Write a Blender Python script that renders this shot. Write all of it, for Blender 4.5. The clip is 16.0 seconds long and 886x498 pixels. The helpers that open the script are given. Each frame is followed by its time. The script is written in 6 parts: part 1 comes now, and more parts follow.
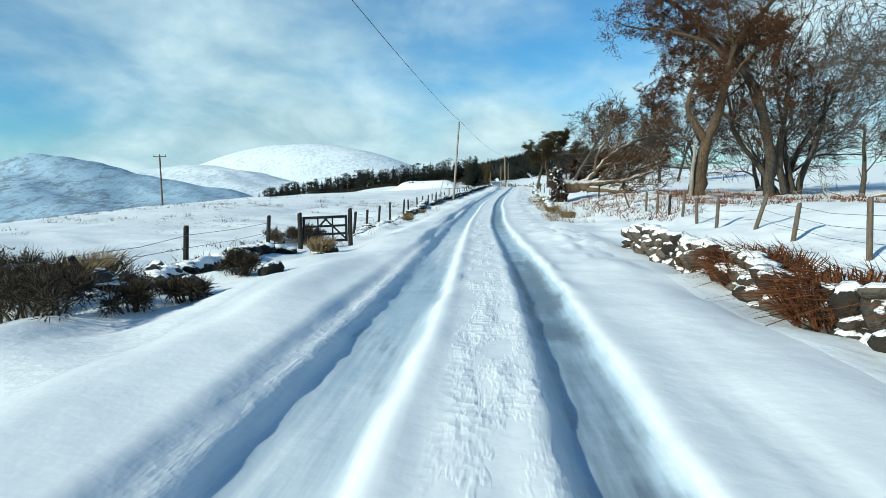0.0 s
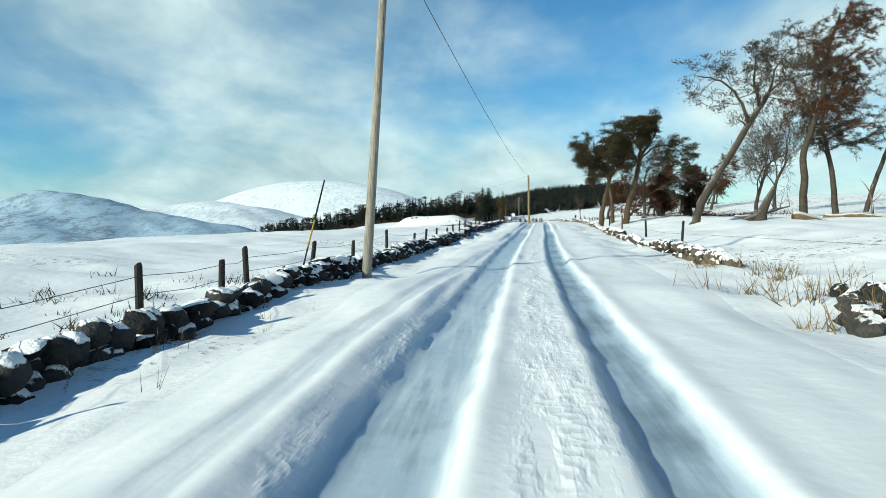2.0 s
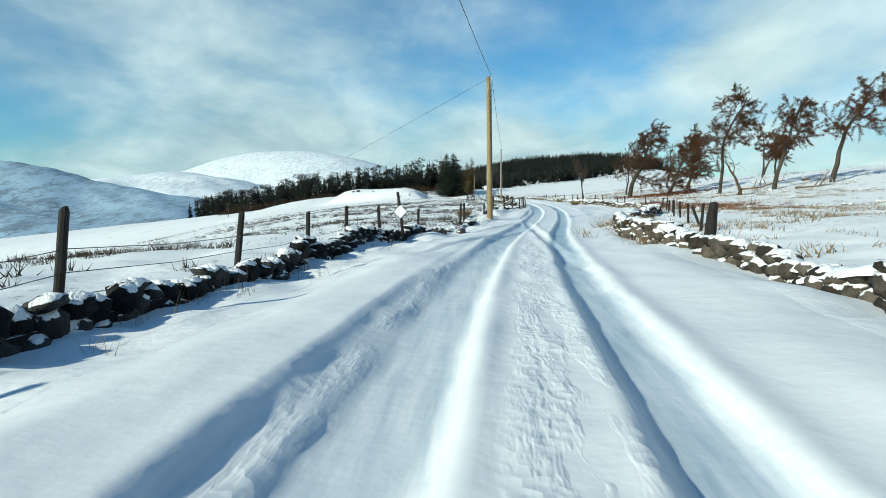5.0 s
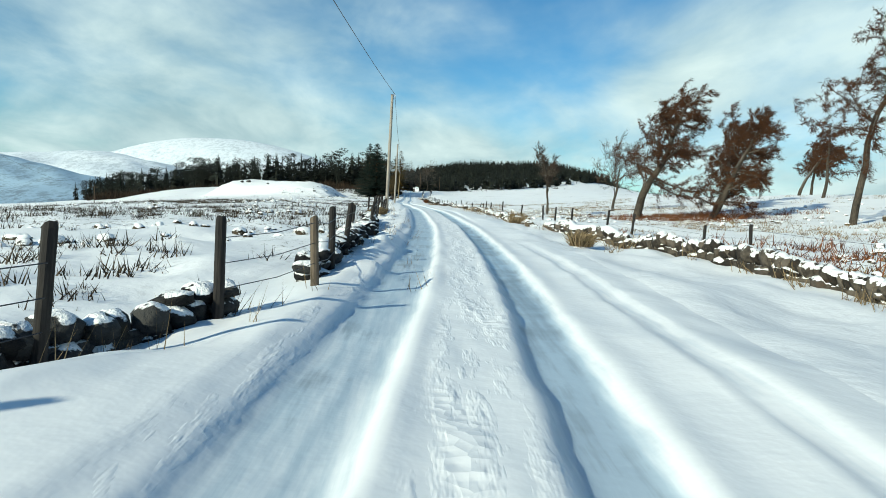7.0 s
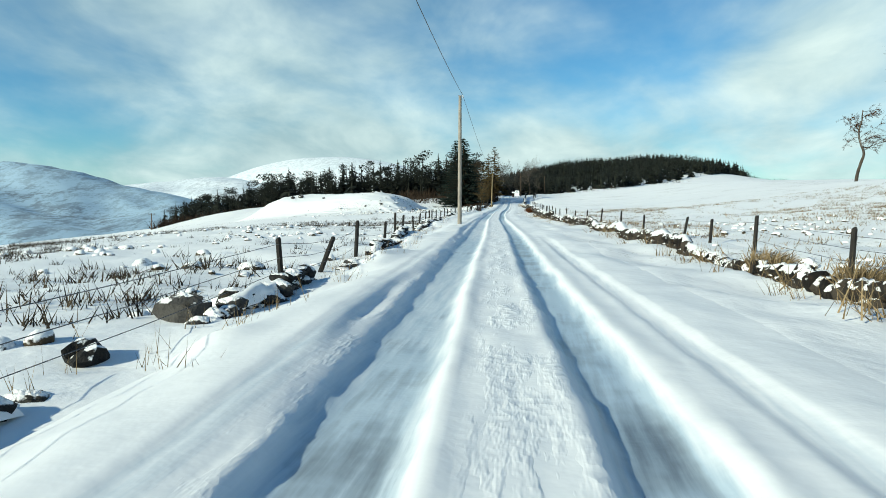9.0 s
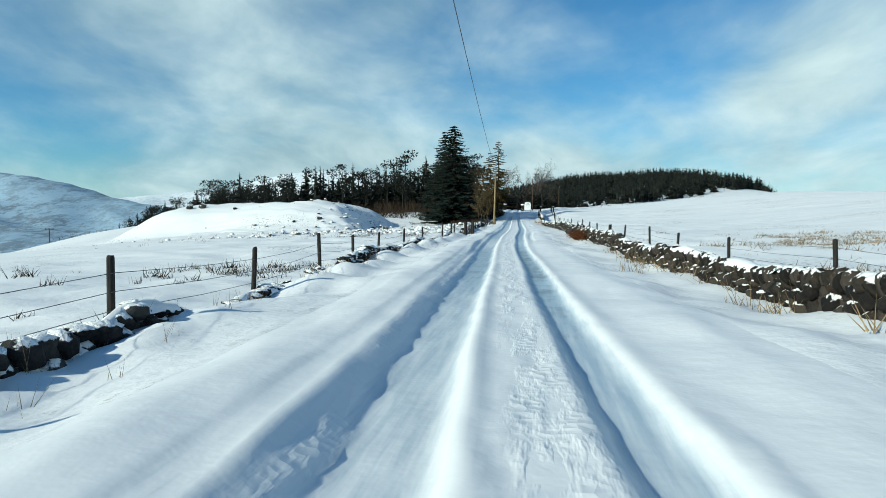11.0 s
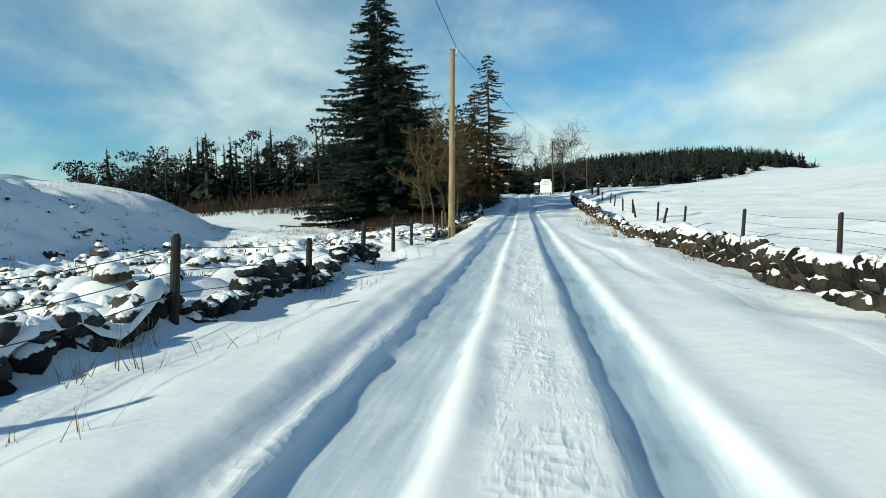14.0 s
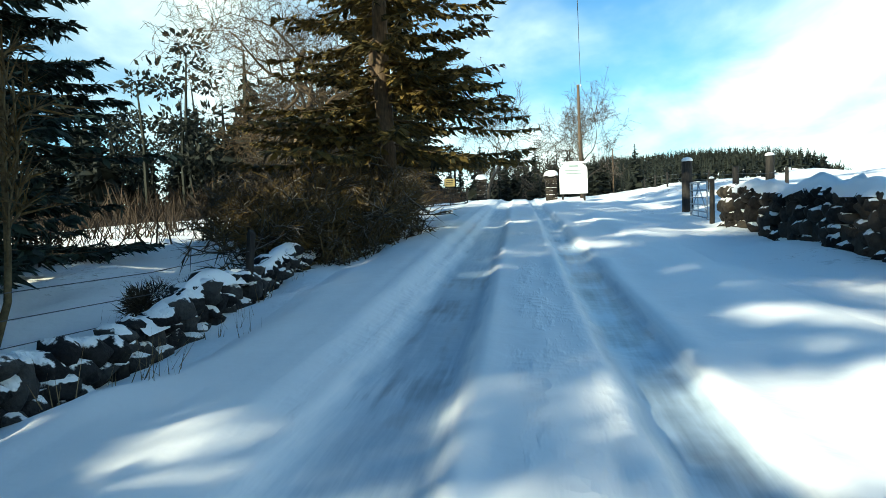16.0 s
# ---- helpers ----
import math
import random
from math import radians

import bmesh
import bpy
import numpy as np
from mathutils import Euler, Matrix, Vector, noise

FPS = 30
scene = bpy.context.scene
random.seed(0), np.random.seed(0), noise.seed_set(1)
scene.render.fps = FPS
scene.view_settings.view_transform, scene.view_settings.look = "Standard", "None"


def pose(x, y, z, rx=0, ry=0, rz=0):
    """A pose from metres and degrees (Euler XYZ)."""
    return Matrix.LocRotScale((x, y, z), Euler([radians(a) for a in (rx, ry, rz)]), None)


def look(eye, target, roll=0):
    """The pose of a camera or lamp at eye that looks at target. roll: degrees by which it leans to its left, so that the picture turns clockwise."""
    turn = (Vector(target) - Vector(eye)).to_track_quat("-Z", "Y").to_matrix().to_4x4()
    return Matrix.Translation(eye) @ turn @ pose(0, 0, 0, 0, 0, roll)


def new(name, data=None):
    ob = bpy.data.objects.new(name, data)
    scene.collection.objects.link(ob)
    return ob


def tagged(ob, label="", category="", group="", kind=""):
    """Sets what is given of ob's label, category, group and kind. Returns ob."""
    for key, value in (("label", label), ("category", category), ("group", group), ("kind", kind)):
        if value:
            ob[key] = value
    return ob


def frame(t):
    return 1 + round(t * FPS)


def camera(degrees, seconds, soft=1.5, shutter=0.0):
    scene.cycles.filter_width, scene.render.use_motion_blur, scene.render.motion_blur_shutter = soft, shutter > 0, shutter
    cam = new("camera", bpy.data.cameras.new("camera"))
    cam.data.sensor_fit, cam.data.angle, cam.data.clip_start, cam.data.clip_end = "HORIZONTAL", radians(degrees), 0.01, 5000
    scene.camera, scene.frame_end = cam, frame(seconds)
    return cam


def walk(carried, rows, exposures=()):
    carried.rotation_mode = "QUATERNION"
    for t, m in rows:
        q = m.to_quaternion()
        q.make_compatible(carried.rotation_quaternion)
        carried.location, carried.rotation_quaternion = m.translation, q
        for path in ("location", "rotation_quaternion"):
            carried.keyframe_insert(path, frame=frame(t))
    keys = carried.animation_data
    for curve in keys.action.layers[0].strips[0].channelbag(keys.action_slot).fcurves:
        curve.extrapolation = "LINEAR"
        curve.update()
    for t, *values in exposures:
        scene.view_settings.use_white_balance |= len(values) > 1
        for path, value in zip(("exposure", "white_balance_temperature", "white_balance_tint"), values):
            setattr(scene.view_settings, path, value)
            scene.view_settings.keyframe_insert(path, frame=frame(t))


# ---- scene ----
cam = camera(70.0, 16.0, soft=0.8)
PATH = [
    (0, (0.656, 0.358, 1.688), (0.504, 2.342, 1.482), -0.8),
    (0.5, (0.275, 10.801, 1.527), (0.048, 12.781, 1.357), -2.4),
    (1, (-0.053, 21.711, 1.258), (-0.266, 23.687, 1.037), 0.6),
    (1.5, (-0.079, 33.683, 1.145), (-0.301, 35.664, 0.985), -0.9),
    (2, (0.276, 45.052, 1.359), (0.079, 47.04, 1.267), -0.9),
    (2.5, (0.187, 54.297, 1.298), (0.038, 56.288, 1.175), 0.3),
    (3, (1.074, 64.231, 1.413), (0.877, 66.216, 1.281), -0.4),
    (5.5, (4.058, 120.179, 2.072), (4.0, 122.169, 1.886), -0.9),
    (6, (5.146, 131.686, 1.763), (5.189, 133.679, 1.609), -0.4),
    (6.5, (6.834, 142.391, 1.704), (6.925, 144.383, 1.545), 2.4),
    (7, (8.201, 154.237, 1.705), (8.263, 156.229, 1.537), 3.3),
    (7.5, (8.724, 165.015, 1.778), (8.627, 166.993, 1.498), 1.9),
    (8, (9.021, 175.736, 1.754), (8.803, 177.713, 1.544), -0.5),
    (8.5, (8.569, 186.334, 1.899), (8.311, 188.31, 1.723), -0.5),
    (9, (8.237, 197.295, 1.875), (7.968, 199.27, 1.718), -0.3),
    (11.5, (4.931, 254.973, 1.263), (4.656, 256.951, 1.157), 0.2),
    (12, (4.523, 265.689, 1.059), (4.235, 267.665, 0.945), -1.3),
    (12.5, (3.953, 276.475, 1.172), (3.641, 278.445, 1.032), -1.0),
    (13, (4.046, 285.203, 1.342), (3.747, 287.173, 1.172), -0.2),
    (13.5, (4.022, 295.062, 1.208), (3.732, 297.037, 1.081), -0.2),
    (14, (3.888, 305.319, 1.384), (3.584, 307.291, 1.245), -1.2),
    (14.5, (3.374, 316.405, 1.56), (3.077, 318.378, 1.411), 1.0),
    (15, (3.187, 328.094, 1.348), (2.888, 330.069, 1.255), -1.5),
    (15.5, (2.941, 340.014, 1.57), (2.647, 341.989, 1.46), -1.5),
    (16, (2.605, 351.936, 1.764), (2.316, 353.912, 1.659), -2.2),
]
EXPOSURE = 0.18
walk(cam, [(t, look(eye, target, roll)) for t, eye, target, roll in PATH],
     [(t, EXPOSURE + e, k, -8) for t, e, k in ((0.0, 0.0, 5850), (0.6, 0.08, 6200), (1.2, 0.02, 6400), (2.2, 0.04, 6250), (3.0, -0.05, 6200), (5.5, -0.08, 6100), (6.5, -0.06, 6150), (7.5, 0.0, 6450), (9.0, 0.0, 6400),
                                               (11.5, -0.24, 5950), (12.5, -0.36, 5950), (13.2, -0.17, 6300), (14.5, -0.05, 6400), (15.3, 0.08, 6400), (15.6, 0.35, 6500), (16.0, 0.88, 6800))])

# --- sky and sun ---
SUN_AZIMUTH, SUN_HEIGHT = 229.5, 24.0     # clockwise from +y, and above the horizon, in degrees
world = bpy.data.worlds.new("winter_sky")
scene.world = world
world.use_nodes = True
wt = world.node_tree
wt.nodes.clear()


def wnode(kind, **props):
    n = wt.nodes.new(kind)
    for k, v in props.items():
        setattr(n, k, v)
    return n


def wlink(a, b):
    wt.links.new(a, b)


def wmath(op, a, b=None, clamp=False):
    n = wnode("ShaderNodeMath", operation=op, use_clamp=clamp)
    for i, v in enumerate((a, b)):
        if v is None:
            continue
        if isinstance(v, (int, float)):
            n.inputs[i].default_value = v
        else:
            wlink(v, n.inputs[i])
    return n.outputs[0]


sky = wnode("ShaderNodeTexSky", sky_type="NISHITA", sun_disc=False, sun_elevation=radians(SUN_HEIGHT),
            sun_rotation=radians(SUN_AZIMUTH), altitude=250.0, air_density=1.0, dust_density=0.0, ozone_density=4.0)
coord = wnode("ShaderNodeTexCoord")
sep = wnode("ShaderNodeSeparateXYZ")
wlink(coord.outputs["Generated"], sep.inputs[0])
height = wmath("MAXIMUM", sep.outputs["Z"], 0.0)
depth = wmath("ADD", height, 0.30)
flat = wnode("ShaderNodeCombineXYZ")
wlink(wmath("DIVIDE", sep.outputs["X"], depth), flat.inputs[0])
wlink(wmath("DIVIDE", sep.outputs["Y"], depth), flat.inputs[1])
big = wnode("ShaderNodeTexNoise", noise_dimensions="3D")
for key, v in (("Scale", 0.85), ("Detail", 6.0), ("Roughness", 0.52), ("Distortion", 0.25)):
    big.inputs[key].default_value = v
shift = wnode("ShaderNodeMapping")
shift.inputs["Location"].default_value = (3.3, 1.4, 0.0)
shift.inputs["Rotation"].default_value = (0, 0, radians(28))
shift.inputs["Scale"].default_value = (1.0, 0.75, 1.0)
wlink(flat.outputs[0], shift.inputs[0])
wlink(shift.outputs[0], big.inputs["Vector"])
fine = wnode("ShaderNodeTexNoise", noise_dimensions="3D")
for key, v in (("Scale", 2.6), ("Detail", 7.0), ("Roughness", 0.55), ("Distortion", 0.3)):
    fine.inputs[key].default_value = v
wlink(shift.outputs[0], fine.inputs["Vector"])
cover = wmath("ADD", wmath("MULTIPLY", big.outputs["Fac"], 1.0), wmath("MULTIPLY", fine.outputs["Fac"], 0.20))
# thick cloud over the valley (towards -x) and near the horizon, a clear band high ahead
cover = wmath("ADD", cover, wmath("MULTIPLY", sep.outputs["X"], 0.02))
cover = wmath("ADD", cover, wmath("MULTIPLY", wmath("SUBTRACT", 0.34, height), 0.45))
aside = wmath("SUBTRACT", sep.outputs["X"], 0.10)
clear = wmath("MULTIPLY", wmath("EXPONENT", wmath("MULTIPLY", wmath("MULTIPLY", aside, aside), -22.0)), wmath("MULTIPLY", wmath("SUBTRACT", height, 0.16), 1.6, True))
cover = wmath("SUBTRACT", cover, wmath("MINIMUM", clear, 0.22))
ramp = wnode("ShaderNodeMapRange", interpolation_type="SMOOTHSTEP")
ramp.inputs["From Min"].default_value, ramp.inputs["From Max"].default_value = 0.46, 0.80
wlink(cover, ramp.inputs["Value"])
tone = wnode("ShaderNodeValToRGB")
tone.color_ramp.elements[0].position, tone.color_ramp.elements[0].color = 0.32, (4.4, 5.6, 6.4, 1)
tone.color_ramp.elements[1].position, tone.color_ramp.elements[1].color = 0.68, (8.3, 9.1, 9.5, 1)
wlink(wmath("ADD", fine.outputs["Fac"], wmath("MULTIPLY", sep.outputs["X"], 0.10)), tone.inputs[0])
mixed = wnode("ShaderNodeMix", data_type="RGBA")
wlink(ramp.outputs[0], mixed.inputs["Factor"])
blue = wnode("ShaderNodeMix", data_type="RGBA", blend_type="MULTIPLY")
blue.inputs["Factor"].default_value = 1.0
blue.inputs["B"].default_value = (0.72, 1.06, 1.22, 1)
wlink(sky.outputs[0], blue.inputs["A"])
wlink(blue.outputs["Result"], mixed.inputs["A"])
wlink(tone.outputs[0], mixed.inputs["B"])
back = wnode("ShaderNodeBackground")
back.inputs["Strength"].default_value = 0.089
wlink(mixed.outputs["Result"], back.inputs["Color"])
wlink(back.outputs[0], wnode("ShaderNodeOutputWorld").inputs["Surface"])

az, el = radians(SUN_AZIMUTH), radians(SUN_HEIGHT)
sun_way = Vector((math.sin(az) * math.cos(el), math.cos(az) * math.cos(el), math.sin(el)))
sun = new("sun", bpy.data.lights.new("sun", "SUN"))
sun.data.energy, sun.data.angle, sun.data.color = 4.9, radians(1.2), (1.0, 0.90, 0.76)
sun.matrix_world = look(sun_way * 100, (0, 0, 0))


# --- materials ---
def node(t, kind, props=None, **ins):
    n = t.nodes.new(kind)
    for k, v in (props or {}).items():
        setattr(n, k, v)
    for k, v in ins.items():
        sock = n.inputs[k.replace("_", " ")] if k.replace("_", " ") in n.inputs else n.inputs[int(k[1:])]
        if isinstance(v, bpy.types.NodeSocket):
            t.links.new(v, sock)
        else:
            sock.default_value = v
    return n


def start(name, roughness=0.8, specular=0.3):
    m = bpy.data.materials.new(name)
    m.use_nodes = True
    t = m.node_tree
    b = t.nodes["Principled BSDF"]
    b.inputs["Roughness"].default_value = roughness
    b.inputs["Specular IOR Level"].default_value = specular
    return m, t, b


def noise_of(t, scale, detail=4, rough=0.55, vector=None, stretch=None, distortion=0.0):
    v = vector or node(t, "ShaderNodeNewGeometry").outputs["Position"]
    if stretch:
        v = node(t, "ShaderNodeMapping", Vector=v, Scale=stretch).outputs[0]
    return node(t, "ShaderNodeTexNoise", Vector=v, Scale=scale, Detail=detail, Roughness=rough, Distortion=distortion).outputs["Fac"]


def ramp_of(t, fac, *stops):
    r = node(t, "ShaderNodeValToRGB", Fac=fac)
    while len(r.color_ramp.elements) < len(stops):
        r.color_ramp.elements.new(0.5)
    for e, (p, c) in zip(r.color_ramp.elements, stops):
        e.position, e.color = p, (*c, 1) if len(c) == 3 else c
    return r.outputs[0]


def grey(a):
    return (a, a, a)


def mix_of(t, fac, a, b):
    m = node(t, "ShaderNodeMix", {"data_type": "RGBA"})
    for k, v in (("Factor", fac), ("A", a), ("B", b)):
        sock = [s for s in m.inputs if s.name == k and (s.type == "RGBA" or k == "Factor")][0]
        if isinstance(v, bpy.types.NodeSocket):
            t.links.new(v, sock)
        else:
            sock.default_value = v if k == "Factor" else (*v, 1)
    return [s for s in m.outputs if s.type == "RGBA"][0]


def bump_to(t, b, height, strength, distance, before=None):
    n = node(t, "ShaderNodeBump", Height=height, Strength=strength, Distance=distance)
    if before:
        t.links.new(before.outputs[0], n.inputs["Normal"])
    t.links.new(n.outputs[0], b.inputs["Normal"])
    return n


def math_of(t, op, a, b=0.0, clamp=False):
    return node(t, "ShaderNodeMath", {"operation": op, "use_clamp": clamp}, _0=a, _1=b).outputs[0]


SNOW, SNOW_DIM = (0.885, 0.888, 0.888), (0.80, 0.82, 0.84)


def lying_snow(t, b, colour, low=0.45, high=0.75, scale=6.0, amount=1.0, break_up=0.9):
    """Snow that has settled on the faces that look up, broken by noise."""
    g = node(t, "ShaderNodeNewGeometry")
    z = node(t, "ShaderNodeSeparateXYZ", Vector=g.outputs["Normal"]).outputs["Z"]
    v = math_of(t, "ADD", z, math_of(t, "MULTIPLY", math_of(t, "SUBTRACT", noise_of(t, scale, 4), 0.5), break_up))
    fac = math_of(t, "MULTIPLY", node(t, "ShaderNodeMapRange", Value=v, From_Min=low, From_Max=high).outputs[0], amount, True)
    t.links.new(mix_of(t, fac, colour, SNOW), b.inputs["Base Color"])


def snow_material():
    m, t, b = start("snow", 0.55, 0.25)
    wide, mid = noise_of(t, 0.35, 4), noise_of(t, 3.0, 5)
    col = mix_of(t, ramp_of(t, wide, (0.35, grey(0)), (0.7, grey(1))), SNOW, SNOW_DIM)
    t.links.new(col, b.inputs["Base Color"])
    n1 = bump_to(t, b, noise_of(t, 1.6, 4), 0.4, 0.06)
    bump_to(t, b, mid, 0.35, 0.025, n1)
    return m


def field_material():
    """Snow through which heather and dead grass show in patches."""
    m, t, b = start("snowy_field", 0.7, 0.2)
    patch = noise_of(t, 0.09, 5, 0.6)
    speck = noise_of(t, 5.5, 7, 0.72)
    fac = math_of(t, "MULTIPLY", ramp_of(t, patch, (0.53, grey(0)), (0.64, grey(1))), ramp_of(t, speck, (0.56, grey(0)), (0.60, grey(1))))
    earth = ramp_of(t, noise_of(t, 5.0, 4), (0.3, (0.045, 0.04, 0.03)), (0.7, (0.2, 0.16, 0.1)))
    t.links.new(mix_of(t, fac, mix_of(t, noise_of(t, 0.4), SNOW, SNOW_DIM), earth), b.inputs["Base Color"])
    n1 = bump_to(t, b, noise_of(t, 0.9, 4), 0.45, 0.10)
    bump_to(t, b, noise_of(t, 5.5, 5, 0.6), 0.45, 0.03, n1)
    return m


def road_material():
    """Trodden snow: 'wear' is how far the wheels have pressed it to ice and tarmac."""
    m, t, b = start("road_snow", 0.5, 0.3)
    wear = node(t, "ShaderNodeAttribute", {"attribute_name": "wear"}).outputs["Fac"]
    streak = noise_of(t, 2.2, 5, 0.6, stretch=(5.0, 0.35, 1.0))
    clump = noise_of(t, 1.1, 4)
    w = math_of(t, "ADD", wear, math_of(t, "MULTIPLY", math_of(t, "SUBTRACT", streak, 0.5), 0.9))
    icy = node(t, "ShaderNodeMapRange", Value=w, From_Min=0.2, From_Max=0.75).outputs[0]
    bare = node(t, "ShaderNodeMapRange", Value=math_of(t, "ADD", w, math_of(t, "MULTIPLY", math_of(t, "SUBTRACT", clump, 0.5), 1.4)), From_Min=0.82, From_Max=1.35).outputs[0]
    white = mix_of(t, noise_of(t, 0.8, 4), SNOW, SNOW_DIM)
    ice = mix_of(t, streak, (0.46, 0.58, 0.68), (0.30, 0.40, 0.49))
    col = mix_of(t, math_of(t, "MULTIPLY", icy, 0.85), white, ice)
    col = mix_of(t, math_of(t, "MULTIPLY", bare, 0.75, True), col, (0.07, 0.075, 0.085))
    t.links.new(col, b.inputs["Base Color"])
    t.links.new(node(t, "ShaderNodeMapRange", Value=w, From_Min=0.2, From_Max=1.1, To_Min=0.55, To_Max=0.3).outputs[0], b.inputs["Roughness"])
    n1 = bump_to(t, b, noise_of(t, 4.5, 3, 0.5), 0.3, 0.03)
    pits = node(t, "ShaderNodeTexVoronoi", Vector=node(t, "ShaderNodeNewGeometry").outputs["Position"], Scale=9.0).outputs["Distance"]
    trod = node(t, "ShaderNodeAttribute", {"attribute_name": "trod"}).outputs["Fac"]
    bump_to(t, b, math_of(t, "MULTIPLY", math_of(t, "MULTIPLY", pits, trod), ramp_of(t, noise_of(t, 1.3, 4, 0.6, stretch=(3.0, 0.6, 1.0)), (0.45, grey(0)), (0.6, grey(1)))), 0.5, 0.03, n1)
    return m


def stone_material(name, dark, light, moss, snow_low):
    m, t, b = start(name, 0.85, 0.25)
    info = node(t, "ShaderNodeObjectInfo")
    rnd = info.outputs["Random"]
    v = noise_of(t, 9.0, 6, 0.65)
    col = ramp_of(t, math_of(t, "ADD", v, math_of(t, "MULTIPLY", math_of(t, "SUBTRACT", rnd, 0.5), 0.8)), (0.25, dark), (0.75, light))
    col = mix_of(t, ramp_of(t, noise_of(t, 4.0, 4), (0.56, grey(0)), (0.72, grey(0.7))), col, moss)
    lying_snow(t, b, col, snow_low, snow_low + 0.10, 5.0, 1.0, 2.2)
    n1 = bump_to(t, b, noise_of(t, 7.0, 4), 0.8, 0.08)
    bump_to(t, b, noise_of(t, 26.0, 5), 0.7, 0.025, n1)
    return m


def tussock_material():
    """Snow over hummocks of dead grass, which shows dark only on the steep sides."""
    m, t, b = start("snowy_tussock", 0.7, 0.2)
    lying_snow(t, b, ramp_of(t, noise_of(t, 14.0, 5), (0.3, (0.014, 0.012, 0.009)), (0.75, (0.085, 0.062, 0.034))), 0.30, 0.48, 7.0, 1.0, 2.0)
    bump_to(t, b, noise_of(t, 9.0, 5), 0.6, 0.04)
    return m


def wood_material(name, dark, light, stretch=(14, 14, 1.2), snow=0.0, rough=0.8):
    m, t, b = start(name, rough, 0.25)
    co = node(t, "ShaderNodeTexCoord").outputs["Object"]
    v = noise_of(t, 2.5, 6, 0.65, vector=co, stretch=stretch)
    patch = noise_of(t, 0.9, 3, vector=co)
    col = ramp_of(t, math_of(t, "ADD", v, math_of(t, "MULTIPLY", math_of(t, "SUBTRACT", patch, 0.5), 0.5)), (0.3, dark), (0.72, light))
    if snow:
        lying_snow(t, b, col, 0.35, 0.6, 2.5, snow)
    else:
        t.links.new(col, b.inputs["Base Color"])
    bump_to(t, b, v, 0.6, 0.012)
    return m


def leaf_material(name, a, b_, translucent=0.15, snow=0.0):
    m, t, b = start(name, 0.75, 0.2)
    rnd = node(t, "ShaderNodeNewGeometry").outputs["Random Per Island"]
    v = math_of(t, "ADD", math_of(t, "MULTIPLY", rnd, 0.6), math_of(t, "MULTIPLY", noise_of(t, 0.8, 3), 0.5))
    col = ramp_of(t, v, (0.25, a), (0.85, b_))
    if snow:
        lying_snow(t, b, col, 0.75, 0.95, 1.5, snow)
    else:
        t.links.new(col, b.inputs["Base Color"])
    return m


def plain_material(name, colour, rough=0.5, metal=0.0, vary=0.12):
    m, t, b = start(name, rough, 0.4)
    b.inputs["Metallic"].default_value = metal
    v = noise_of(t, 7.0, 5, 0.65)
    lo, hi = tuple(c * (1 - vary) for c in colour), tuple(min(1, c * (1 + vary)) for c in colour)
    t.links.new(ramp_of(t, v, (0.3, lo), (0.7, hi)), b.inputs["Base Color"])
    bump_to(t, b, v, 0.25, 0.006)
    return m


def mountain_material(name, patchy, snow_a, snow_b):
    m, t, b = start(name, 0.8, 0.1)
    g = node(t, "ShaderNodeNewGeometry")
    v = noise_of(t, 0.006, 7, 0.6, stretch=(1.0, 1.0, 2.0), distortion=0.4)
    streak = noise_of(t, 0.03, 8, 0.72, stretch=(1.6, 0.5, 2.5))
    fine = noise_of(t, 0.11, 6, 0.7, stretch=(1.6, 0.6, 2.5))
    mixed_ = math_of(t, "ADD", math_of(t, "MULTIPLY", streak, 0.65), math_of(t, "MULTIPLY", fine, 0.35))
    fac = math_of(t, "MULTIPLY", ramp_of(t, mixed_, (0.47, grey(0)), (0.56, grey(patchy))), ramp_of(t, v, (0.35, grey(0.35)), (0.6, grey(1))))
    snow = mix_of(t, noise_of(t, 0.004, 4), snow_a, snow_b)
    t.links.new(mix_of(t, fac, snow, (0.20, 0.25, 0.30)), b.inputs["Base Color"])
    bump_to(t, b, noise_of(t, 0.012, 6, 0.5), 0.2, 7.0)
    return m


M_SNOW, M_FIELD, M_ROAD = snow_material(), field_material(), road_material()
M_STONE_L = stone_material("dark_whinstone", (0.007, 0.007, 0.008), (0.046, 0.046, 0.045), (0.026, 0.024, 0.014), 0.64)
M_STONE_R = stone_material("brown_fieldstone", (0.0075, 0.0064, 0.0054), (0.045, 0.037, 0.029), (0.034, 0.020, 0.010), 0.72)
M_STONE_S = stone_material("snow_plastered_fieldstone", (0.024, 0.020, 0.016), (0.115, 0.097, 0.078), (0.060, 0.034, 0.016), 0.56)
M_ROCK = stone_material("moor_rock", (0.010, 0.010, 0.010), (0.059, 0.056, 0.052), (0.032, 0.025, 0.014), 0.85)
M_POST = wood_material("weathered_post", (0.008, 0.0075, 0.008), (0.040, 0.035, 0.031))
M_POST_PALE = wood_material("pale_post", (0.061, 0.046, 0.035), (0.177, 0.140, 0.102))
M_POLE_GREY = wood_material("silvered_pole", (0.150, 0.135, 0.116), (0.390, 0.352, 0.300))
M_POLE_TAN = wood_material("tan_pole", (0.150, 0.109, 0.056), (0.360, 0.277, 0.150))
M_POLE_DARK = wood_material("tarred_pole", (0.05, 0.035, 0.025), (0.16, 0.11, 0.075))
M_BARK = wood_material("grey_bark", (0.018, 0.015, 0.012), (0.100, 0.080, 0.060), (9, 9, 2), 0.12)
M_BARK_PINE = wood_material("pine_bark", (0.024, 0.017, 0.010), (0.130, 0.086, 0.050), (9, 9, 2))
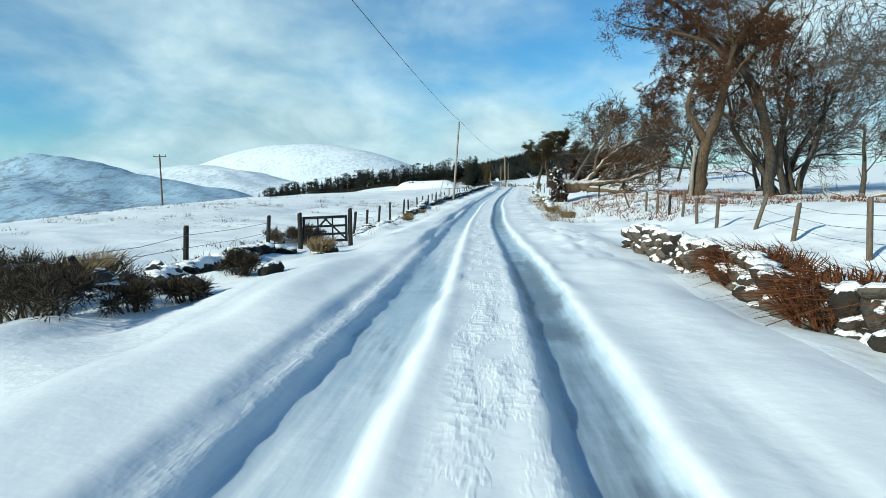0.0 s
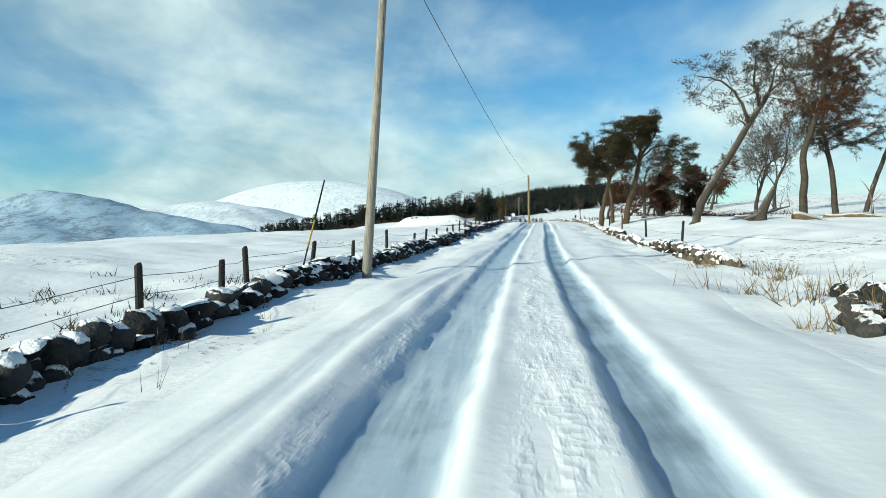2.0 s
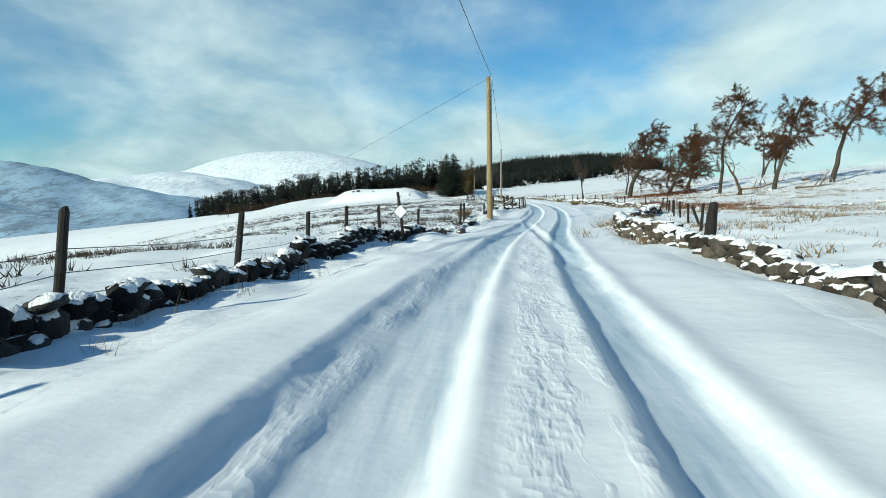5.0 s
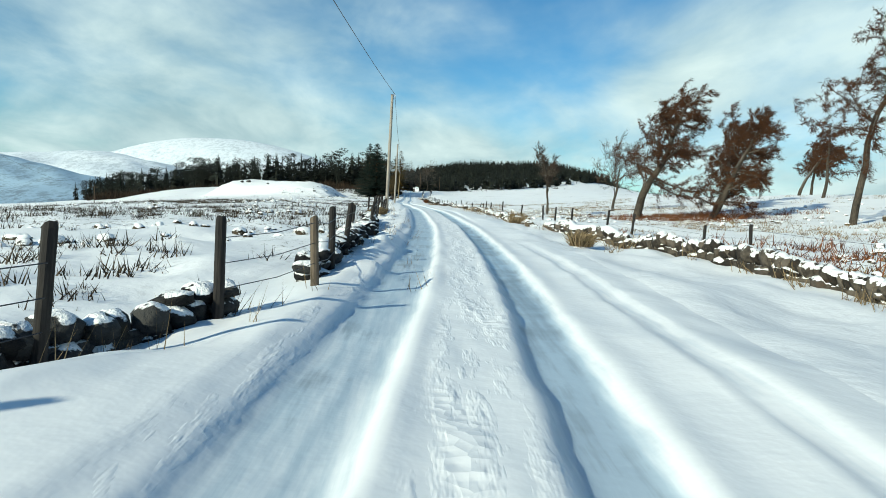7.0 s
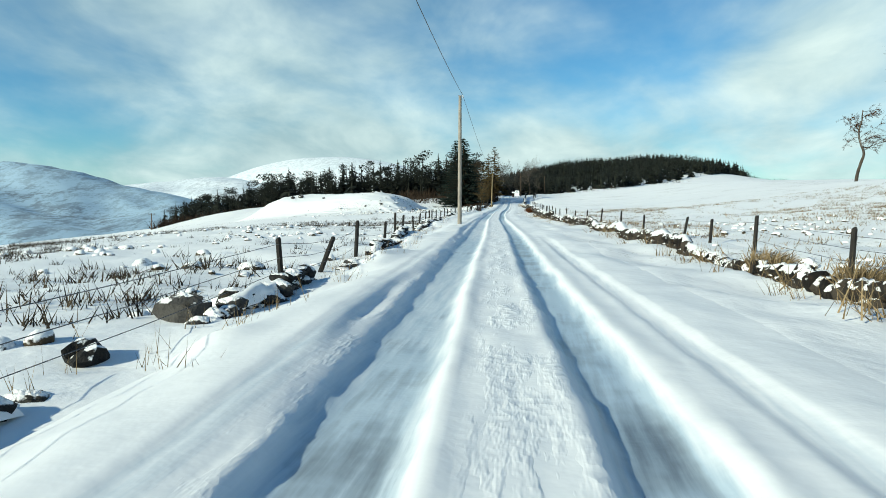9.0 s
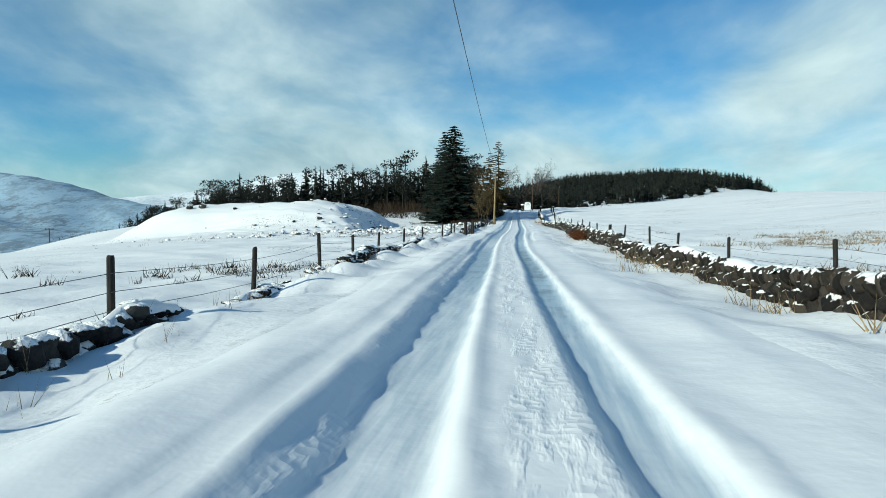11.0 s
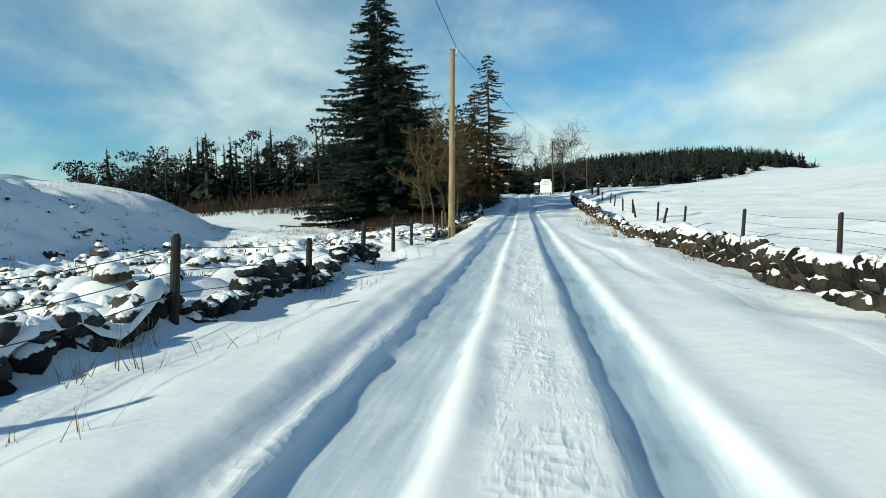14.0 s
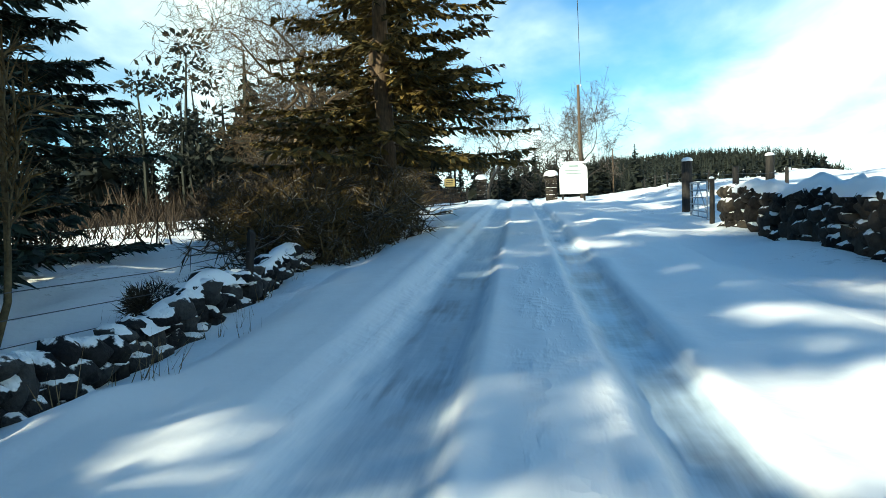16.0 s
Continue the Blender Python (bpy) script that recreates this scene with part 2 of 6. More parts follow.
M_BARK_PALE = wood_material("birch_bark", (0.034, 0.025, 0.012), (0.140, 0.108, 0.055), (6, 6, 6))
M_BARK_FALLEN = wood_material("fallen_bark", (0.036, 0.025, 0.016), (0.210, 0.148, 0.090), (5, 5, 5), 0.55)
M_TWIG = leaf_material("bare_twig", (0.033, 0.024, 0.018), (0.096, 0.069, 0.051))
M_LARCH = leaf_material("larch_twig", (0.022, 0.0098, 0.0046), (0.098, 0.039, 0.014))
M_PINE = leaf_material("pine_needle", (0.009, 0.010, 0.005), (0.062, 0.046, 0.018))
M_SPRUCE = leaf_material("spruce_needle", (0.008, 0.016, 0.014), (0.035, 0.055, 0.042))
M_FIR = leaf_material("fir_needle", (0.024, 0.024, 0.010), (0.150, 0.100, 0.026))
M_WOOD = leaf_material("far_wood", (0.006, 0.010, 0.009), (0.024, 0.027, 0.019))
M_WOOD_BROWN = leaf_material("brown_wood", (0.014, 0.010, 0.007), (0.055, 0.035, 0.020))
M_BUSH = leaf_material("olive_brown_twig", (0.022, 0.016, 0.008), (0.110, 0.072, 0.024))
M_GRASS = leaf_material("dead_grass", (0.102, 0.071, 0.035), (0.293, 0.217, 0.122))
M_BRACKEN = leaf_material("red_bracken", (0.045, 0.016, 0.007), (0.200, 0.078, 0.030))
M_HEATHER = leaf_material("heather", (0.0144, 0.0120, 0.0088), (0.0768, 0.0576, 0.0360))
M_TUSSOCK = tussock_material()
M_SOIL = stone_material("root_soil", (0.004, 0.0035, 0.003), (0.026, 0.018, 0.013), (0.045, 0.022, 0.009), 0.62)
M_WIRE = plain_material("dull_wire", (0.10, 0.10, 0.105), 0.5, 0.6)
M_CABLE = plain_material("black_cable", (0.02, 0.02, 0.022), 0.5)
M_GALV = plain_material("galvanised_steel", (0.34, 0.36, 0.39), 0.45, 0.7)
M_RUST = plain_material("rusty_iron", (0.09, 0.06, 0.045), 0.8, 0.3, 0.4)
M_WHITE = plain_material("white_board", (0.82, 0.83, 0.84), 0.5, 0.0, 0.04)
M_INK = plain_material("grey_lettering", (0.25, 0.32, 0.30), 0.6)
M_CANE = plain_material("orange_cane", (0.42, 0.24, 0.05), 0.6, 0.0, 0.25)
M_YELLOW = plain_material("yellow_notice", (0.45, 0.33, 0.12), 0.6)
# near hill: cloud shade and distance haze are mixed into its blue-grey snow
M_MOUNT_L, M_MOUNT_D = mountain_material("shaded_hill_snow", 1.0, (0.46, 0.60, 0.72), (0.31, 0.45, 0.57)), mountain_material("far_hill_snow", 0.4, (0.84, 0.88, 0.91), (0.70, 0.78, 0.84))

# --- lie of the land ---
LINE_Y = [-60, 0, 11, 22, 34, 45, 54, 64, 90, 120, 131, 142, 154, 165, 176, 186, 197, 225, 255, 276, 305, 328, 352, 394, 440, 520]
LINE_X = [0.6, 0.5, 0.35, 0.1, 0.1, 0.3, 0.5, 1.0, 2.4, 4.1, 5.2, 6.8, 8.1, 8.8, 9.0, 8.7, 8.2, 6.7, 5.0, 4.1, 3.8, 3.2, 2.6, 1.6, 1.0, 0.5]
RISE_Y = [-60, 0, 11, 22, 34, 45, 64, 90, 112, 122, 133, 150, 186, 197, 225, 255, 270, 290, 305, 330, 345, 356, 370, 384, 396, 410, 440, 520]
RISE_Z = [0.5, 0.45, 0.3, 0.08, 0.0, 0.1, 0.2, 0.6, 0.92, 0.8, 0.55, 0.5, 0.66, 0.66, 0.45, 0.1, -0.05, 0.08, 0.15, 0.25, 0.4, 0.7, 1.45, 2.25, 2.7, 2.85, 2.8, 2.5]
_TY = np.arange(-60.0, 521.0, 1.0)


def _smooth(a, n):
    k = np.hanning(n + 2)[1:-1]
    return np.convolve(np.pad(a, n // 2, mode="edge"), k / k.sum(), mode="valid")


_TX = _smooth(np.interp(_TY, LINE_Y, LINE_X), 13)
_TZ = _smooth(np.interp(_TY, RISE_Y, RISE_Z), 13)


def line_x(y):
    return np.interp(y, _TY, _TX)


def line_z(y):
    return np.interp(y, _TY, _TZ)


def step(a, b, v):
    t = np.clip((v - a) / (b - a), 0, 1)
    return t * t * (3 - 2 * t)


def grain(x, y, seed=0):
    """Smooth value noise from -1 to 1."""
    xi, yi = np.floor(x), np.floor(y)
    fx, fy = x - xi, y - yi
    fx, fy = fx * fx * (3 - 2 * fx), fy * fy * (3 - 2 * fy)

    def h(i, j):
        v = np.sin(i * 127.1 + j * 311.7 + seed * 74.7) * 43758.5453
        return 2 * (v - np.floor(v)) - 1
    return (h(xi, yi) * (1 - fx) + h(xi + 1, yi) * fx) * (1 - fy) + (h(xi, yi + 1) * (1 - fx) + h(xi + 1, yi + 1) * fx) * fy


def bumps(x, y, size, seed=0, octaves=3):
    z, a = 0, 1.0
    for k in range(octaves):
        z = z + a * grain(x / size * 2**k, y / size * 2**k, seed + k)
        a *= 0.5
    return z


def wall_reach(y):
    """How far left of the lane's middle the wall's foot lies."""
    return np.maximum(2.5, line_x(y) - np.interp(y, [p[0] for p in LEFT_WALL], [p[1] for p in LEFT_WALL]) - 0.25)


def land(x, y):
    """Height of the fields and the road's formation, without ruts and drifts."""
    x, y = np.asarray(x, float), np.asarray(y, float)
    u = x - line_x(y)
    l, r = np.maximum(0, -u - 3.4), np.maximum(0, u - 3.6)
    fall = 0.0013 * np.interp(y, [-50, 30, 70, 90, 118, 150, 200, 240, 300, 340, 400, 520], [1.5, 1.5, 0.7, 0.8, 3.0, 2.9, 1.6, 1.2, 0.9, 0.9, 0.7, 0.55])
    z = line_z(np.minimum(y, 520)) - fall * np.where(l < 70, l * l, 4900 + 140 * (l - 70))
    z = z + np.interp(y, [0, 45, 80, 115, 140], [0.6, 1.15, 0.65, 0.3, 0]) * np.exp(-((l - 22) / 14) ** 2) * step(4, 12, l)
    z = z + 3.7 * np.exp(-(np.abs((x + 33.2) / 15.6) ** 9 + np.abs((y - 333) / 12.5) ** 5)) + 4.2 * np.exp(-(((x + 68) / 30) ** 2 + ((y - 352) / 24) ** 2))
    z = z + 0.35 * bumps(x, y, 6.0, 44, 3) * np.exp(-(np.abs((x + 30) / 26) ** 4 + np.abs((y - 332) / 16) ** 4))
    z = z - np.interp(y, [295, 310, 340, 352], [0, 0.5, 0.5, 0]) * step(2, 8, l) * step(26, 14, l)
    # the lane is crowned and stands a little proud of both verges, most of all below the spruces
    z = z - (0.26 + 0.16 * step(322, 331, y) * step(366, 352, y)) * step(1.3, wall_reach(y), -u) - 0.18 * step(2.2, 3.8, u)
    rise = np.interp(y, [-40, 80, 150, 200, 260, 300, 400, 500], [0.5, 0.7, 4, 5.5, 4.5, 4.0, 4.0, 4.0])
    near = np.interp(y, [-40, 20, 60, 110, 135, 160, 230, 280, 335, 352, 372, 400], [0.7, 0.8, 0.7, 0.5, 0.4, 0.0, 0.0, 0.3, 0.5, 1.0, 0.9, 0.5])
    z = z + near * step(0.5, 7, r) + rise * step(8, 62, r)
    z = z + 0.10 * bumps(x, y, 9.0, 3) * step(1.5, 6, np.maximum(l, r)) + 0.5 * bumps(x, y, 70.0, 5, 2) * step(25, 80, np.maximum(l, r))
    z = np.where(z < -85, -85 + (z + 85) * 0.12, z)
    z = np.maximum(z, -115)
    hill = (27 * np.exp(-(((x - 152) / 72) ** 2)) + 25 * np.exp(-(((x - 34) / 85) ** 2)) + 6 * step(100, 260, x)) * step(560, 960, y)
    return z + hill


# --- courses of walls and fences: (y, x) ---
LEFT_WALL = [(2, -4.6), (12, -4.6), (20, -3.9), (35, -3.9), (50, -4.0), (60, -3.4), (68, -3.0), (78, -2.3), (90, -1.6), (105, -0.8), (118, -0.2), (126, 0.0), (131, 1.2), (137, 2.7), (142, 3.0), (150, 3.5),
             (157, 4.9), (160.3, 6.3), (161.5, 6.7), (170, 6.8), (180, 6.0), (190, 5.8), (203, 4.6), (212, 4.2), (220, 3.4), (235, 2.0), (250, 0.6), (262, 0.0), (272, -0.5), (283, -0.2), (291, 0.2), (297, 0.1), (305, -0.05),
             (320, 0.0), (328, -0.2), (335, -0.5), (342, -0.6), (347, -0.55), (352, -0.75), (358, -1.0), (362, -1.4), (367, -2.0), (376, -2.7), (390, -3.3)]
RIGHT_WALL = [(-6, 3.9), (14, 3.8), (30, 4.0), (38, 4.2), (50, 4.8), (60, 5.4), (70, 5.7), (77, 5.8), (82, 6.2), (90, 6.9), (100, 7.6), (112, 7.8), (118, 7.6), (125, 7.3), (130, 8.0), (136, 9.6), (143, 12.0), (149, 14.4),
              (156, 15.8), (163, 15.9), (169, 14.6), (175, 13.2), (182, 12.8), (190, 12.5), (210, 12.5), (225, 11.9), (245, 10.6), (264, 9.4), (276, 9.2), (288, 8.5), (303, 8.3), (318, 7.4), (326, 7.1), (336, 7.2), (345, 7.3), (355, 7.3), (362, 7.1), (367, 7.0)]
LEFT_FENCE = [(y, x + (-0.5 if 58 < y < 100 else -0.15 if 165 < y < 175 else 0.22 if 144 < y < 200 else -1.0 if 338 < y < 360 else -0.25)) for y, x in LEFT_WALL]
RIGHT_FENCE = [(-6, 7.3), (12, 6.8), (25, 7.3), (45, 8.0), (70, 7.0), (83, 7.0), (100, 8.2), (118, 8.6), (124, 8.8), (131, 11.0), (140, 13.0), (150, 15.4), (158, 17.2), (165, 17.6), (172, 17.4), (180, 16.6), (190, 14.9), (208, 13.9),
               (220, 14.0), (235, 13.2), (265, 11.4), (290, 10.6), (305, 10.2), (330, 9.3), (342, 9.2), (355, 9.4), (370, 9.4), (380, 9.6), (400, 10.5)]


def along(line, y):
    return float(np.interp(y, [p[0] for p in line], [p[1] for p in line]))


def surface(x, y):
    """The lying snow: land plus ruts, drifts and lumps. Also gives the wear of the wheels."""
    x, y = np.asarray(x, float), np.asarray(y, float)
    u = x - line_x(y) - 0.06 * grain(y / 11.0, 0 * y, 21)
    z = land(x, y)
    a = np.abs(u)
    wander = 0.05 * grain(y / 9.0, 0 * y, 8) + 0.010 * grain(y / 0.9, 0 * y, 19) + 0.025 * grain(y / 0.26, u / 0.2, 20)
    left, right = u + 0.74 + wander, u - 0.84 + wander
    wl = np.exp(-np.abs((left + 0.02) / 0.37) ** 7)
    wr = np.exp(-np.abs(right / 0.26) ** 6)
    third = np.exp(-np.abs((u + 1.55 + 0.35 * grain(y / 17.0, 0 * y, 31)) / 0.15) ** 6) * step(-0.1, 0.5, grain(y / 14.0, 0 * y, 33))
    fourth = np.exp(-np.abs((u - 1.75 - 0.3 * grain(y / 15.0, 0 * y, 35)) / 0.13) ** 6) * step(-0.2, 0.5, grain(y / 16.0, 0 * y, 37))
    rough = 0.5 + 0.5 * grain(y / 2.3, u / 0.5, 9)
    z = z - 0.095 * wl - 0.10 * wr - 0.028 * third - 0.04 * fourth
    z = z + 0.03 * np.exp(-(((left - 0.45) / 0.10) ** 2)) * (0.3 + rough) + 0.03 * np.exp(-(((left + 0.50) / 0.14) ** 2)) * rough
    z = z + 0.025 * np.exp(-(((right - 0.38) / 0.14) ** 2)) * (0.3 + rough) + 0.025 * np.exp(-(((right + 0.34) / 0.10) ** 2)) * rough
    # tracks that swing in across the lane from the left
    for x0, y0, x1, y1 in ((0.6, 122.0, 5.2, 138.5), (1.9, 121.0, 5.6, 134.0), (5.0, 121.0, 5.6, 140.0)):
        e = ((x - x0) * (y1 - y0) - (y - y0) * (x1 - x0)) / math.hypot(x1 - x0, y1 - y0)
        on = step(y0 - 3, y0 + 1, y) * step(y1 + 1, y1 - 3, y)
        z = z - on * (0.055 * np.exp(-np.abs(e / 0.13) ** 4) - 0.035 * np.exp(-(((np.abs(e) - 0.24) / 0.09) ** 2)) * (0.3 + rough))
    clods = np.maximum(0, grain(x / 0.16, y / 0.22, 23)) ** 2
    edge = np.exp(-(((left - 0.42) / 0.2) ** 2)) + np.exp(-(((left + 0.45) / 0.25) ** 2)) + np.exp(-(((right - 0.38) / 0.22) ** 2)) + 0.6 * np.exp(-(((right + 0.34) / 0.18) ** 2))
    z = z + 0.05 * clods * edge * step(-0.2, 0.6, grain(y / 5.0, 0 * y, 24))
    middle = np.exp(-np.abs((u - 0.12) / 0.36) ** 4)
    z = z + 0.019 * bumps(x, y, 0.24, 12, 2) * middle + 0.012 * bumps(x, y, 0.35, 13, 2) * (1 - middle) * step(3.2, 2.2, a)
    shoulder = step(1.3, 2.3, a)
    z = z + shoulder * (0.06 + 0.05 * bumps(x, y, 2.6, 14, 3))
    # the ploughed edge left of the ruts, broken and lumpy
    lip = -1.28 - 0.06 * grain(y / 4.1, 0 * y, 61) - 0.02 * grain(y / 0.5, 0 * y, 62)
    z = z + step(lip + 0.05, lip - 0.22, u) * (0.10 + 0.06 * grain(y / 6.0, 0 * y, 63)) * step(3.2, 2.2, a) * (1 - step(117, 122, y) * step(146, 140, y))
    # a drift heaped against the wall in the bend, and smaller ones elsewhere
    toe = np.interp(y, [p[0] for p in LEFT_WALL], [p[1] for p in LEFT_WALL])
    z = z + (0.30 + 0.20 * grain(y / 1.5, 0 * y, 64)) * np.exp(-(((x - toe - 0.75 - 0.25 * grain(y / 1.1, 0 * y, 68)) / 0.45) ** 2)) * (step(140, 147, y) * step(158, 155, y) + 0.8 * step(254, 262, y) * step(289, 284, y))
    z = z + 0.16 * (1 - step(158, 162, y) * step(210, 204, y)) * np.maximum(0, grain(y / 2.7, 0 * y, 65)) * np.exp(-(((x - toe - 0.65 - 0.2 * grain(y / 1.5, 0 * y, 66)) / 0.42) ** 2))
    # swales across the left verge, and stones and clods buried along both walls
    z = z + 0.075 * bumps(x + 0.5 * y, y, 3.1, 91, 2) * step(-1.7, -2.4, u) * step(-5.5, -3.5, u)
    toe_r = np.interp(y, [p[0] for p in RIGHT_WALL], [p[1] for p in RIGHT_WALL])
    lumps = np.maximum(0, grain(x / 0.62, y / 0.75, 92)) ** 1.4
    z = z + lumps * (0.15 * np.exp(-(((x - toe - 0.55) / 0.55) ** 2)) + 0.12 * np.exp(-(((x - toe_r + 0.5) / 0.45) ** 2)))
    verge = step(2.3, 3.3, a) * step(30, 8, a)
    z = z + verge * (0.05 + 0.10 * bumps(x, y, 1.7, 15, 3) + 0.035 * bumps(x, y, 0.5, 16, 2))
    z = z + 0.05 * bumps(x, y, 1.2, 17, 3) * step(6, 10, a) * step(90, 40, a)
    z = z + 0.10 * np.maximum(0, bumps(x, y, 0.4, 67, 2)) * np.exp(-(((u - 2.5) / 0.8) ** 2)) * step(9, 13, y) * step(30, 20, y)
    # rough tussocky ground below the knoll
    tuss = step(-46, -30, x) * step(-2.4, -4.2, u) * step(288, 298, y) * step(350, 330, y)
    z = z + 0.34 * tuss * np.maximum(0, bumps(x, y, 0.75, 18, 2))
    return z, np.clip(0.75 * wl + (1.0 + 0.5 * step(48, 25, y)) * wr + 0.4 * third + 0.3 * fourth, 0, 1.4) * (0.8 + 0.35 * grain(y / 9.0, 0 * y, 40))


def ground_z(x, y):
    return float(surface(np.array([x]), np.array([y]))[0][0])


# --- building helpers ---
def as_mesh(name, verts, faces, material, smooth=False):
    me = bpy.data.meshes.new(name)
    me.from_pydata(np.asarray(verts, float).reshape(-1, 3).tolist(), [], faces)
    for mat in material if isinstance(material, (list, tuple)) else [material]:
        me.materials.append(mat)
    if smooth:
        me.polygons.foreach_set("use_smooth", [True] * len(me.polygons))
    me.update()
    return me


def thing(name, place, label, category, group="", kind="", turn=0.0):
    ob = new(name)
    ob.empty_display_size = 0.2
    ob.matrix_world = pose(*place, 0, 0, turn)
    return tagged(ob, label, category, group, kind)


def part_mesh(name, me, parent, m=None, label="", kind=""):
    ob = new(name, me)
    ob.parent = parent
    if m is not None:
        ob.matrix_basis = m
    return tagged(ob, label, kind=kind)


def part(name, bm, material, parent, label="", smooth=False):
    me = bpy.data.meshes.new(name)
    bm.to_mesh(me)
    bm.free()
    me.materials.append(material)
    if smooth:
        me.polygons.foreach_set("use_smooth", [True] * len(me.polygons))
    ob = new(name, me)
    ob.parent = parent
    return tagged(ob, label)


def box_bm(sx, sy, sz, at=(0, 0, 0), bevel=0.0, bm=None, m=None):
    """A box whose foot stands at 'at'."""
    bm = bm or bmesh.new()
    made = bmesh.ops.create_cube(bm, size=1.0)["verts"]
    for v in made:
        v.co = Vector((v.co.x * sx + at[0], v.co.y * sy + at[1], (v.co.z + 0.5) * sz + at[2]))
    if bevel:
        edges = list({e for v in made for e in v.link_edges})
        made = list({v for f in bmesh.ops.bevel(bm, geom=edges, offset=bevel, segments=1, affect="EDGES")["faces"] for v in f.verts} | {v for v in made if v.is_valid})
    if m is not None:
        bmesh.ops.transform(bm, matrix=m, verts=[v for v in made if v.is_valid])
    return bm


def cross(a, b):
    a0, a1, a2 = a
    b0, b1, b2 = b
    return np.array((a1 * b2 - a2 * b1, a2 * b0 - a0 * b2, a0 * b1 - a1 * b0))


def unit(v):
    return v / (math.sqrt(v[0] * v[0] + v[1] * v[1] + v[2] * v[2]) + 1e-9)


class Bunch:
    """Collects tubes and blades into one mesh."""

    def __init__(self):
        self.v, self.f = [], []

    def tube(self, pts, radii, sides=5, cap=True):
        n0 = len(self.v)
        side = None
        for i, p in enumerate(pts):
            way = (pts[min(i + 1, len(pts) - 1)] - pts[max(i - 1, 0)])
            way = unit(way)
            if side is None:
                side = cross(way, (0.31, 0.85, 0.42) if abs(way[2]) > 0.8 else (0, 0, 1.0))
            side = unit(side - way * (side @ way))
            other = cross(way, side)
            r = radii[i]
            for k in range(sides):
                self.v.append(p + (r * math.cos(2 * math.pi * k / sides)) * side + (r * math.sin(2 * math.pi * k / sides)) * other)
        for i in range(len(pts) - 1):
            a = n0 + i * sides
            for k in range(sides):
                self.f.append((a + k, a + (k + 1) % sides, a + sides + (k + 1) % sides, a + sides + k))
        if cap:
            self.f.append(tuple(range(n0 + sides - 1, n0 - 1, -1)))
            self.f.append(tuple(n0 + (len(pts) - 1) * sides + k for k in range(sides)))

    def blade(self, p, way, width, side):
        n = len(self.v)
        self.v += [p - side * width, p + side * width, p + way]
        self.f.append((n, n + 1, n + 2))

    def leaf(self, p, way, width, side):
        n = len(self.v)
        self.v += [p, p + way * 0.45 + side * width, p + way, p + way * 0.45 - side * width]
        self.f.append((n, n + 1, n + 2, n + 3))

    def mesh(self, name, material, smooth=False):
        return as_mesh(name, self.v, self.f, material, smooth)


def grid_mesh(name, xs, ys, height_of, material, wear=False, bend=True, drop=0.0):
    """A sheet over the rows ys; columns xs count from the road's middle when bend is set."""
    Y, U = np.meshgrid(ys, xs, indexing="ij")
    X = U + line_x(Y) if bend else U
    z = height_of(X, Y)
    w = None
    if isinstance(z, tuple):
        z, w = z
    z = z - drop
    me = bpy.data.meshes.new(name)
    nr, nc = Y.shape
    me.vertices.add(nr * nc)
    me.vertices.foreach_set("co", np.stack([X, Y, z], -1).ravel().astype(np.float32))
    i = np.arange((nr - 1) * nc).reshape(nr - 1, nc)[:, :-1].ravel()
    quads = np.stack([i, i + 1, i + 1 + nc, i + nc], -1)
    me.loops.add(quads.size)
    me.loops.foreach_set("vertex_index", quads.ravel().astype(np.int32))
    me.polygons.add(len(quads))
    me.polygons.foreach_set("loop_start", np.arange(0, quads.size, 4, dtype=np.int32))
    me.polygons.foreach_set("use_smooth", np.ones(len(quads), dtype=bool))
    if wear:
        me.attributes.new("wear", "FLOAT", "POINT").data.foreach_set("value", w.ravel().astype(np.float32))
    if wear:      # where feet and clods have pitted the snow between the wheels
        trod = np.exp(-np.abs((U - 0.15) / 0.24) ** 4) + 0.7 * np.exp(-((np.abs(U + 0.35) - 0.85) / 0.16) ** 2)
        me.attributes.new("trod", "FLOAT", "POINT").data.foreach_set("value", trod.ravel().astype(np.float32))
    me.materials.append(material)
    me.update(calc_edges=True)
    me.validate()
    return me


# --- road, fields, far land ---
ROAD_HALF = 2.7
road = tagged(new("road", grid_mesh("road", np.linspace(-ROAD_HALF, ROAD_HALF, 96), np.arange(-14, 432, 0.25), surface, M_ROAD, wear=True)),
              "rutted single-track road under packed snow and ice", "road", kind="structure")
near = np.concatenate([np.arange(2.5, 8, 0.22), np.arange(8, 24, 0.6), np.arange(24, 62, 1.6)])
for sign, side in ((-1, "left"), (1, "right")):
    cols = np.sort(sign * near)
    tagged(new("field_" + side, grid_mesh("field_" + side, cols, np.arange(-14, 432, 0.33), lambda x, y: surface(x, y)[0] - 0.05 * step(2.75, 2.5, np.abs(x - line_x(y))), M_FIELD)),
           "snow-covered rough pasture with heather showing through", "field", kind="structure")
def spread(*spans):
    return np.concatenate([np.arange(a, b, s) for a, b, s in spans])
far_cols = spread((-4900, -1200, 150), (-1200, -240, 40), (-240, -60, 8), (-60, 64, 10), (64, 240, 8), (240, 900, 40), (900, 4901, 200))
far_rows = spread((-900, -60, 60), (-60, 460, 7), (460, 1100, 16), (1100, 2000, 60), (2000, 4901, 200))


def far_land(x, y):
    u = np.abs(x - line_x(y))
    inside = step(64, 50, u) * step(-16, -9, y) * step(436, 424, y)
    return land(x, y) - 1.6 * inside


tagged(new("ground", grid_mesh("ground", far_cols, far_rows, far_land, M_FIELD, bend=False)),
       "open snowy moorland reaching to the hills", "ground", kind="structure")


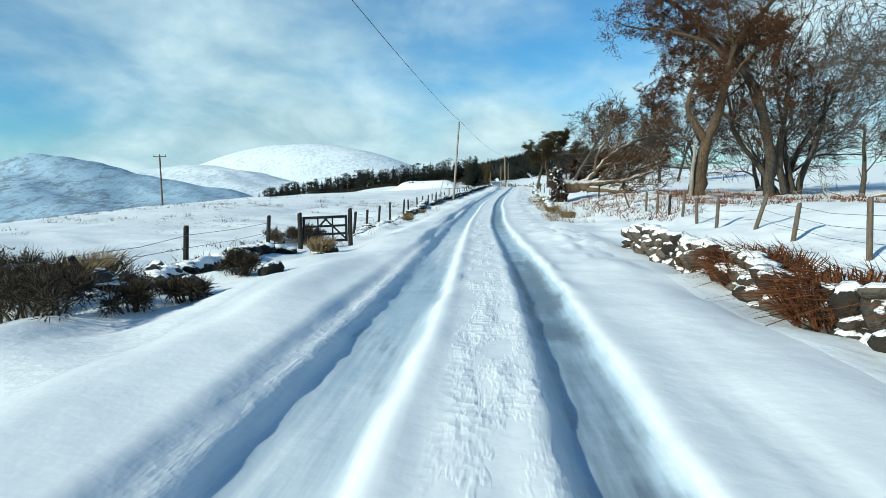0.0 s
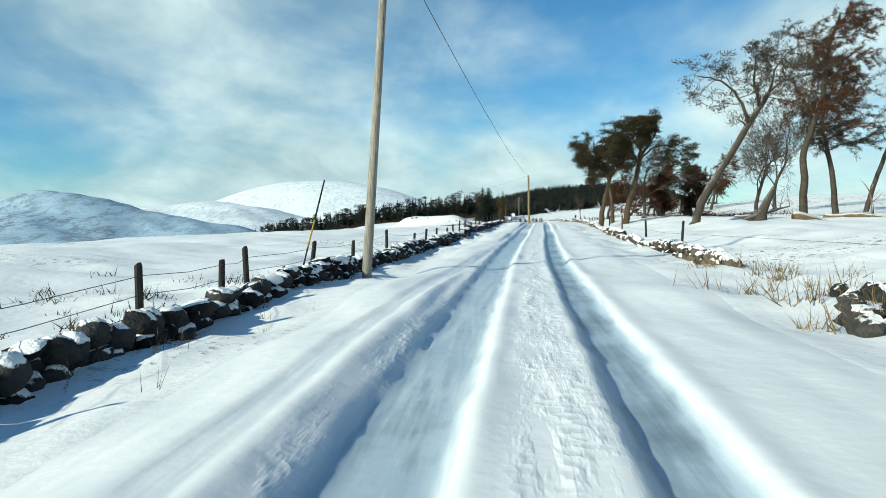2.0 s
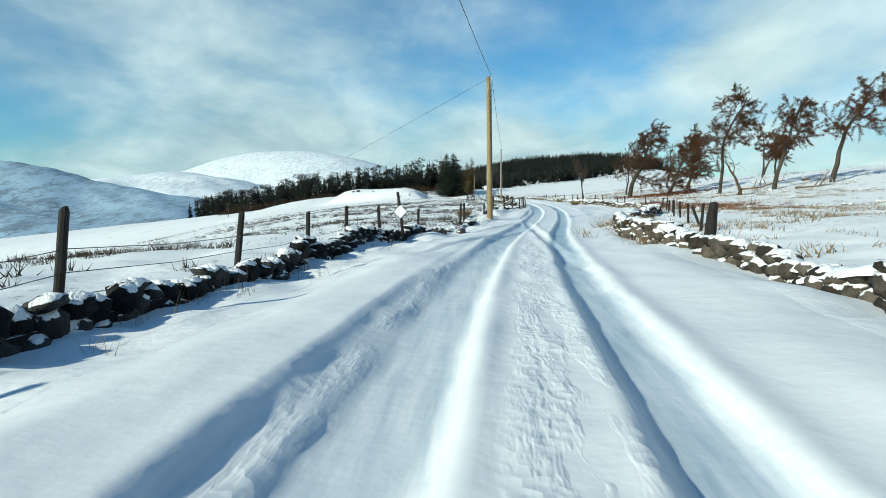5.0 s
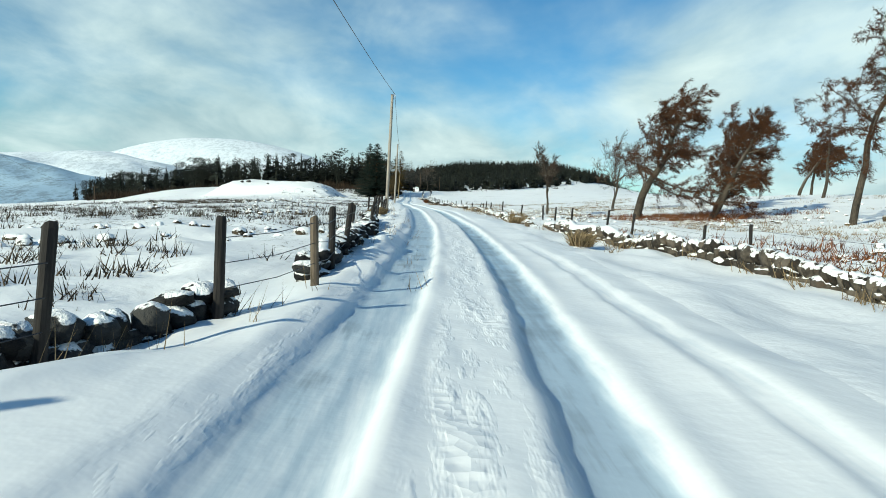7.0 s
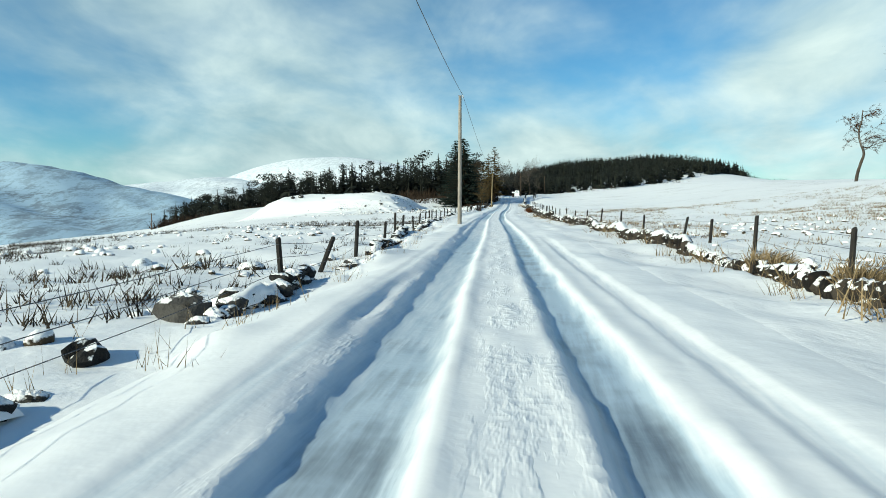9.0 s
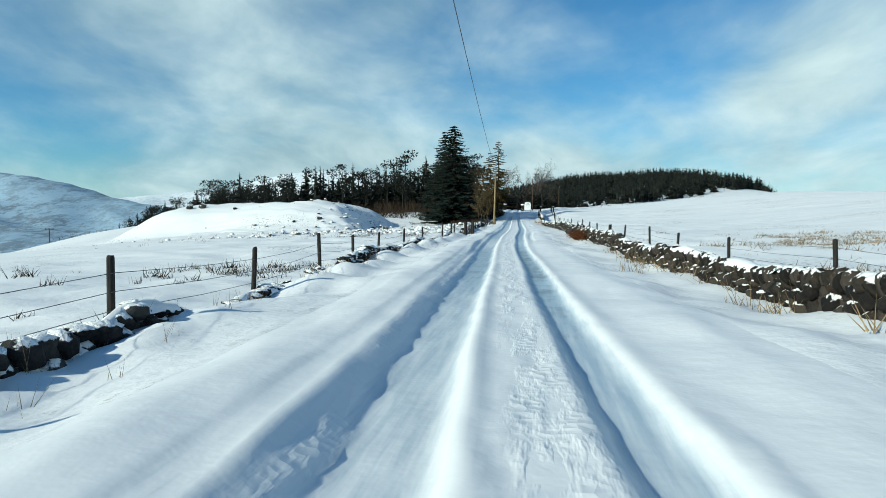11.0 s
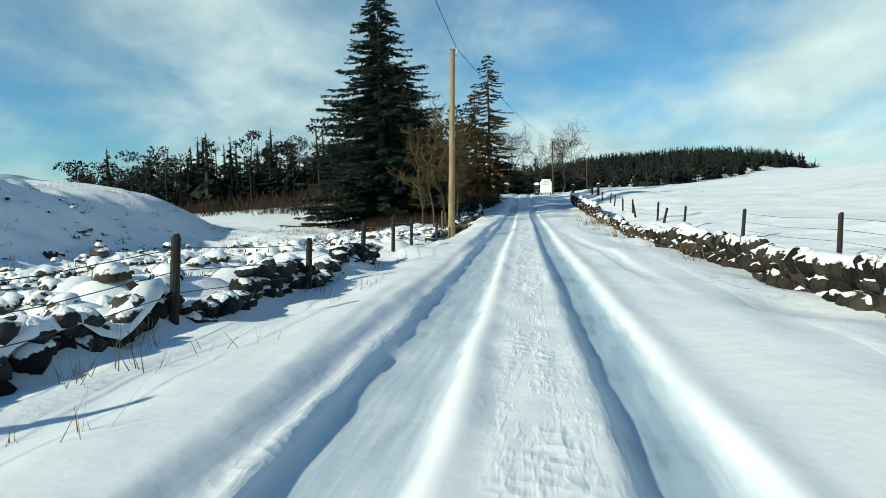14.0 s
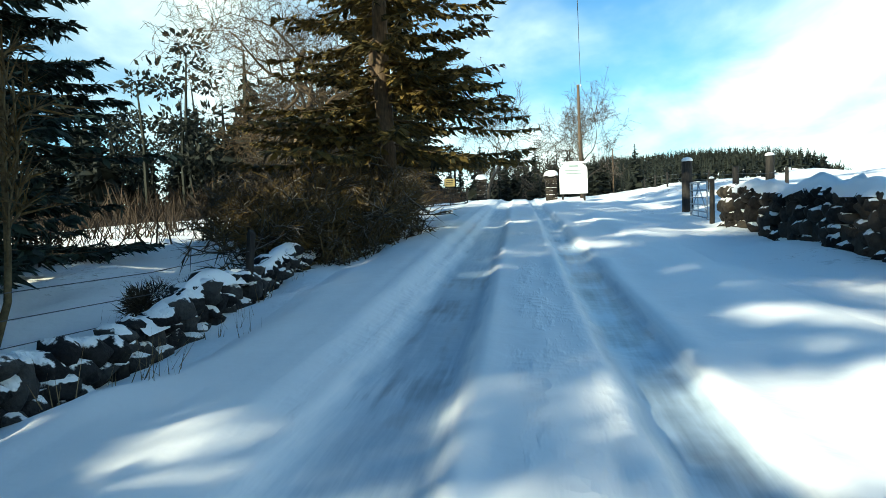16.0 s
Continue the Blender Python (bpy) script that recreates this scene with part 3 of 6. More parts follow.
# --- hills ---
def hill(name, cx, cy, half_x, half_y, height_of, material, label, n=110):
    xs, ys = np.linspace(cx - half_x, cx + half_x, n), np.linspace(cy - half_y, cy + half_y, n)
    return tagged(new(name, grid_mesh(name, xs, ys, height_of, material, bend=False)), label, "mountain", kind="structure")


def left_hill(x, y):
    # a ridge that climbs away from the road to a rounded summit
    d = np.hypot((x + 930) / 1.0, (y - 1230) / 0.8)
    z = 186 * np.exp(-((d / 380) ** 1.3)) + 40 * np.exp(-(((x + 640) / 200) ** 2 + ((y - 1330) / 200) ** 2))
    return z - 115 + 20 * bumps(x, y, 230, 51, 6) * step(900, 200, d)


def mid_hill(x, y):
    d = np.hypot((x + 1250) / 1.25, (y - 2600) / 0.9)
    return 190 * np.exp(-((d / 560) ** 1.6)) - 90 + 24 * bumps(x, y, 420, 53, 6)


def dome_hill(x, y):
    d = np.hypot((x + 1190) / 1.25, (y - 3900) / 0.8)
    return 350 * np.exp(-((d / 700) ** 2.2)) - 84 + 12 * bumps(x, y, 600, 57, 5)


hill("mountain_near", -900, 1300, 760, 560, left_hill, M_MOUNT_L, "snowy hillside across the valley, tinted blue as if shaded, with heather streaks")
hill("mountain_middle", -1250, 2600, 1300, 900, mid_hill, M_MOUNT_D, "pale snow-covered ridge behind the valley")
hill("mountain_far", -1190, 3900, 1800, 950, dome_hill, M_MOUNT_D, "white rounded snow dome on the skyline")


# --- trees ---
def grow(rng, bunch, tips, p, way, length, radius, level, top, o):
    """One limb and, on it, its side limbs. o holds the habit of the tree."""
    n = max(3, int(2 + length / o["seg"]))
    pts, rad, ways = [p], [radius], []
    for i in range(n):
        pull = np.array(o["wind"]) * (0.25 + level * 0.3) * o["sway"] + np.array([0, 0, o["up"] if level else 0.0])
        way = unit(way + rng.normal(0, o["kink"] * (1 + 0.25 * level), 3) + pull / n)
        p = p + way * length / n
        pts.append(p)
        rad.append(max(o["thin"], radius * (1 - (1 - o["taper"]) * (i + 1) / n)))
        ways.append(way)
    bunch.tube(pts, rad, (8, 6, 4, 3, 3, 3)[level], cap=level < 2)
    if level >= top:
        tips.append((pts, way))
        return
    count = o["kids"][level]
    for k in range(count):
        f = o["bare"][level] + (1 - o["bare"][level]) * (k + rng.uniform(0.2, 1)) / count
        i = min(n - 1, int(f * n))
        at = pts[i] + (pts[i + 1] - pts[i]) * (f * n - i)
        axis = unit(cross(ways[i], rng.normal(0, 1, 3)))
        spread_ = radians(rng.uniform(*o["angle"]))
        out = unit(ways[i] * math.cos(spread_) + axis * math.sin(spread_))
        grow(rng, bunch, tips, at, out, length * rng.uniform(*o["ratio"]) * (1 - 0.45 * f * (level == 0) * o["cone"]), max(o["thin"], rad[i] * rng.uniform(0.34, 0.55) * o.get("slim", 1.0)), level + 1, top, o)
    if level == top - 1:
        tips.append((pts[-2:], way))


HABIT = dict(seg=0.5, kink=0.12, sway=0.0, wind=(0, 0, 0), up=0.12, taper=0.3, thin=0.012, kids=(7, 6, 5, 5), bare=(0.3, 0.25, 0.2, 0.2), angle=(25, 65), ratio=(0.45, 0.75), cone=0.4)


def bare_tree(place, height, radius, seed, label, lean=(0, 0), bark=None, twigs=None, name="bare_tree", top=4, group="", stems=1, sprays=7, spray=0.38, **habit):
    """A leafless tree: trunk and limbs, and a haze of fine twigs."""
    o = {**HABIT, **habit}
    rng = np.random.default_rng(seed)
    ob = thing(name, place, label, "tree", group)
    wood, tips = Bunch(), []
    for s in range(stems):
        way = unit(np.array([lean[0] + (rng.normal(0, 0.28) if stems > 1 else 0), lean[1] + (rng.normal(0, 0.28) if stems > 1 else 0), 1.0]))
        foot = np.array([rng.normal(0, radius), rng.normal(0, radius), -0.25]) * (stems > 1) + np.array([0, 0, -0.25])
        grow(rng, wood, tips, foot, way, height * 0.72 * rng.uniform(0.85, 1.05), radius, 0, top, o)
    for k in range(5):      # root flare
        a = k * 1.26 + rng.uniform(0, 0.6)
        wood.tube([np.array([0, 0, 0.35 * radius / 0.2]), np.array([math.cos(a), math.sin(a), 0]) * radius * 1.1 + (0, 0, 0.05), np.array([math.cos(a), math.sin(a), 0]) * radius * 2.2 + (0, 0, -0.2)], [radius * 0.8, radius * 0.5, radius * 0.3], 5)
    part_mesh("trunk", wood.mesh("trunk", bark or M_BARK, True), ob)
    fine = Bunch()
    for pts, way in tips:
        for _ in range(sprays):
            p = pts[rng.integers(0, len(pts))]
            d = unit(way + rng.normal(0, 0.55, 3) + np.array(o["wind"]) * 0.5)
            ln = spray * rng.uniform(0.5, 1.4)
            fine.blade(p, d * ln, 0.008 + 0.012 * ln, unit(cross(d, rng.normal(0, 1, 3))))
    part_mesh("crown", fine.mesh("crown", twigs or M_TWIG), ob)
    return ob


def pine_tree(place, height, radius, seed, label, lean=(0, 0), wind=(0.0, 0, 0), needles=None, bark=None, name="pine_tree", crown=0.66, density=100, group="", clump=0.52, **habit):
    """A tall bare trunk with a flat crown of needle clumps."""
    o = {**HABIT, "kids": (15, 7, 3, 3), "bare": (crown, 0.4, 0.25, 0.2), "angle": (55, 95), "ratio": (0.20, 0.33), "up": 0.10, "wind": wind, "sway": 1.0, "thin": 0.014, "kink": 0.055, "taper": 0.35, **habit}
    rng = np.random.default_rng(seed)
    ob = thing(name, place, label, "tree", group)
    wood, tips = Bunch(), []
    grow(rng, wood, tips, np.array([0, 0, -0.25]), unit(np.array([lean[0], lean[1], 1.0])), height * 0.95, radius, 0, 2, o)
    for _ in range(5):      # dead snags on the bole
        a, h = rng.uniform(0, 6.28), height * rng.uniform(0.15, crown)
        b = np.array([lean[0] * h, lean[1] * h, h])
        wood.tube([b, b + np.array([math.cos(a), math.sin(a), 0.3]) * 0.5, b + np.array([math.cos(a), math.sin(a), 0.2]) * rng.uniform(0.8, 1.5)], [0.04, 0.025, 0.01], 4)
    part_mesh("trunk", wood.mesh("trunk", bark or M_BARK_PINE, True), ob)
    leaf = Bunch()
    for pts, way in tips:
        c = pts[-1]
        for _ in range(density):
            p = c + rng.normal(0, clump * 0.5, 3) * (1, 1, 0.26)
            d = unit((p - c) * 1.2 + rng.normal(0, 0.5, 3) + np.array([0, 0, 0.3]) + np.array(wind) * 0.3)
            leaf.leaf(p, d * rng.uniform(0.12, 0.27), 0.026, unit(cross(d, rng.normal(0, 1, 3))))
    part_mesh("crown", leaf.mesh("crown", needles or M_PINE), ob)
    return ob


def larch_tree(place, height, radius, seed, label, lean=(0.15, 0), wind=(1.4, 0.3, 0.0), group="wind-bent larches", twigs=None, low=0.25, kids=(24, 8, 5), density=38, **habit):
    """A larch bent by the wind: limbs stream to leeward, hung with brown twigs."""
    o = {**HABIT, "kids": kids, "bare": (low, 0.1, 0.1, 0.1), "angle": (55, 95), "ratio": (0.30, 0.50), "up": 0.0, "wind": wind, "sway": 1.0, "thin": 0.011, "kink": 0.09, "slim": 0.75, "cone": 1.35, **habit}
    rng = np.random.default_rng(seed)
    ob = thing("larch_tree", place, label, "tree", group)
    wood, tips = Bunch(), []
    grow(rng, wood, tips, np.array([0, 0, -0.25]), unit(np.array([lean[0], lean[1], 1.0])), height, radius, 0, 2, o)
    part_mesh("trunk", wood.mesh("trunk", M_BARK, True), ob)
    fine = Bunch()
    for pts, way in tips:
        for _ in range(density * len(pts) // 2):
            i = rng.integers(0, len(pts))
            d = unit(way * 0.4 + rng.normal(0, 0.5, 3) + np.array([0.35, 0, -0.12]))
            ln = rng.uniform(0.14, 0.42)
            fine.blade(pts[i] + rng.normal(0, 0.08, 3), d * ln, 0.022, unit(cross(d, rng.normal(0, 1, 3))))
    part_mesh("crown", fine.mesh("crown", twigs or M_LARCH), ob)
    return ob


def spruce_tree(place, height, reach, seed, label, needles=None, name="spruce_tree", low=0.5, gaps=0.0, droop=0.35, whorl=0.31, thick=1.0, twig=0.85):
    """Whorls of drooping boughs on one straight stem, each with hanging side sprays."""
    rng = np.random.default_rng(seed)
    ob = thing(name, place, label, "tree")
    wood, leaf = Bunch(), Bunch()
    zs = np.linspace(-0.25, height, 14)
    wood.tube([np.array([0.03 * math.sin(z), 0.03 * math.cos(z * 1.3), z]) for z in zs], [max(0.02, 0.018 * height * (1 - z / height) ** 0.85 * thick) for z in zs], 8)
    z = low
    while z < height - 0.25:
        f = z / height
        ln = reach * (1 - f) ** 0.68 * rng.uniform(0.8, 1.1) + 0.15
        for k in range(int(9 + 5 * (1 - f))):
            if rng.uniform() < gaps:
                continue
            a = rng.uniform(0, 6.283)
            dirn = np.array([math.cos(a), math.sin(a), 0])
            l = ln * rng.uniform(0.7, 1.03)
            n = 6
            pts = []
            for i in range(n + 1):
                s = i / n
                pts.append(np.array([0, 0, z + rng.normal(0, 0.02)]) + dirn * l * s + np.array([0, 0, -droop * l * s * (1.15 - 0.75 * s) + 0.12 * (1 - s) * f]))
            wood.tube(pts, [0.028 * (1 - 0.8 * i / n) * (0.4 + l / 4) for i in range(n + 1)], 3, cap=False)
            side = cross(dirn, (0, 0, 1.0))
            m = int(l * 13) + 6
            for j in range(m):
                s = 0.12 + 0.9 * (j + rng.uniform(0, 1)) / m
                i = min(n - 1, int(s * n))
                q = pts[i] + (pts[i + 1] - pts[i]) * (s * n - i)
                for sgn in (-1, 1):
                    d = unit(dirn * rng.uniform(0.3, 0.9) + side * sgn * rng.uniform(0.4, 1.0) + np.array([0, 0, rng.uniform(-0.75, 0.1)]))
                    w = twig * rng.uniform(0.35, 1.0) * (1.1 - 0.5 * s) * (0.5 + 0.5 * (1 - f))
                    leaf.leaf(q, d * w, 0.045 + 0.075 * w, unit(cross(d, (rng.normal(0, 0.4), rng.normal(0, 0.4), 1.0))))
                    leaf.blade(q + d * w * 0.5, unit(d + rng.normal(0, 0.5, 3)) * w * 0.6, 0.03, unit(cross(d, rng.normal(0, 1, 3))))
        z += whorl * rng.uniform(0.8, 1.2)
    part_mesh("trunk", wood.mesh("trunk", M_BARK_PINE, True), ob)
    part_mesh("crown", leaf.mesh("crown", needles or M_SPRUCE), ob)
    return ob


def smooth_line(pts, n=4):
    """A rounded course through the given points; (x, z) stands for (x, 0, z)."""
    p = [np.array(q if len(q) == 3 else (q[0], 0.0, q[1]), float) for q in pts]
    p = [2 * p[0] - p[1]] + p + [2 * p[-1] - p[-2]]
    out = []
    for a, b, c, d in zip(p, p[1:], p[2:], p[3:]):
        for k in range(n):
            t = k / n
            out.append(0.5 * (2 * b + (c - a) * t + (2 * a - 5 * b + 4 * c - d) * t * t + (3 * b - a - 3 * c + d) * t**3))
    return out + [p[-2]]


def limbed_tree(place, limbs, seed, label, bark, leaf, name="tree", group="", reach=1.2, needles=40, clump=0.4, flat=0.4, **habit):
    """A tree of given main limbs (course, thick end, thin end, where side limbs begin, how many), hung with tufts."""
    o = {**HABIT, "kids": (6, 4, 3, 3), "bare": (0.3, 0.3, 0.2, 0.2), "angle": (35, 80), "ratio": (0.4, 0.65), "kink": 0.17, "thin": 0.012, "seg": 0.35, "up": 0.10, **habit}
    rng = np.random.default_rng(seed)
    ob = thing(name, place, label, "tree", group)
    wood, tips = Bunch(), []
    for course, r0, r1, begin, count in limbs:
        pts = smooth_line(course)
        m = len(pts)
        pts = [p + rng.normal(0, 0.025, 3) * (0 < i) for i, p in enumerate(pts)]
        rad = [(r0 + (r1 - r0) * (i / (m - 1)) ** 0.8) * rng.uniform(0.92, 1.08) * (1.35 if i == 0 and course[0][-1] < 0 else 1) for i in range(m)]
        wood.tube(pts, rad, 9 if r0 > 0.15 else 6)
        for k in range(count):
            f = begin + (1 - begin) * (k + rng.uniform(0.1, 1)) / count
            i = min(m - 2, int(f * (m - 1)))
            way = unit(pts[i + 1] - pts[i])
            axis = unit(cross(way, rng.normal(0, 1, 3)))
            a = radians(rng.uniform(*o["angle"]))
            grow(rng, wood, tips, pts[i], unit(way * math.cos(a) + axis * math.sin(a)), reach * rng.uniform(0.55, 1.25), max(0.016, rad[i] * 0.42), 1, 3, o)
        tips.append((pts[-3:], unit(pts[-1] - pts[-2])))
    part_mesh("trunk", wood.mesh("trunk", bark, True), ob)
    tufts = Bunch()
    for pts, way in tips:
        for _ in range(needles):
            c = pts[rng.integers(len(pts) // 2, len(pts))]
            p = c + rng.normal(0, clump * 0.36, 3) * (1, 1, flat)
            d = unit((p - c) + way * 0.3 + rng.normal(0, 0.25, 3) * 0.6 + np.array([0, 0, 0.15]))
            tufts.leaf(p, d * rng.uniform(0.10, 0.24), 0.019, unit(cross(d, rng.normal(0, 1, 3))))
    part_mesh("crown", tufts.mesh("crown", leaf), ob)
    return ob


def stand(x, y, sink=0.0):
    return (x, y, ground_z(x, y) - sink)


# weathered trees on the bank, beyond the first wall
limbed_tree(stand(11.9, 35.8), [([(0, -0.3), (0.05, 1.0), (0.15, 2.0), (0.42, 3.0), (0.95, 4.4), (1.2, 5.6), (1.35, 6.8), (1.85, 8.2), (2.9, 9.4), (3.9, 10.6)], 0.40, 0.09, 0.72, 8),
             ([(0.45, 2.8), (-0.3, 3.9), (-0.65, 4.8), (-0.3, 6.0), (0.1, 6.8)], 0.22, 0.06, 0.5, 9), ([(1.4, 7.0), (0.3, 8.1), (-1.6, 8.7), (-3.2, 8.9), (-4.6, 9.3)], 0.13, 0.03, 0.25, 12),
             ([(1.6, 7.8), (1.3, 9.2), (0.9, 10.8)], 0.11, 0.03, 0.3, 9), ([(1.35, 6.0), (2.3, 7.2), (3.2, 7.9), (4.4, 8.2)], 0.10, 0.03, 0.3, 8), ([(1.0, 4.5), (1.9, 4.0), (2.5, 4.2)], 0.08, 0.02, 0.5, 3)],
            3, "old broken tree with a forked trunk and rust-brown crown", M_BARK_PINE, M_LARCH, name="old_tree", reach=1.25, needles=15, clump=0.46, up=0.05)
split = thing("split_trunk", stand(11.45, 35.6), "pale splintered dead stem beside the old tree", "stump")
b = Bunch()
b.tube([np.array([0.0, 0, -0.3]), np.array([0.02, 0, 1.2]), np.array([0.14, 0, 2.4]), np.array([0.08, 0, 3.1])], [0.13, 0.11, 0.08, 0.02], 7)
part_mesh("trunk", b.mesh("trunk", M_POLE_GREY, True), split)
larch_tree(stand(16.2, 37.3), 14.5, 0.30, 5, "tall dark larch with rust-brown twigs beside the multi-stemmed tree", lean=(0.02, 0), wind=(0.5, 0, 0), low=0.4, kids=(24, 8, 5), group="")
bare_tree(stand(18.8, 40.3), 11.5, 0.22, 8, "multi-stemmed beech with a dense fan of bare branches", stems=6, kids=(5, 5, 4, 4), bare=(0.2, 0.2, 0.2, 0.2), angle=(15, 45), sprays=5, twigs=M_LARCH)
bare_tree(stand(17.6, 30.8), 5.5, 0.14, 9, "small stunted bare tree in the snowy pasture", kids=(5, 5, 4), top=3, wind=(0.5, 0, 0), sway=0.6)
bare_tree(stand(21.5, 28.5), 12.0, 0.28, 10, "bare beech with spreading grey branches", kids=(8, 6, 5, 4), angle=(35, 80), lean=(-0.12, -0.1))
bare_tree(stand(14.2, 44.0), 6.5, 0.17, 11, "bare hawthorn with tangled brown twigs", stems=3, kids=(6, 5, 5), top=3, twigs=M_LARCH, sprays=8)
bare_tree(stand(19.5, 46.5), 7.0, 0.18, 12, "bare hawthorn with tangled brown twigs", stems=3, kids=(6, 5, 5), top=3, sprays=8)
bare_tree(stand(10.6, 48.0), 7.4, 0.17, 14, "windswept thorn tree behind the fallen one", lean=(0.1, 0), kids=(7, 6, 5), top=3, wind=(0.9, 0, 0), sway=0.8, sprays=9, twigs=M_HEATHER, bare=(0.35, 0.2, 0.2))
bare_tree(stand(22.0, 52.0), 10.5, 0.22, 13, "bare wind-bent beech behind the fallen tree", kids=(7, 6, 5, 4), wind=(0.7, 0, 0), sway=0.7, twigs=M_LARCH)

# the group round the leaning tree
limbed_tree(stand(11.0, 82.6), [([(0, -0.3), (0.5, 1.2), (1.5, 3.0), (2.7, 5.0), (3.5, 6.3), (4.1, 7.3)], 0.27, 0.12, 0.6, 3), ([(3.0, 5.5), (2.5, 7.0), (1.5, 8.0), (0.3, 8.3)], 0.11, 0.03, 0.3, 8),
             ([(3.6, 6.5), (3.3, 8.0), (3.4, 9.6)], 0.10, 0.03, 0.3, 8), ([(4.1, 7.3), (5.1, 8.0), (6.3, 8.2)], 0.09, 0.03, 0.2, 8), ([(4.1, 7.3), (4.6, 8.8), (5.6, 9.8)], 0.08, 0.02, 0.2, 7)],
            21, "leaning dead pine with a crooked wind-bent crown", M_BARK, M_HEATHER, name="pine_tree", reach=1.3, needles=16, clump=0.34)
larch_tree(stand(22.5, 95.0), 15.5, 0.30, 22, "tall wind-bent larch with a dark brown top", lean=(0.14, 0), wind=(0.9, 0, 0), low=0.45, kids=(20, 8, 5))
larch_tree(stand(25.5, 96.5), 12.0, 0.24, 23, "dark wind-bent larch beside a taller one", lean=(0.05, 0), wind=(0.8, 0, 0), low=0.4, twigs=M_HEATHER)
larch_tree(stand(28.5, 98.0), 13.5, 0.2, 24, "thin half-dead larch with sparse branches", lean=(0.08, 0), wind=(0.7, 0, 0), low=0.3, kids=(12, 5, 4), density=3, twigs=M_TWIG)
limbed_tree(stand(9.6, 95.6), [([(0, -0.3), (0.25, 1.4), (0.75, 3.2), (1.1, 5.0), (1.15, 6.1), (1.0, 7.1), (1.1, 8.0)], 0.27, 0.07, 0.62, 8), ([(1.0, 4.6), (0.3, 5.8), (-0.2, 6.8), (-0.3, 7.5)], 0.13, 0.04, 0.4, 6),
             ([(1.1, 5.2), (1.9, 6.2), (2.3, 7.1), (2.3, 7.8)], 0.13, 0.04, 0.4, 6), ([(1.1, 5.0), (2.3, 5.9), (3.4, 5.9), (4.2, 5.3), (5.0, 4.3)], 0.10, 0.03, 0.4, 8), ([(1.05, 4.8), (-0.2, 5.4), (-1.2, 6.1)], 0.09, 0.03, 0.4, 5),
             ([(1.2, 6.2), (2.0, 1.4, 6.9), (2.5, 1.9, 7.4)], 0.09, 0.03, 0.4, 5), ([(1.0, 5.8), (0.3, -1.3, 6.5), (0.0, -1.9, 7.1)], 0.09, 0.03, 0.4, 5)],
            31, "scots pine with a broad layered dark-green crown", M_BARK_PINE, M_PINE, name="pine_tree", group="pines behind the wall", reach=0.9, needles=46, clump=0.36)
limbed_tree(stand(7.5, 94.6), [([(0, -0.3), (0.25, 1.6), (0.75, 3.6), (1.1, 5.0), (0.9, 6.6)], 0.23, 0.06, 0.55, 9), ([(0.9, 4.2), (-0.1, 4.9), (-0.8, 5.6), (-1.2, 6.2)], 0.10, 0.03, 0.3, 8), ([(0.8, 3.8), (-0.2, 4.0), (-1.1, 4.2)], 0.08, 0.03, 0.3, 7),
             ([(1.0, 4.8), (1.9, 5.6), (2.4, 6.3)], 0.08, 0.03, 0.3, 6), ([(0.9, 4.4), (0.3, -1.0, 5.0), (-0.1, -1.9, 5.4)], 0.08, 0.03, 0.3, 6)],
            32, "scots pine with a brown-green ragged crown", M_BARK_PINE, M_PINE, name="pine_tree", group="pines behind the wall", reach=1.2, needles=40, clump=0.38)
limbed_tree(stand(9.6, 101.5), [([(0, -0.3), (-0.1, 2.0), (-0.4, 4.0), (-0.3, 6.0), (-0.5, 7.2)], 0.18, 0.05, 0.45, 11), ([(-0.3, 3.8), (0.7, 5.0), (1.4, 6.2)], 0.09, 0.03, 0.3, 7), ([(-0.3, 4.4), (-1.4, 5.2), (-2.0, 6.1)], 0.08, 0.03, 0.3, 7)],
            33, "scots pine with a ragged dark crown", M_BARK_PINE, M_PINE, name="pine_tree", group="pines behind the wall", reach=1.1, needles=36, clump=0.38)
larch_tree(stand(14.2, 104.5), 4.4, 0.12, 39, "low bushy larch with rust-brown twigs", lean=(0.1, 0), low=0.1, group="")
bare_tree(stand(12.6, 103), 7.5, 0.16, 34, "crooked bare tree behind the pines", kids=(6, 5, 5, 4), wind=(0.6, 0, 0), sway=0.8)
bare_tree(stand(15.0, 106), 6.0, 0.13, 35, "crooked bare tree behind the pines", kids=(6, 5, 5), top=3, wind=(0.6, 0, 0), sway=0.8)
larch_tree(stand(18.0, 108), 4.6, 0.12, 36, "low bushy larch with rust-brown twigs", lean=(0.1, 0), low=0.1, group="")
bare_tree(stand(29.0, 121), 11.5, 0.24, 37, "bare tree with a rounded fan of fine twigs", kids=(8, 6, 5, 4), angle=(20, 50), sprays=6, group="bare trees on the bank")
bare_tree(stand(33.0, 126), 12.0, 0.24, 38, "bare tree with a rounded fan of fine twigs", kids=(8, 6, 5, 4), angle=(20, 50), sprays=6, group="bare trees on the bank")

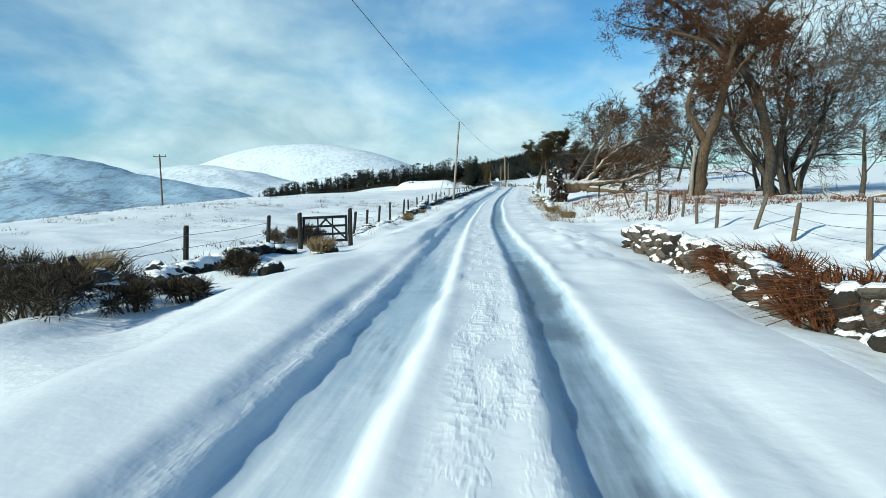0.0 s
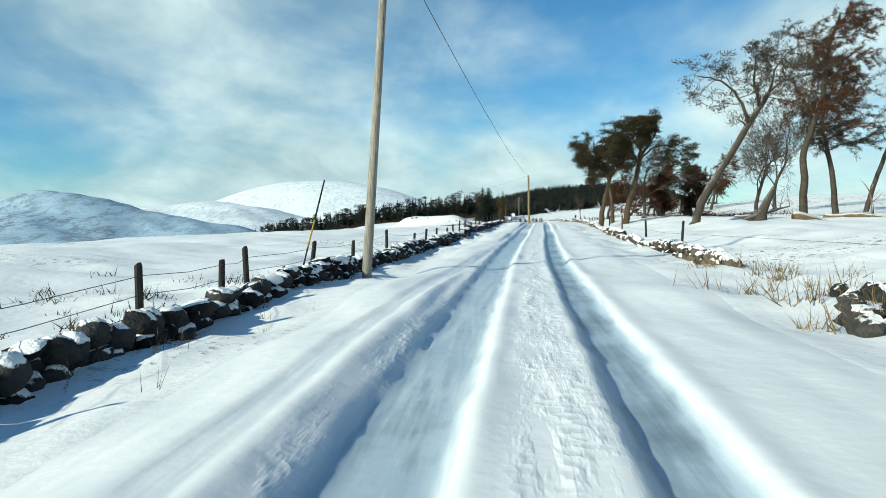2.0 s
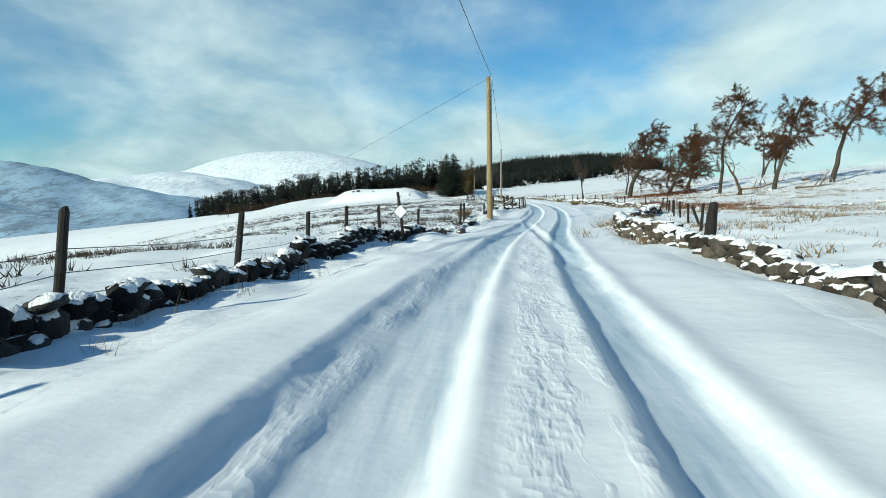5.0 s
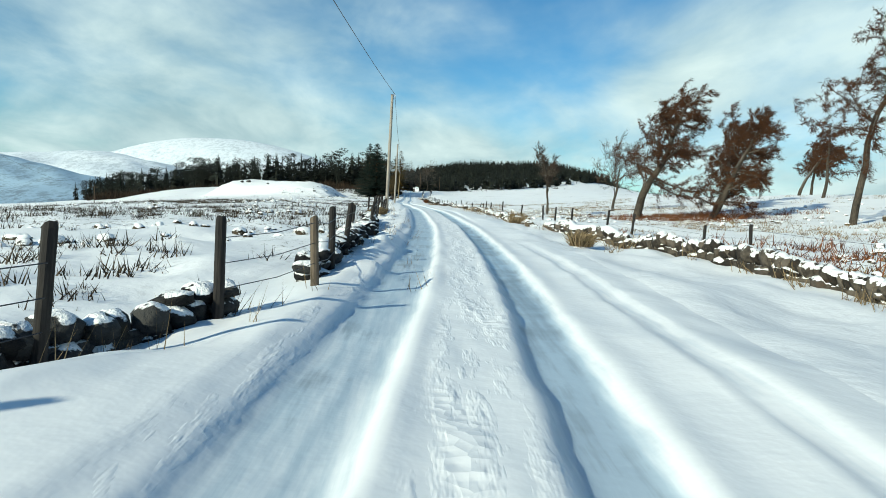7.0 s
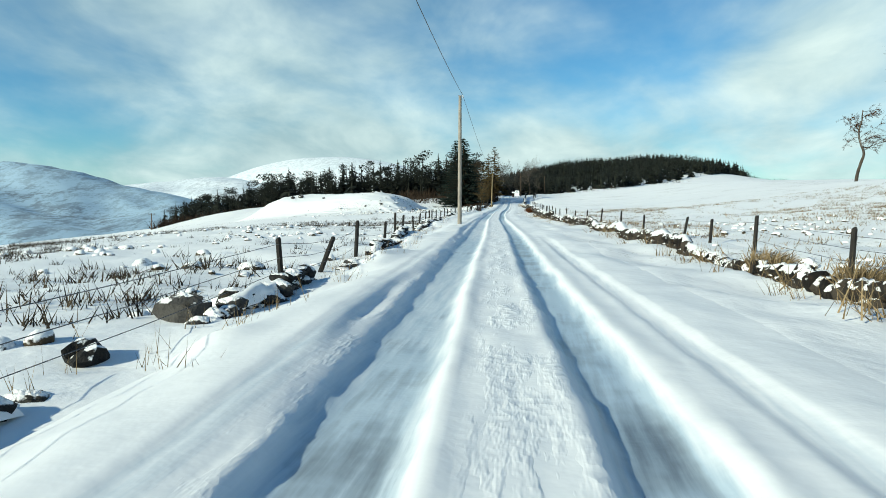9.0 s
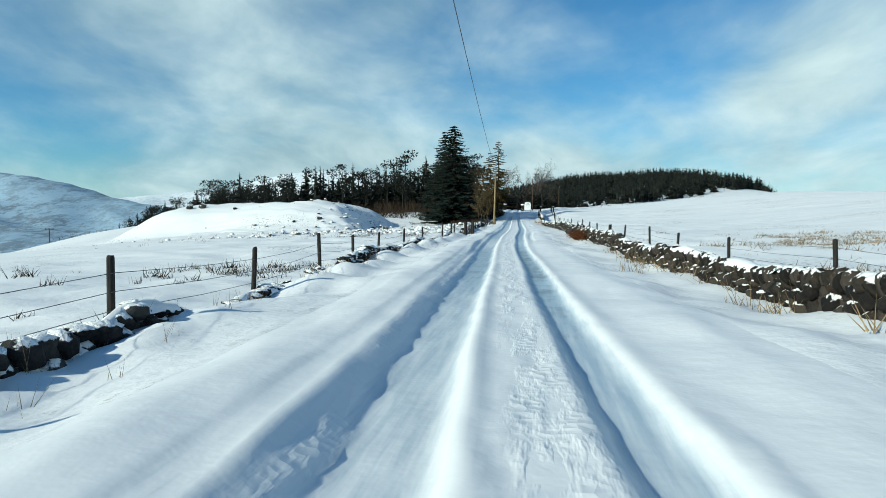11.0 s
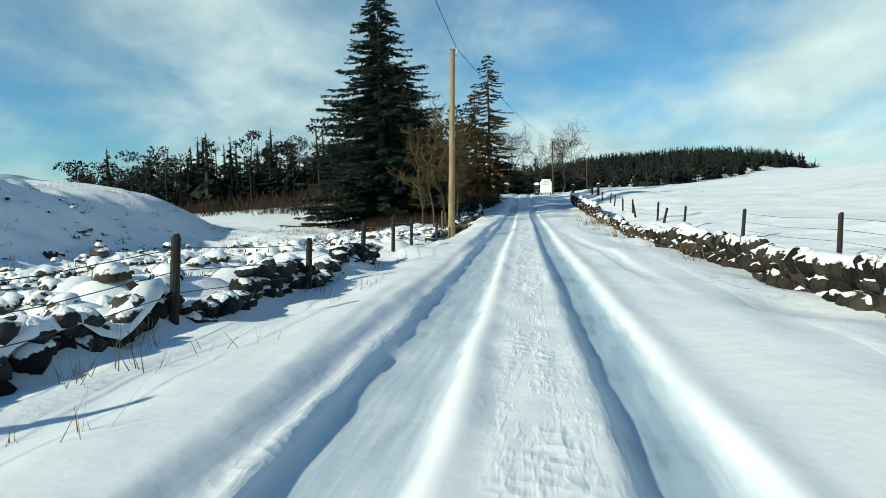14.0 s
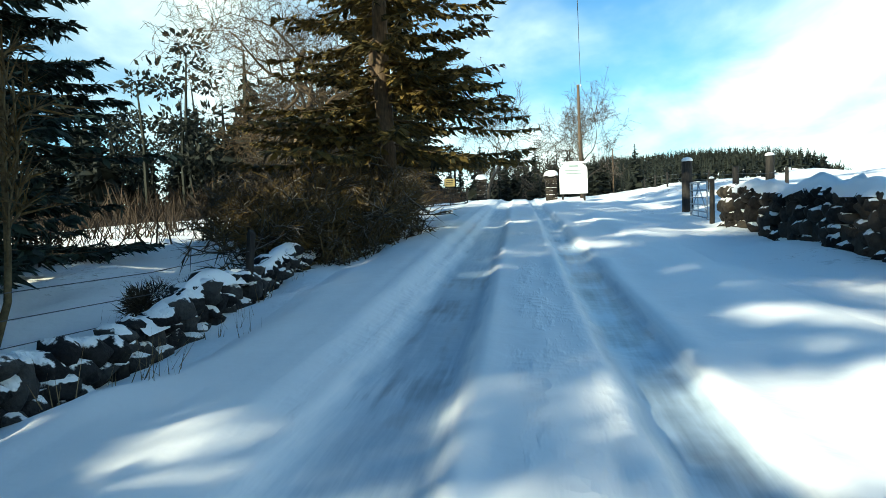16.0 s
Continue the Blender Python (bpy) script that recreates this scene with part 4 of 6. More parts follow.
# wind-bent larches on the slope
larch_tree(stand(25.6, 206.0), 11.8, 0.34, 41, "broad wind-bent larch with rust-brown branches", lean=(0.16, 0), wind=(1.3, 0, 0.1), low=0.25, kids=(28, 8, 5))
larch_tree(stand(30.4, 203.0), 8.8, 0.26, 42, "wind-bent larch with drooping rust-brown branches", lean=(0.22, 0), wind=(1.0, 0, 0.0), low=0.15, kids=(28, 8, 5))
larch_tree(stand(33.4, 190.9), 13.0, 0.22, 43, "tall slender larch with a wind-bent brown top", lean=(0.04, 0), wind=(0.6, 0, 0.1), low=0.42, kids=(20, 8, 5))
larch_tree(stand(38.0, 219.0), 10.5, 0.26, 44, "wind-bent larch with rust-brown branches", lean=(0.2, 0), wind=(1.2, 0, 0), low=0.2, kids=(26, 8, 5))
larch_tree(stand(43.9, 185.0), 12.0, 0.3, 45, "crooked larch with a flat brown crown", lean=(0.12, 0), wind=(0.5, 0, 0), low=0.5, kids=(18, 8, 5))
larch_tree(stand(37.6, 185.4), 10.6, 0.27, 46, "crooked larch with a flat brown crown", lean=(0.10, 0), wind=(0.5, 0, 0), low=0.5, kids=(18, 8, 5))
larch_tree(stand(53.0, 225.0), 8.2, 0.2, 47, "stunted dark larch on the slope", lean=(0.25, 0), low=0.4, kids=(12, 6, 5))
larch_tree(stand(61.0, 243.0), 9.5, 0.24, 48, "dark wind-bent larch on the skyline", lean=(0.15, 0), low=0.4)
larch_tree(stand(64.5, 246.0), 9.0, 0.22, 49, "dark wind-bent larch on the skyline", lean=(0.15, 0), low=0.4)
bare_tree(stand(20.1, 216.2), 6.6, 0.13, 51, "small bare tree standing alone in the pasture", kids=(6, 5, 4, 4), bare=(0.42, 0.2, 0.2, 0.2), angle=(15, 38), ratio=(0.4, 0.62), kink=0.07, wind=(0.1, 0, 0.1), sway=0.5)
bare_tree(stand(29.8, 227.0), 8.0, 0.18, 52, "bare tree with brown twigs at the edge of the larches", kids=(7, 5, 4, 4), twigs=M_LARCH, wind=(0.4, 0, 0), sway=0.5)
larch_tree(stand(60.5, 308.0), 13.0, 0.26, 53, "lone thin larch on the skyline", lean=(0.05, 0), low=0.4, kids=(14, 7, 4), density=14)

bare_tree(stand(31.8, 180.6), 7.5, 0.2, 54, "dead bent larch trunk with a forked bare top", lean=(-0.25, 0), kids=(3, 3, 3), bare=(0.55, 0.4, 0.3), top=2, sprays=2, kink=0.2, bark=M_BARK_PINE)
# conifers and birches at the end of the lane
spruce_tree(stand(-7.5, 350.6), 16.6, 7.4, 61, "large dark spruce with drooping boughs beside the lane", low=0.25, whorl=0.42)
spruce_tree(stand(-10.9, 363.8), 16.4, 5.6, 62, "large dark spruce with drooping boughs beside the lane", low=0.25, whorl=0.45)
spruce_tree(stand(-7.4, 357.8), 12.5, 4.8, 63, "dark spruce standing behind larger ones", low=0.6, whorl=0.5)
spruce_tree(stand(-0.9, 367.0), 14.6, 4.1, 64, "tall fir with olive-brown needles and open boughs", needles=M_FIR, name="fir_tree", low=2.3, gaps=0.52, droop=0.27, twig=0.62, whorl=0.34)
spruce_tree(stand(-3.0, 374.5), 13.0, 4.2, 65, "fir with olive-brown needles behind a taller one", needles=M_FIR, name="fir_tree", low=2.4, gaps=0.5, droop=0.3, twig=0.65, whorl=0.42)
for i, (x, y, h) in enumerate(((-1.9, 339.8, 9.0), (-2.3, 338.6, 6.5), (-1.7, 343.6, 6.0), (-2.0, 349.0, 8.0), (-2.1, 352.6, 9.5), (-1.7, 347.8, 7.5), (-2.4, 357.0, 7.0))):
    bare_tree(stand(x, y), h, 0.018 + 0.0032 * h, 70 + i, "slender leafless birch by the fence", bark=M_BARK_PALE, twigs=M_BUSH, name="birch_tree", kids=(11, 5, 4), bare=(0.22, 0.2, 0.2), top=3, angle=(18, 46), ratio=(0.22, 0.42), up=0.3, sprays=4, spray=0.34, group="birches by the lane")
bare_tree(stand(-10.0, 382.0), 15.0, 0.42, 81, "large old oak with crooked bare branches", bark=M_BARK_PINE, twigs=M_BUSH, slim=1.15, kids=(8, 7, 6, 5), angle=(30, 75), kink=0.22, sprays=5)
bare_tree(stand(-7.5, 392.0), 12.0, 0.26, 82, "bare oak with crooked branches behind the firs", kids=(8, 6, 5, 5), angle=(30, 70), kink=0.2)
for i, (x, y, h) in enumerate(((-1.3, 363.8, 2.1), (-0.7, 365.6, 2.2), (-1.7, 362.4, 1.7), (-3.4, 365.5, 2.2), (-2.2, 366.6, 2.4), (-3.6, 369.0, 3.2), (-2.9, 372.5, 3.0), (-6.0, 370.0, 3.0), (-6.5, 375.0, 3.4), (-3.8, 379.0, 3.4), (-4.4, 383.0, 3.6))):
    bare_tree(stand(x, y), h, 0.06, 90 + i, "tangled leafless thorn bush by the lane", name="thorn_bush", stems=4, kids=(6, 5, 4), top=3, bare=(0.1, 0.1, 0.1), angle=(35, 90), twigs=M_BUSH, sprays=5, spray=0.36, group="thorn bushes under the firs")
bare_tree(stand(8.2, 426.0), 11.0, 0.24, 101, "bare round-crowned tree behind the gate", kids=(9, 7, 5, 4), angle=(20, 55), sprays=5)
bare_tree(stand(-2.0, 418.0), 12.0, 0.24, 102, "bare tall tree behind the gate", kids=(8, 6, 5, 4), angle=(20, 50), sprays=5)


# --- woods ---
def far_conifer(b, rng, x, y, z, h, w, sprays=150, wide=0.3):
    """A stem with ragged drooping sprays, dense enough to be dark."""
    b.tube([np.array([x, y, z - 0.3]), np.array([x, y, z + h * 0.5]), np.array([x, y, z + h])], [w * 0.2, w * 0.12, 0.02], 5, cap=False)
    for k in range(sprays):
        f = (k + rng.uniform(0, 1)) / sprays
        a = rng.uniform(0, 6.283)
        r = w * (1 - f) ** 0.8 * rng.uniform(0.65, 1.2) + 0.12
        d = np.array([math.cos(a) * r, math.sin(a) * r, -0.35 * r + 0.2 * f * r])
        b.leaf(np.array([x, y, z + h * (0.03 + 0.97 * f)]), d, r * wide, np.array([-math.sin(a), math.cos(a), rng.normal(0, 0.5)]))


def far_pine(b, rng, x, y, z, h, w, blobs=11, leaves=46):
    b.tube([np.array([x, y, z - 0.3]), np.array([x + rng.normal(0, 0.2), y, z + h * 0.55]), np.array([x + rng.normal(0, 0.4), y, z + h * 0.92])], [0.2, 0.15, 0.05], 5)
    for k in range(blobs):
        c = np.array([x, y, z]) + np.array([rng.uniform(-0.6, 0.6) * w, rng.uniform(-0.6, 0.6) * w, h * rng.uniform(0.35, 0.97)])
        r = w * rng.uniform(0.26, 0.48)
        for j in range(leaves):
            d = unit(rng.normal(0, 1, 3))
            p = c + d * r * rng.uniform(0.3, 1.0) * (1, 1, 0.5)
            s = unit(cross(d, rng.normal(0, 1, 3)))
            b.leaf(p, unit(d + rng.normal(0, 0.4, 3)) * r * 0.36, r * 0.10, s)


def wood_of(name, spots, label, seed, pine=0.3, brown=0.0, material=None, h=(9, 14), sprays=150, leaves=40, slim=(0.2, 0.3), wide=0.3):
    rng = np.random.default_rng(seed)
    b = Bunch()
    zs = land(np.array([s[0] for s in spots]), np.array([s[1] for s in spots]))
    for (x, y), z in zip(spots, zs):
        hh = rng.uniform(*h)
        if rng.uniform() < pine:
            far_pine(b, rng, x, y, z, hh, hh * 0.28, leaves=leaves)
        else:
            far_conifer(b, rng, x, y, z, hh, hh * rng.uniform(*slim), sprays, wide)
    return tagged(new(name, b.mesh(name, material or M_WOOD)), label, "wood", kind="stuff")


_r = np.random.default_rng(500)
spots = []
for _ in range(360):      # a belt that runs back from the lane's end
    k = _r.uniform(0, 1) ** 1.3
    spots.append((-12 - 190 * k + _r.normal(0, 3), 402 + 138 * max(0.0, (k - 0.28) / 0.72) ** 1.1 + _r.uniform(0, 34)))
wood_of("woodland_left", spots, "dark mixed conifer wood with ragged pine tops", 501, pine=0.45, h=(7.0, 15.5), sprays=90, leaves=64)
spots = [(_r.uniform(-60, -14), _r.uniform(404, 416)) for _ in range(34)] + [(_r.uniform(-40, -6), _r.uniform(412, 460)) for _ in range(70)] + [(_r.uniform(-5.5, 9.0), _r.uniform(444, 484)) for _ in range(44)]
wood_of("woodland_ahead", spots, "dark conifer wood closing the end of the lane", 502, pine=0.35, h=(6, 10), sprays=140)
spots = []
while len(spots) < 2700:
    x, y = _r.uniform(-80, 288), _r.uniform(560, 1010)
    if y > 595 + 22 * math.sin(x / 37.0) + max(0, x - 60) * 1.72:
        spots.append((x, y))
wood_of("woodland_hill", spots, "dense dark conifer plantation on the far hill", 503, pine=0.25, h=(8, 13), sprays=26, leaves=9, slim=(0.26, 0.4), wide=0.55)

spots = [(_r.uniform(9, 19), _r.uniform(442, 480)) for _ in range(34)]
wood_of("woodland_right", spots, "mixed wood of dark pines behind the gate", 504, pine=0.5, h=(5.0, 8.0), sprays=110, leaves=40)


def scrub(name, boxes, label, seed, count, size, material, wide=0.010):
    """Undergrowth: a haze of fine upright twigs."""
    rng = np.random.default_rng(seed)
    b = Bunch()
    for _ in range(count):
        x0, x1, y0, y1 = boxes[rng.integers(0, len(boxes))]
        x, y = rng.uniform(x0, x1), rng.uniform(y0, y1)
        z = float(land(x, y))
        h = size * rng.uniform(0.4, 1.0)
        for _k in range(9):
            d = unit(np.array([rng.normal(0, 0.5), rng.normal(0, 0.5), 1.0])) * h * rng.uniform(0.5, 1.0)
            b.blade(np.array([x, y, z - 0.1]) + rng.normal(0, 0.3, 3) * (1, 1, 0), d, 0.012 + wide * h, unit(cross(d, rng.normal(0, 1, 3))))
    return tagged(new(name, b.mesh(name, material)), label, "undergrowth", kind="stuff")


scrub("undergrowth", [(-34, -7, 362, 402), (-12, -4, 384, 410)], "brown leafless undergrowth under the trees", 511, 900, 2.6, M_WOOD_BROWN, 0.010)
scrub("wood_edge", [(-120, -16, 398, 410)], "dark leafless undergrowth at the edge of the wood", 516, 900, 5.0, M_WOOD_BROWN, 0.03)
scrub("lane_scrub", [(-7, -2.6, 341, 355)], "dark leafless undergrowth below the spruces", 514, 800, 1.5, M_WOOD_BROWN, 0.006)
scrub("hill_understorey", [(-80, 120, 700, 1000), (120, 200, 780, 1000), (180, 285, 900, 1000)], "dark understorey of the far plantation", 515, 2600, 9.0, M_WOOD, 0.06)
scrub("brambles", [(13, 26, 101, 112), (14, 24, 98, 108)], "russet scrub behind the pines", 512, 260, 1.0, M_LARCH)
scrub("hill_scrub", [(-30, 120, 560, 680)], "brown leafless scrub below the plantation", 513, 400, 4.0, M_WOOD_BROWN)


# --- poles and wires ---
def utility_pole(x, y, height, lean, material, label, irons=False, top_r=0.085, foot_r=0.125):
    base = stand(x, y)
    ob = thing("utility_pole", base, label, "pole", "poles along the lane")
    b = Bunch()
    n = 9
    pts = [np.array([lean[0] * h / height, lean[1] * h / height, h]) for h in np.linspace(-0.6, height, n)]
    b.tube(pts, [foot_r + (top_r - foot_r) * i / (n - 1) for i in range(n)], 14)
    part_mesh("shaft", b.mesh("shaft", material, True), ob)
    top = pts[-1]
    part("cap", box_bm(0.20, 0.20, 0.03, tuple(top), 0.008), M_GALV, ob, "small metal cap")
    arm = Bunch()
    arm.tube([top + (0, 0, -0.25), top + (0.16, 0, -0.22), top + (0.16, 0, -0.05)], [0.015, 0.015, 0.012], 6)
    arm = part_mesh("insulator_bracket", arm.mesh("insulator_bracket", M_GALV), ob)
    pin = Bunch()
    pin.tube([top + (0.16, 0, -0.08), top + (0.16, 0, -0.03), top + (0.16, 0, 0.04)], [0.03, 0.045, 0.02], 8)
    part_mesh("insulator", pin.mesh("insulator", M_WHITE, True), arm)
    if irons:
        iron = Bunch()
        iron.tube([np.array([-0.19, 0, 0]), np.array([0.0, 0, 0]), np.array([0.19, 0, 0])], [0.011] * 3, 5)
        me = iron.mesh("step_iron", M_GALV)
        for k in range(9):
            h = 2.6 + k * 0.48
            part_mesh("step_iron", me, ob, pose(lean[0] * h / height + 0.02, lean[1] * h / height, h, 0, 0, 20 + (k % 2) * 60))
        c = Bunch()
        c.tube([np.array([lean[0] * h / height + 0.13, lean[1] * h / height - 0.08, h]) for h in np.linspace(2.4, height - 0.3, 9)], [0.022] * 9, 6)
        part_mesh("down_cable", c.mesh("down_cable", M_CABLE), ob)
        part("junction_box", box_bm(0.10, 0.12, 0.42, (lean[0] * 0.3 + 0.15, -0.09, 2.35), 0.012), M_CABLE, ob, "small black junction box")
    return Vector(base) + Vector(top) + Vector((0.16, 0, 0.03))


P = []
P.append(utility_pole(-4.3, -24.0, 7.3, (0.1, 0), M_POLE_GREY, "silver-grey wooden utility pole"))
P.append(utility_pole(-2.8, 58.8, 7.1, (0.62, -0.2), M_POLE_GREY, "silver-grey wooden utility pole leaning slightly", foot_r=0.11, top_r=0.08))
P.append(utility_pole(3.8, 141.0, 7.1, (-0.05, 0), M_POLE_TAN, "tan wooden utility pole with step irons and a cable", irons=True, foot_r=0.15, top_r=0.10))
P.append(utility_pole(5.85, 192.5, 7.0, (0.02, -0.1), M_POLE_GREY, "silver-grey wooden utility pole beside the wall", foot_r=0.105, top_r=0.078))
P.append(utility_pole(4.3, 233.3, 7.2, (0.05, 0), M_POLE_GREY, "silver-grey wooden utility pole by the fence"))
P.append(utility_pole(0.5, 329.5, 7.2, (0.16, 0.2), M_POLE_TAN, "tan wooden utility pole at the edge of the lane", foot_r=0.14))
P.append(utility_pole(5.7, 394.2, 7.3, (-0.05, 0), M_POLE_DARK, "dark tarred wooden utility pole by the board"))
P.append(utility_pole(14.0, 446.0, 7.2, (0, 0), M_POLE_DARK, "dark tarred wooden utility pole beyond the gate"))


def hung_wire(a, b, sag, r=0.012, n=26):
    w = Bunch()
    a, b = np.array(a), np.array(b)
    w.tube([a + (b - a) * s - np.array([0, 0, sag * 4 * s * (1 - s)]) for s in np.linspace(0, 1, n)], [r] * n, 5, cap=False)
    tagged(new("overhead_wire", w.mesh("overhead_wire", M_CABLE)), "thin black overhead wire slung between two poles", "wire", "overhead wires")


for a, b in zip(P, P[1:]):
    hung_wire(a, b, 0.010 * (Vector(b) - Vector(a)).length)


hung_wire(P[2], (-108.0, 380.0, float(land(-108.0, 380.0)) + 6.0), 2.4, r=0.009, n=60)


def field_pole(x, y, height):
    base = (x, y, float(land(x, y)))
    ob = thing("cross_arm_pole", base, "distant wooden pole with a crossarm in the valley", "pole", "poles across the valley")
    b = Bunch()
    b.tube([np.array([0, 0, -0.5]), np.array([0, 0, height])], [0.17, 0.12], 8)
    part_mesh("shaft", b.mesh("shaft", M_POLE_DARK, True), ob)
    beam = part("crossarm", box_bm(2.3, 0.12, 0.14, (0, 0, height - 0.35), 0.01), M_POLE_DARK, ob)
    for dx in (-1.0, 0, 1.0):
        c = Bunch()
        c.tube([np.array([dx, 0, height - 0.22]), np.array([dx, 0, height + 0.12])], [0.06, 0.04], 6)
        part_mesh("insulator", c.mesh("insulator", M_CABLE), beam)


field_pole(-55.8, 105.7, 8.4 + 0.02 - float(land(-55.8, 105.7)) - 1.2)
field_pole(-99.8, 211.2, 8.0)
field_pole(-108.0, 380.0, 6.0)


# --- fences ---
def post_mesh(seed, r, h, square):
    rng = random.Random(seed)
    bm = bmesh.new()
    sides = 4 if square else 9
    rings = []
    for k, z in enumerate((-0.35, 0.0, h * 0.5, h - 0.03, h)):
        s = r * (1.04, 1.0, 0.96, 0.95, 0.78)[k]
        rings.append([bm.verts.new((s * math.cos(6.2832 * (i + 0.5) / sides) * rng.uniform(0.94, 1.06), s * math.sin(6.2832 * (i + 0.5) / sides) * rng.uniform(0.94, 1.06), z + (0.02 * math.cos(i) if k == 4 else 0))) for i in range(sides)])
    for a, b in zip(rings, rings[1:]):
        for i in range(sides):
            bm.faces.new((a[i], a[(i + 1) % sides], b[(i + 1) % sides], b[i]))
    bm.faces.new(rings[-1])
    bm.faces.new(list(reversed(rings[0])))
    me = bpy.data.meshes.new("post")
    bm.to_mesh(me)
    bm.free()
    return me


POSTS = {}
for kind, r, square, mat in (("dark", 0.05, False, M_POST), ("pale", 0.05, False, M_POST_PALE), ("square", 0.055, True, M_POST), ("stout", 0.11, False, M_POST)):
    POSTS[kind] = [post_mesh(hash_seed, r, 1.0, square) for hash_seed in (1, 2, 3)]
    for me in POSTS[kind]:
        me.materials.append(mat)


def wire_fence(posts, label, wires=(0.27, 0.50, 0.73), height=0.85, group="wire fences along the lane"):
    """posts: (x, y, kind, lean across, lean along, height factor)."""
    x0, y0 = posts[0][:2]
    base = stand(x0, y0)
    ob = thing("wire_fence", base, label, "fence", group)
    tops = []
    for i, (x, y, kind, la, lb, k) in enumerate(posts):
        z = ground_z(x, y)
        m = Matrix.Translation((x - base[0], y - base[1], z - base[2])) @ pose(0, 0, 0, lb, la, i * 47 % 90) @ Matrix.Diagonal((1, 1, height * k, 1))
        part_mesh("post", POSTS[kind][i % 3], ob, m)
        tops.append((m, height * k))
    for w in wires:
        b = Bunch()
        pts = []
        for i, (m, h) in enumerate(tops):
            p = np.array(m @ Vector((0.05, 0, min(0.97, w / h * 1.0))))
            if i:
                q = pts[-1]
                pts.append((p + q) / 2 - np.array([0, 0, 0.025 + 0.012 * (i % 3)]))
            pts.append(p)
        if len(pts) > 1:
            b.tube(pts, [0.0045] * len(pts), 4, cap=False)
            part_mesh("wire", b.mesh("wire", M_WIRE), ob)
    return ob


_q = random.Random(77)


def posts_along(line, ys, kind="dark", special=None):
    out = []
    for y in ys:
        s = (special or {}).get(y, {})
        out.append((along(line, y) + s.get("dx", 0) + _q.uniform(-0.08, 0.08), y, s.get("kind", kind), s.get("la", _q.uniform(-1, 7)), s.get("lb", _q.uniform(-4, 4)), s.get("k", _q.uniform(0.93, 1.07))))
    return out


wire_fence(posts_along(LEFT_FENCE, (4.0, 8.8, 11.4, 15.0), special={8.8: {"la": -30, "k": 0.7}}), "sagging wire fence on dark weathered posts behind a tumbled wall")
wire_fence(posts_along(LEFT_FENCE, (22.2, 24.8, 27.4, 30.3, 34.3, 37.7, 41.8, 45.2, 48.4, 52.3, 54.3, 55.3, 58.6, 61.9, 65.7, 69.7, 72.3, 75.4, 78.1, 80.9, 83.6, 86.0, 89.2, 92.2, 95.2, 98.3, 101.2), special={27.4: {"la": 5}}), "wire fence on dark weathered posts behind the stone wall")
wire_fence(posts_along(LEFT_FENCE, (104.4, 107.6, 110.8, 114.2, 118, 121.7, 125.1, 127.9, 131.6, 136.6, 139.4, 148.0, 151.6, 156.1, 158.4)), "wire fence on dark weathered posts along the bend", height=1.05)
wire_fence(posts_along(LEFT_FENCE, (159.9, 161.5, 163.2, 165.0, 171.0, 173.3, 176.1, 178.6, 180.8, 183.0, 185.8, 188.7, 192.5, 195.2, 198.2, 207.4, 209.6, 212.6, 218.5, 222, 225.2, 229.4, 233.9, 238.2), special={171.0: {"dx": -0.35}, 192.5: {"dx": -0.9}, 195.2: {"dx": -0.5}, 161.5: {"kind": "pale"}, 209.6: {"la": 22, "k": 0.9}}), "wire fence on weathered posts along the straight lane")
wire_fence(posts_along(LEFT_FENCE, (242.2, 246.5, 251, 255.6, 260.2, 264.1, 268.3, 273.9, 278.6, 283.4, 286.3, 289.0), special={283.4: {"la": 0, "dx": 0.3}, 286.3: {"dx": 0.4}}), "wire fence on dark weathered posts by the pasture gate", height=1.0)
wire_fence([(x + 0.40, y, k, a, b, h) for x, y, k, a, b, h in posts_along(LEFT_FENCE, (294.7, 297.4, 300.3, 304.3, 307.7, 311.2, 315.0, 318.2, 321.1, 324.3, 329.0))], "wire fence on round grey posts by the rough ground")
wire_fence(posts_along(LEFT_FENCE, (335.3, 340.9, 345.6, 351.2, 356.5, 359.6, 362.5, 368, 374.6, 381), kind="pale", special={359.6: {"kind": "square", "k": 1.15, "dx": 0.7}}), "wire fence on pale posts under the trees")

wire_fence(posts_along(RIGHT_FENCE, (5.6, 11.1, 14.0, 16.0, 18.7, 20.6, 22.4, 24.8, 26.7, 28.3, 32.6), kind="pale", special={32.6: {"lb": -35}, 16.0: {"lb": 14}, 24.8: {"la": 8, "kind": "dark"}, 11.1: {"k": 1.2}}), "broken fence of pale and dark leaning posts above the wall")
wire_fence(posts_along(RIGHT_FENCE, (44.6, 70.2, 76.0, 82.8, 91.0), special={82.8: {"kind": "pale", "la": 5, "k": 1.2}}), "sparse fence posts with fallen wire in the snow", wires=(0.35,))
wire_fence(posts_along(RIGHT_FENCE, (123.7, 126.6, 129.6, 131.6, 135.4, 140.3, 144.2, 147.2, 150.6, 154.2, 157.8, 162.5, 165.2, 171.7, 174.2, 179.7, 182.2, 185.8, 188.2, 189.9), special={123.7: {"kind": "stout", "k": 1.25}, 131.6: {"lb": -22}, 185.8: {"la": 14}}), "wire fence on weathered posts behind the snow-topped wall")
wire_fence(posts_along(RIGHT_FENCE, (196, 203, 209.2, 214.2, 218.7, 221.8, 228.4, 233.6, 240, 246, 252, 258, 264), special={221.8: {"la": 24}}), "wire fence on dark posts below the snowy slope")
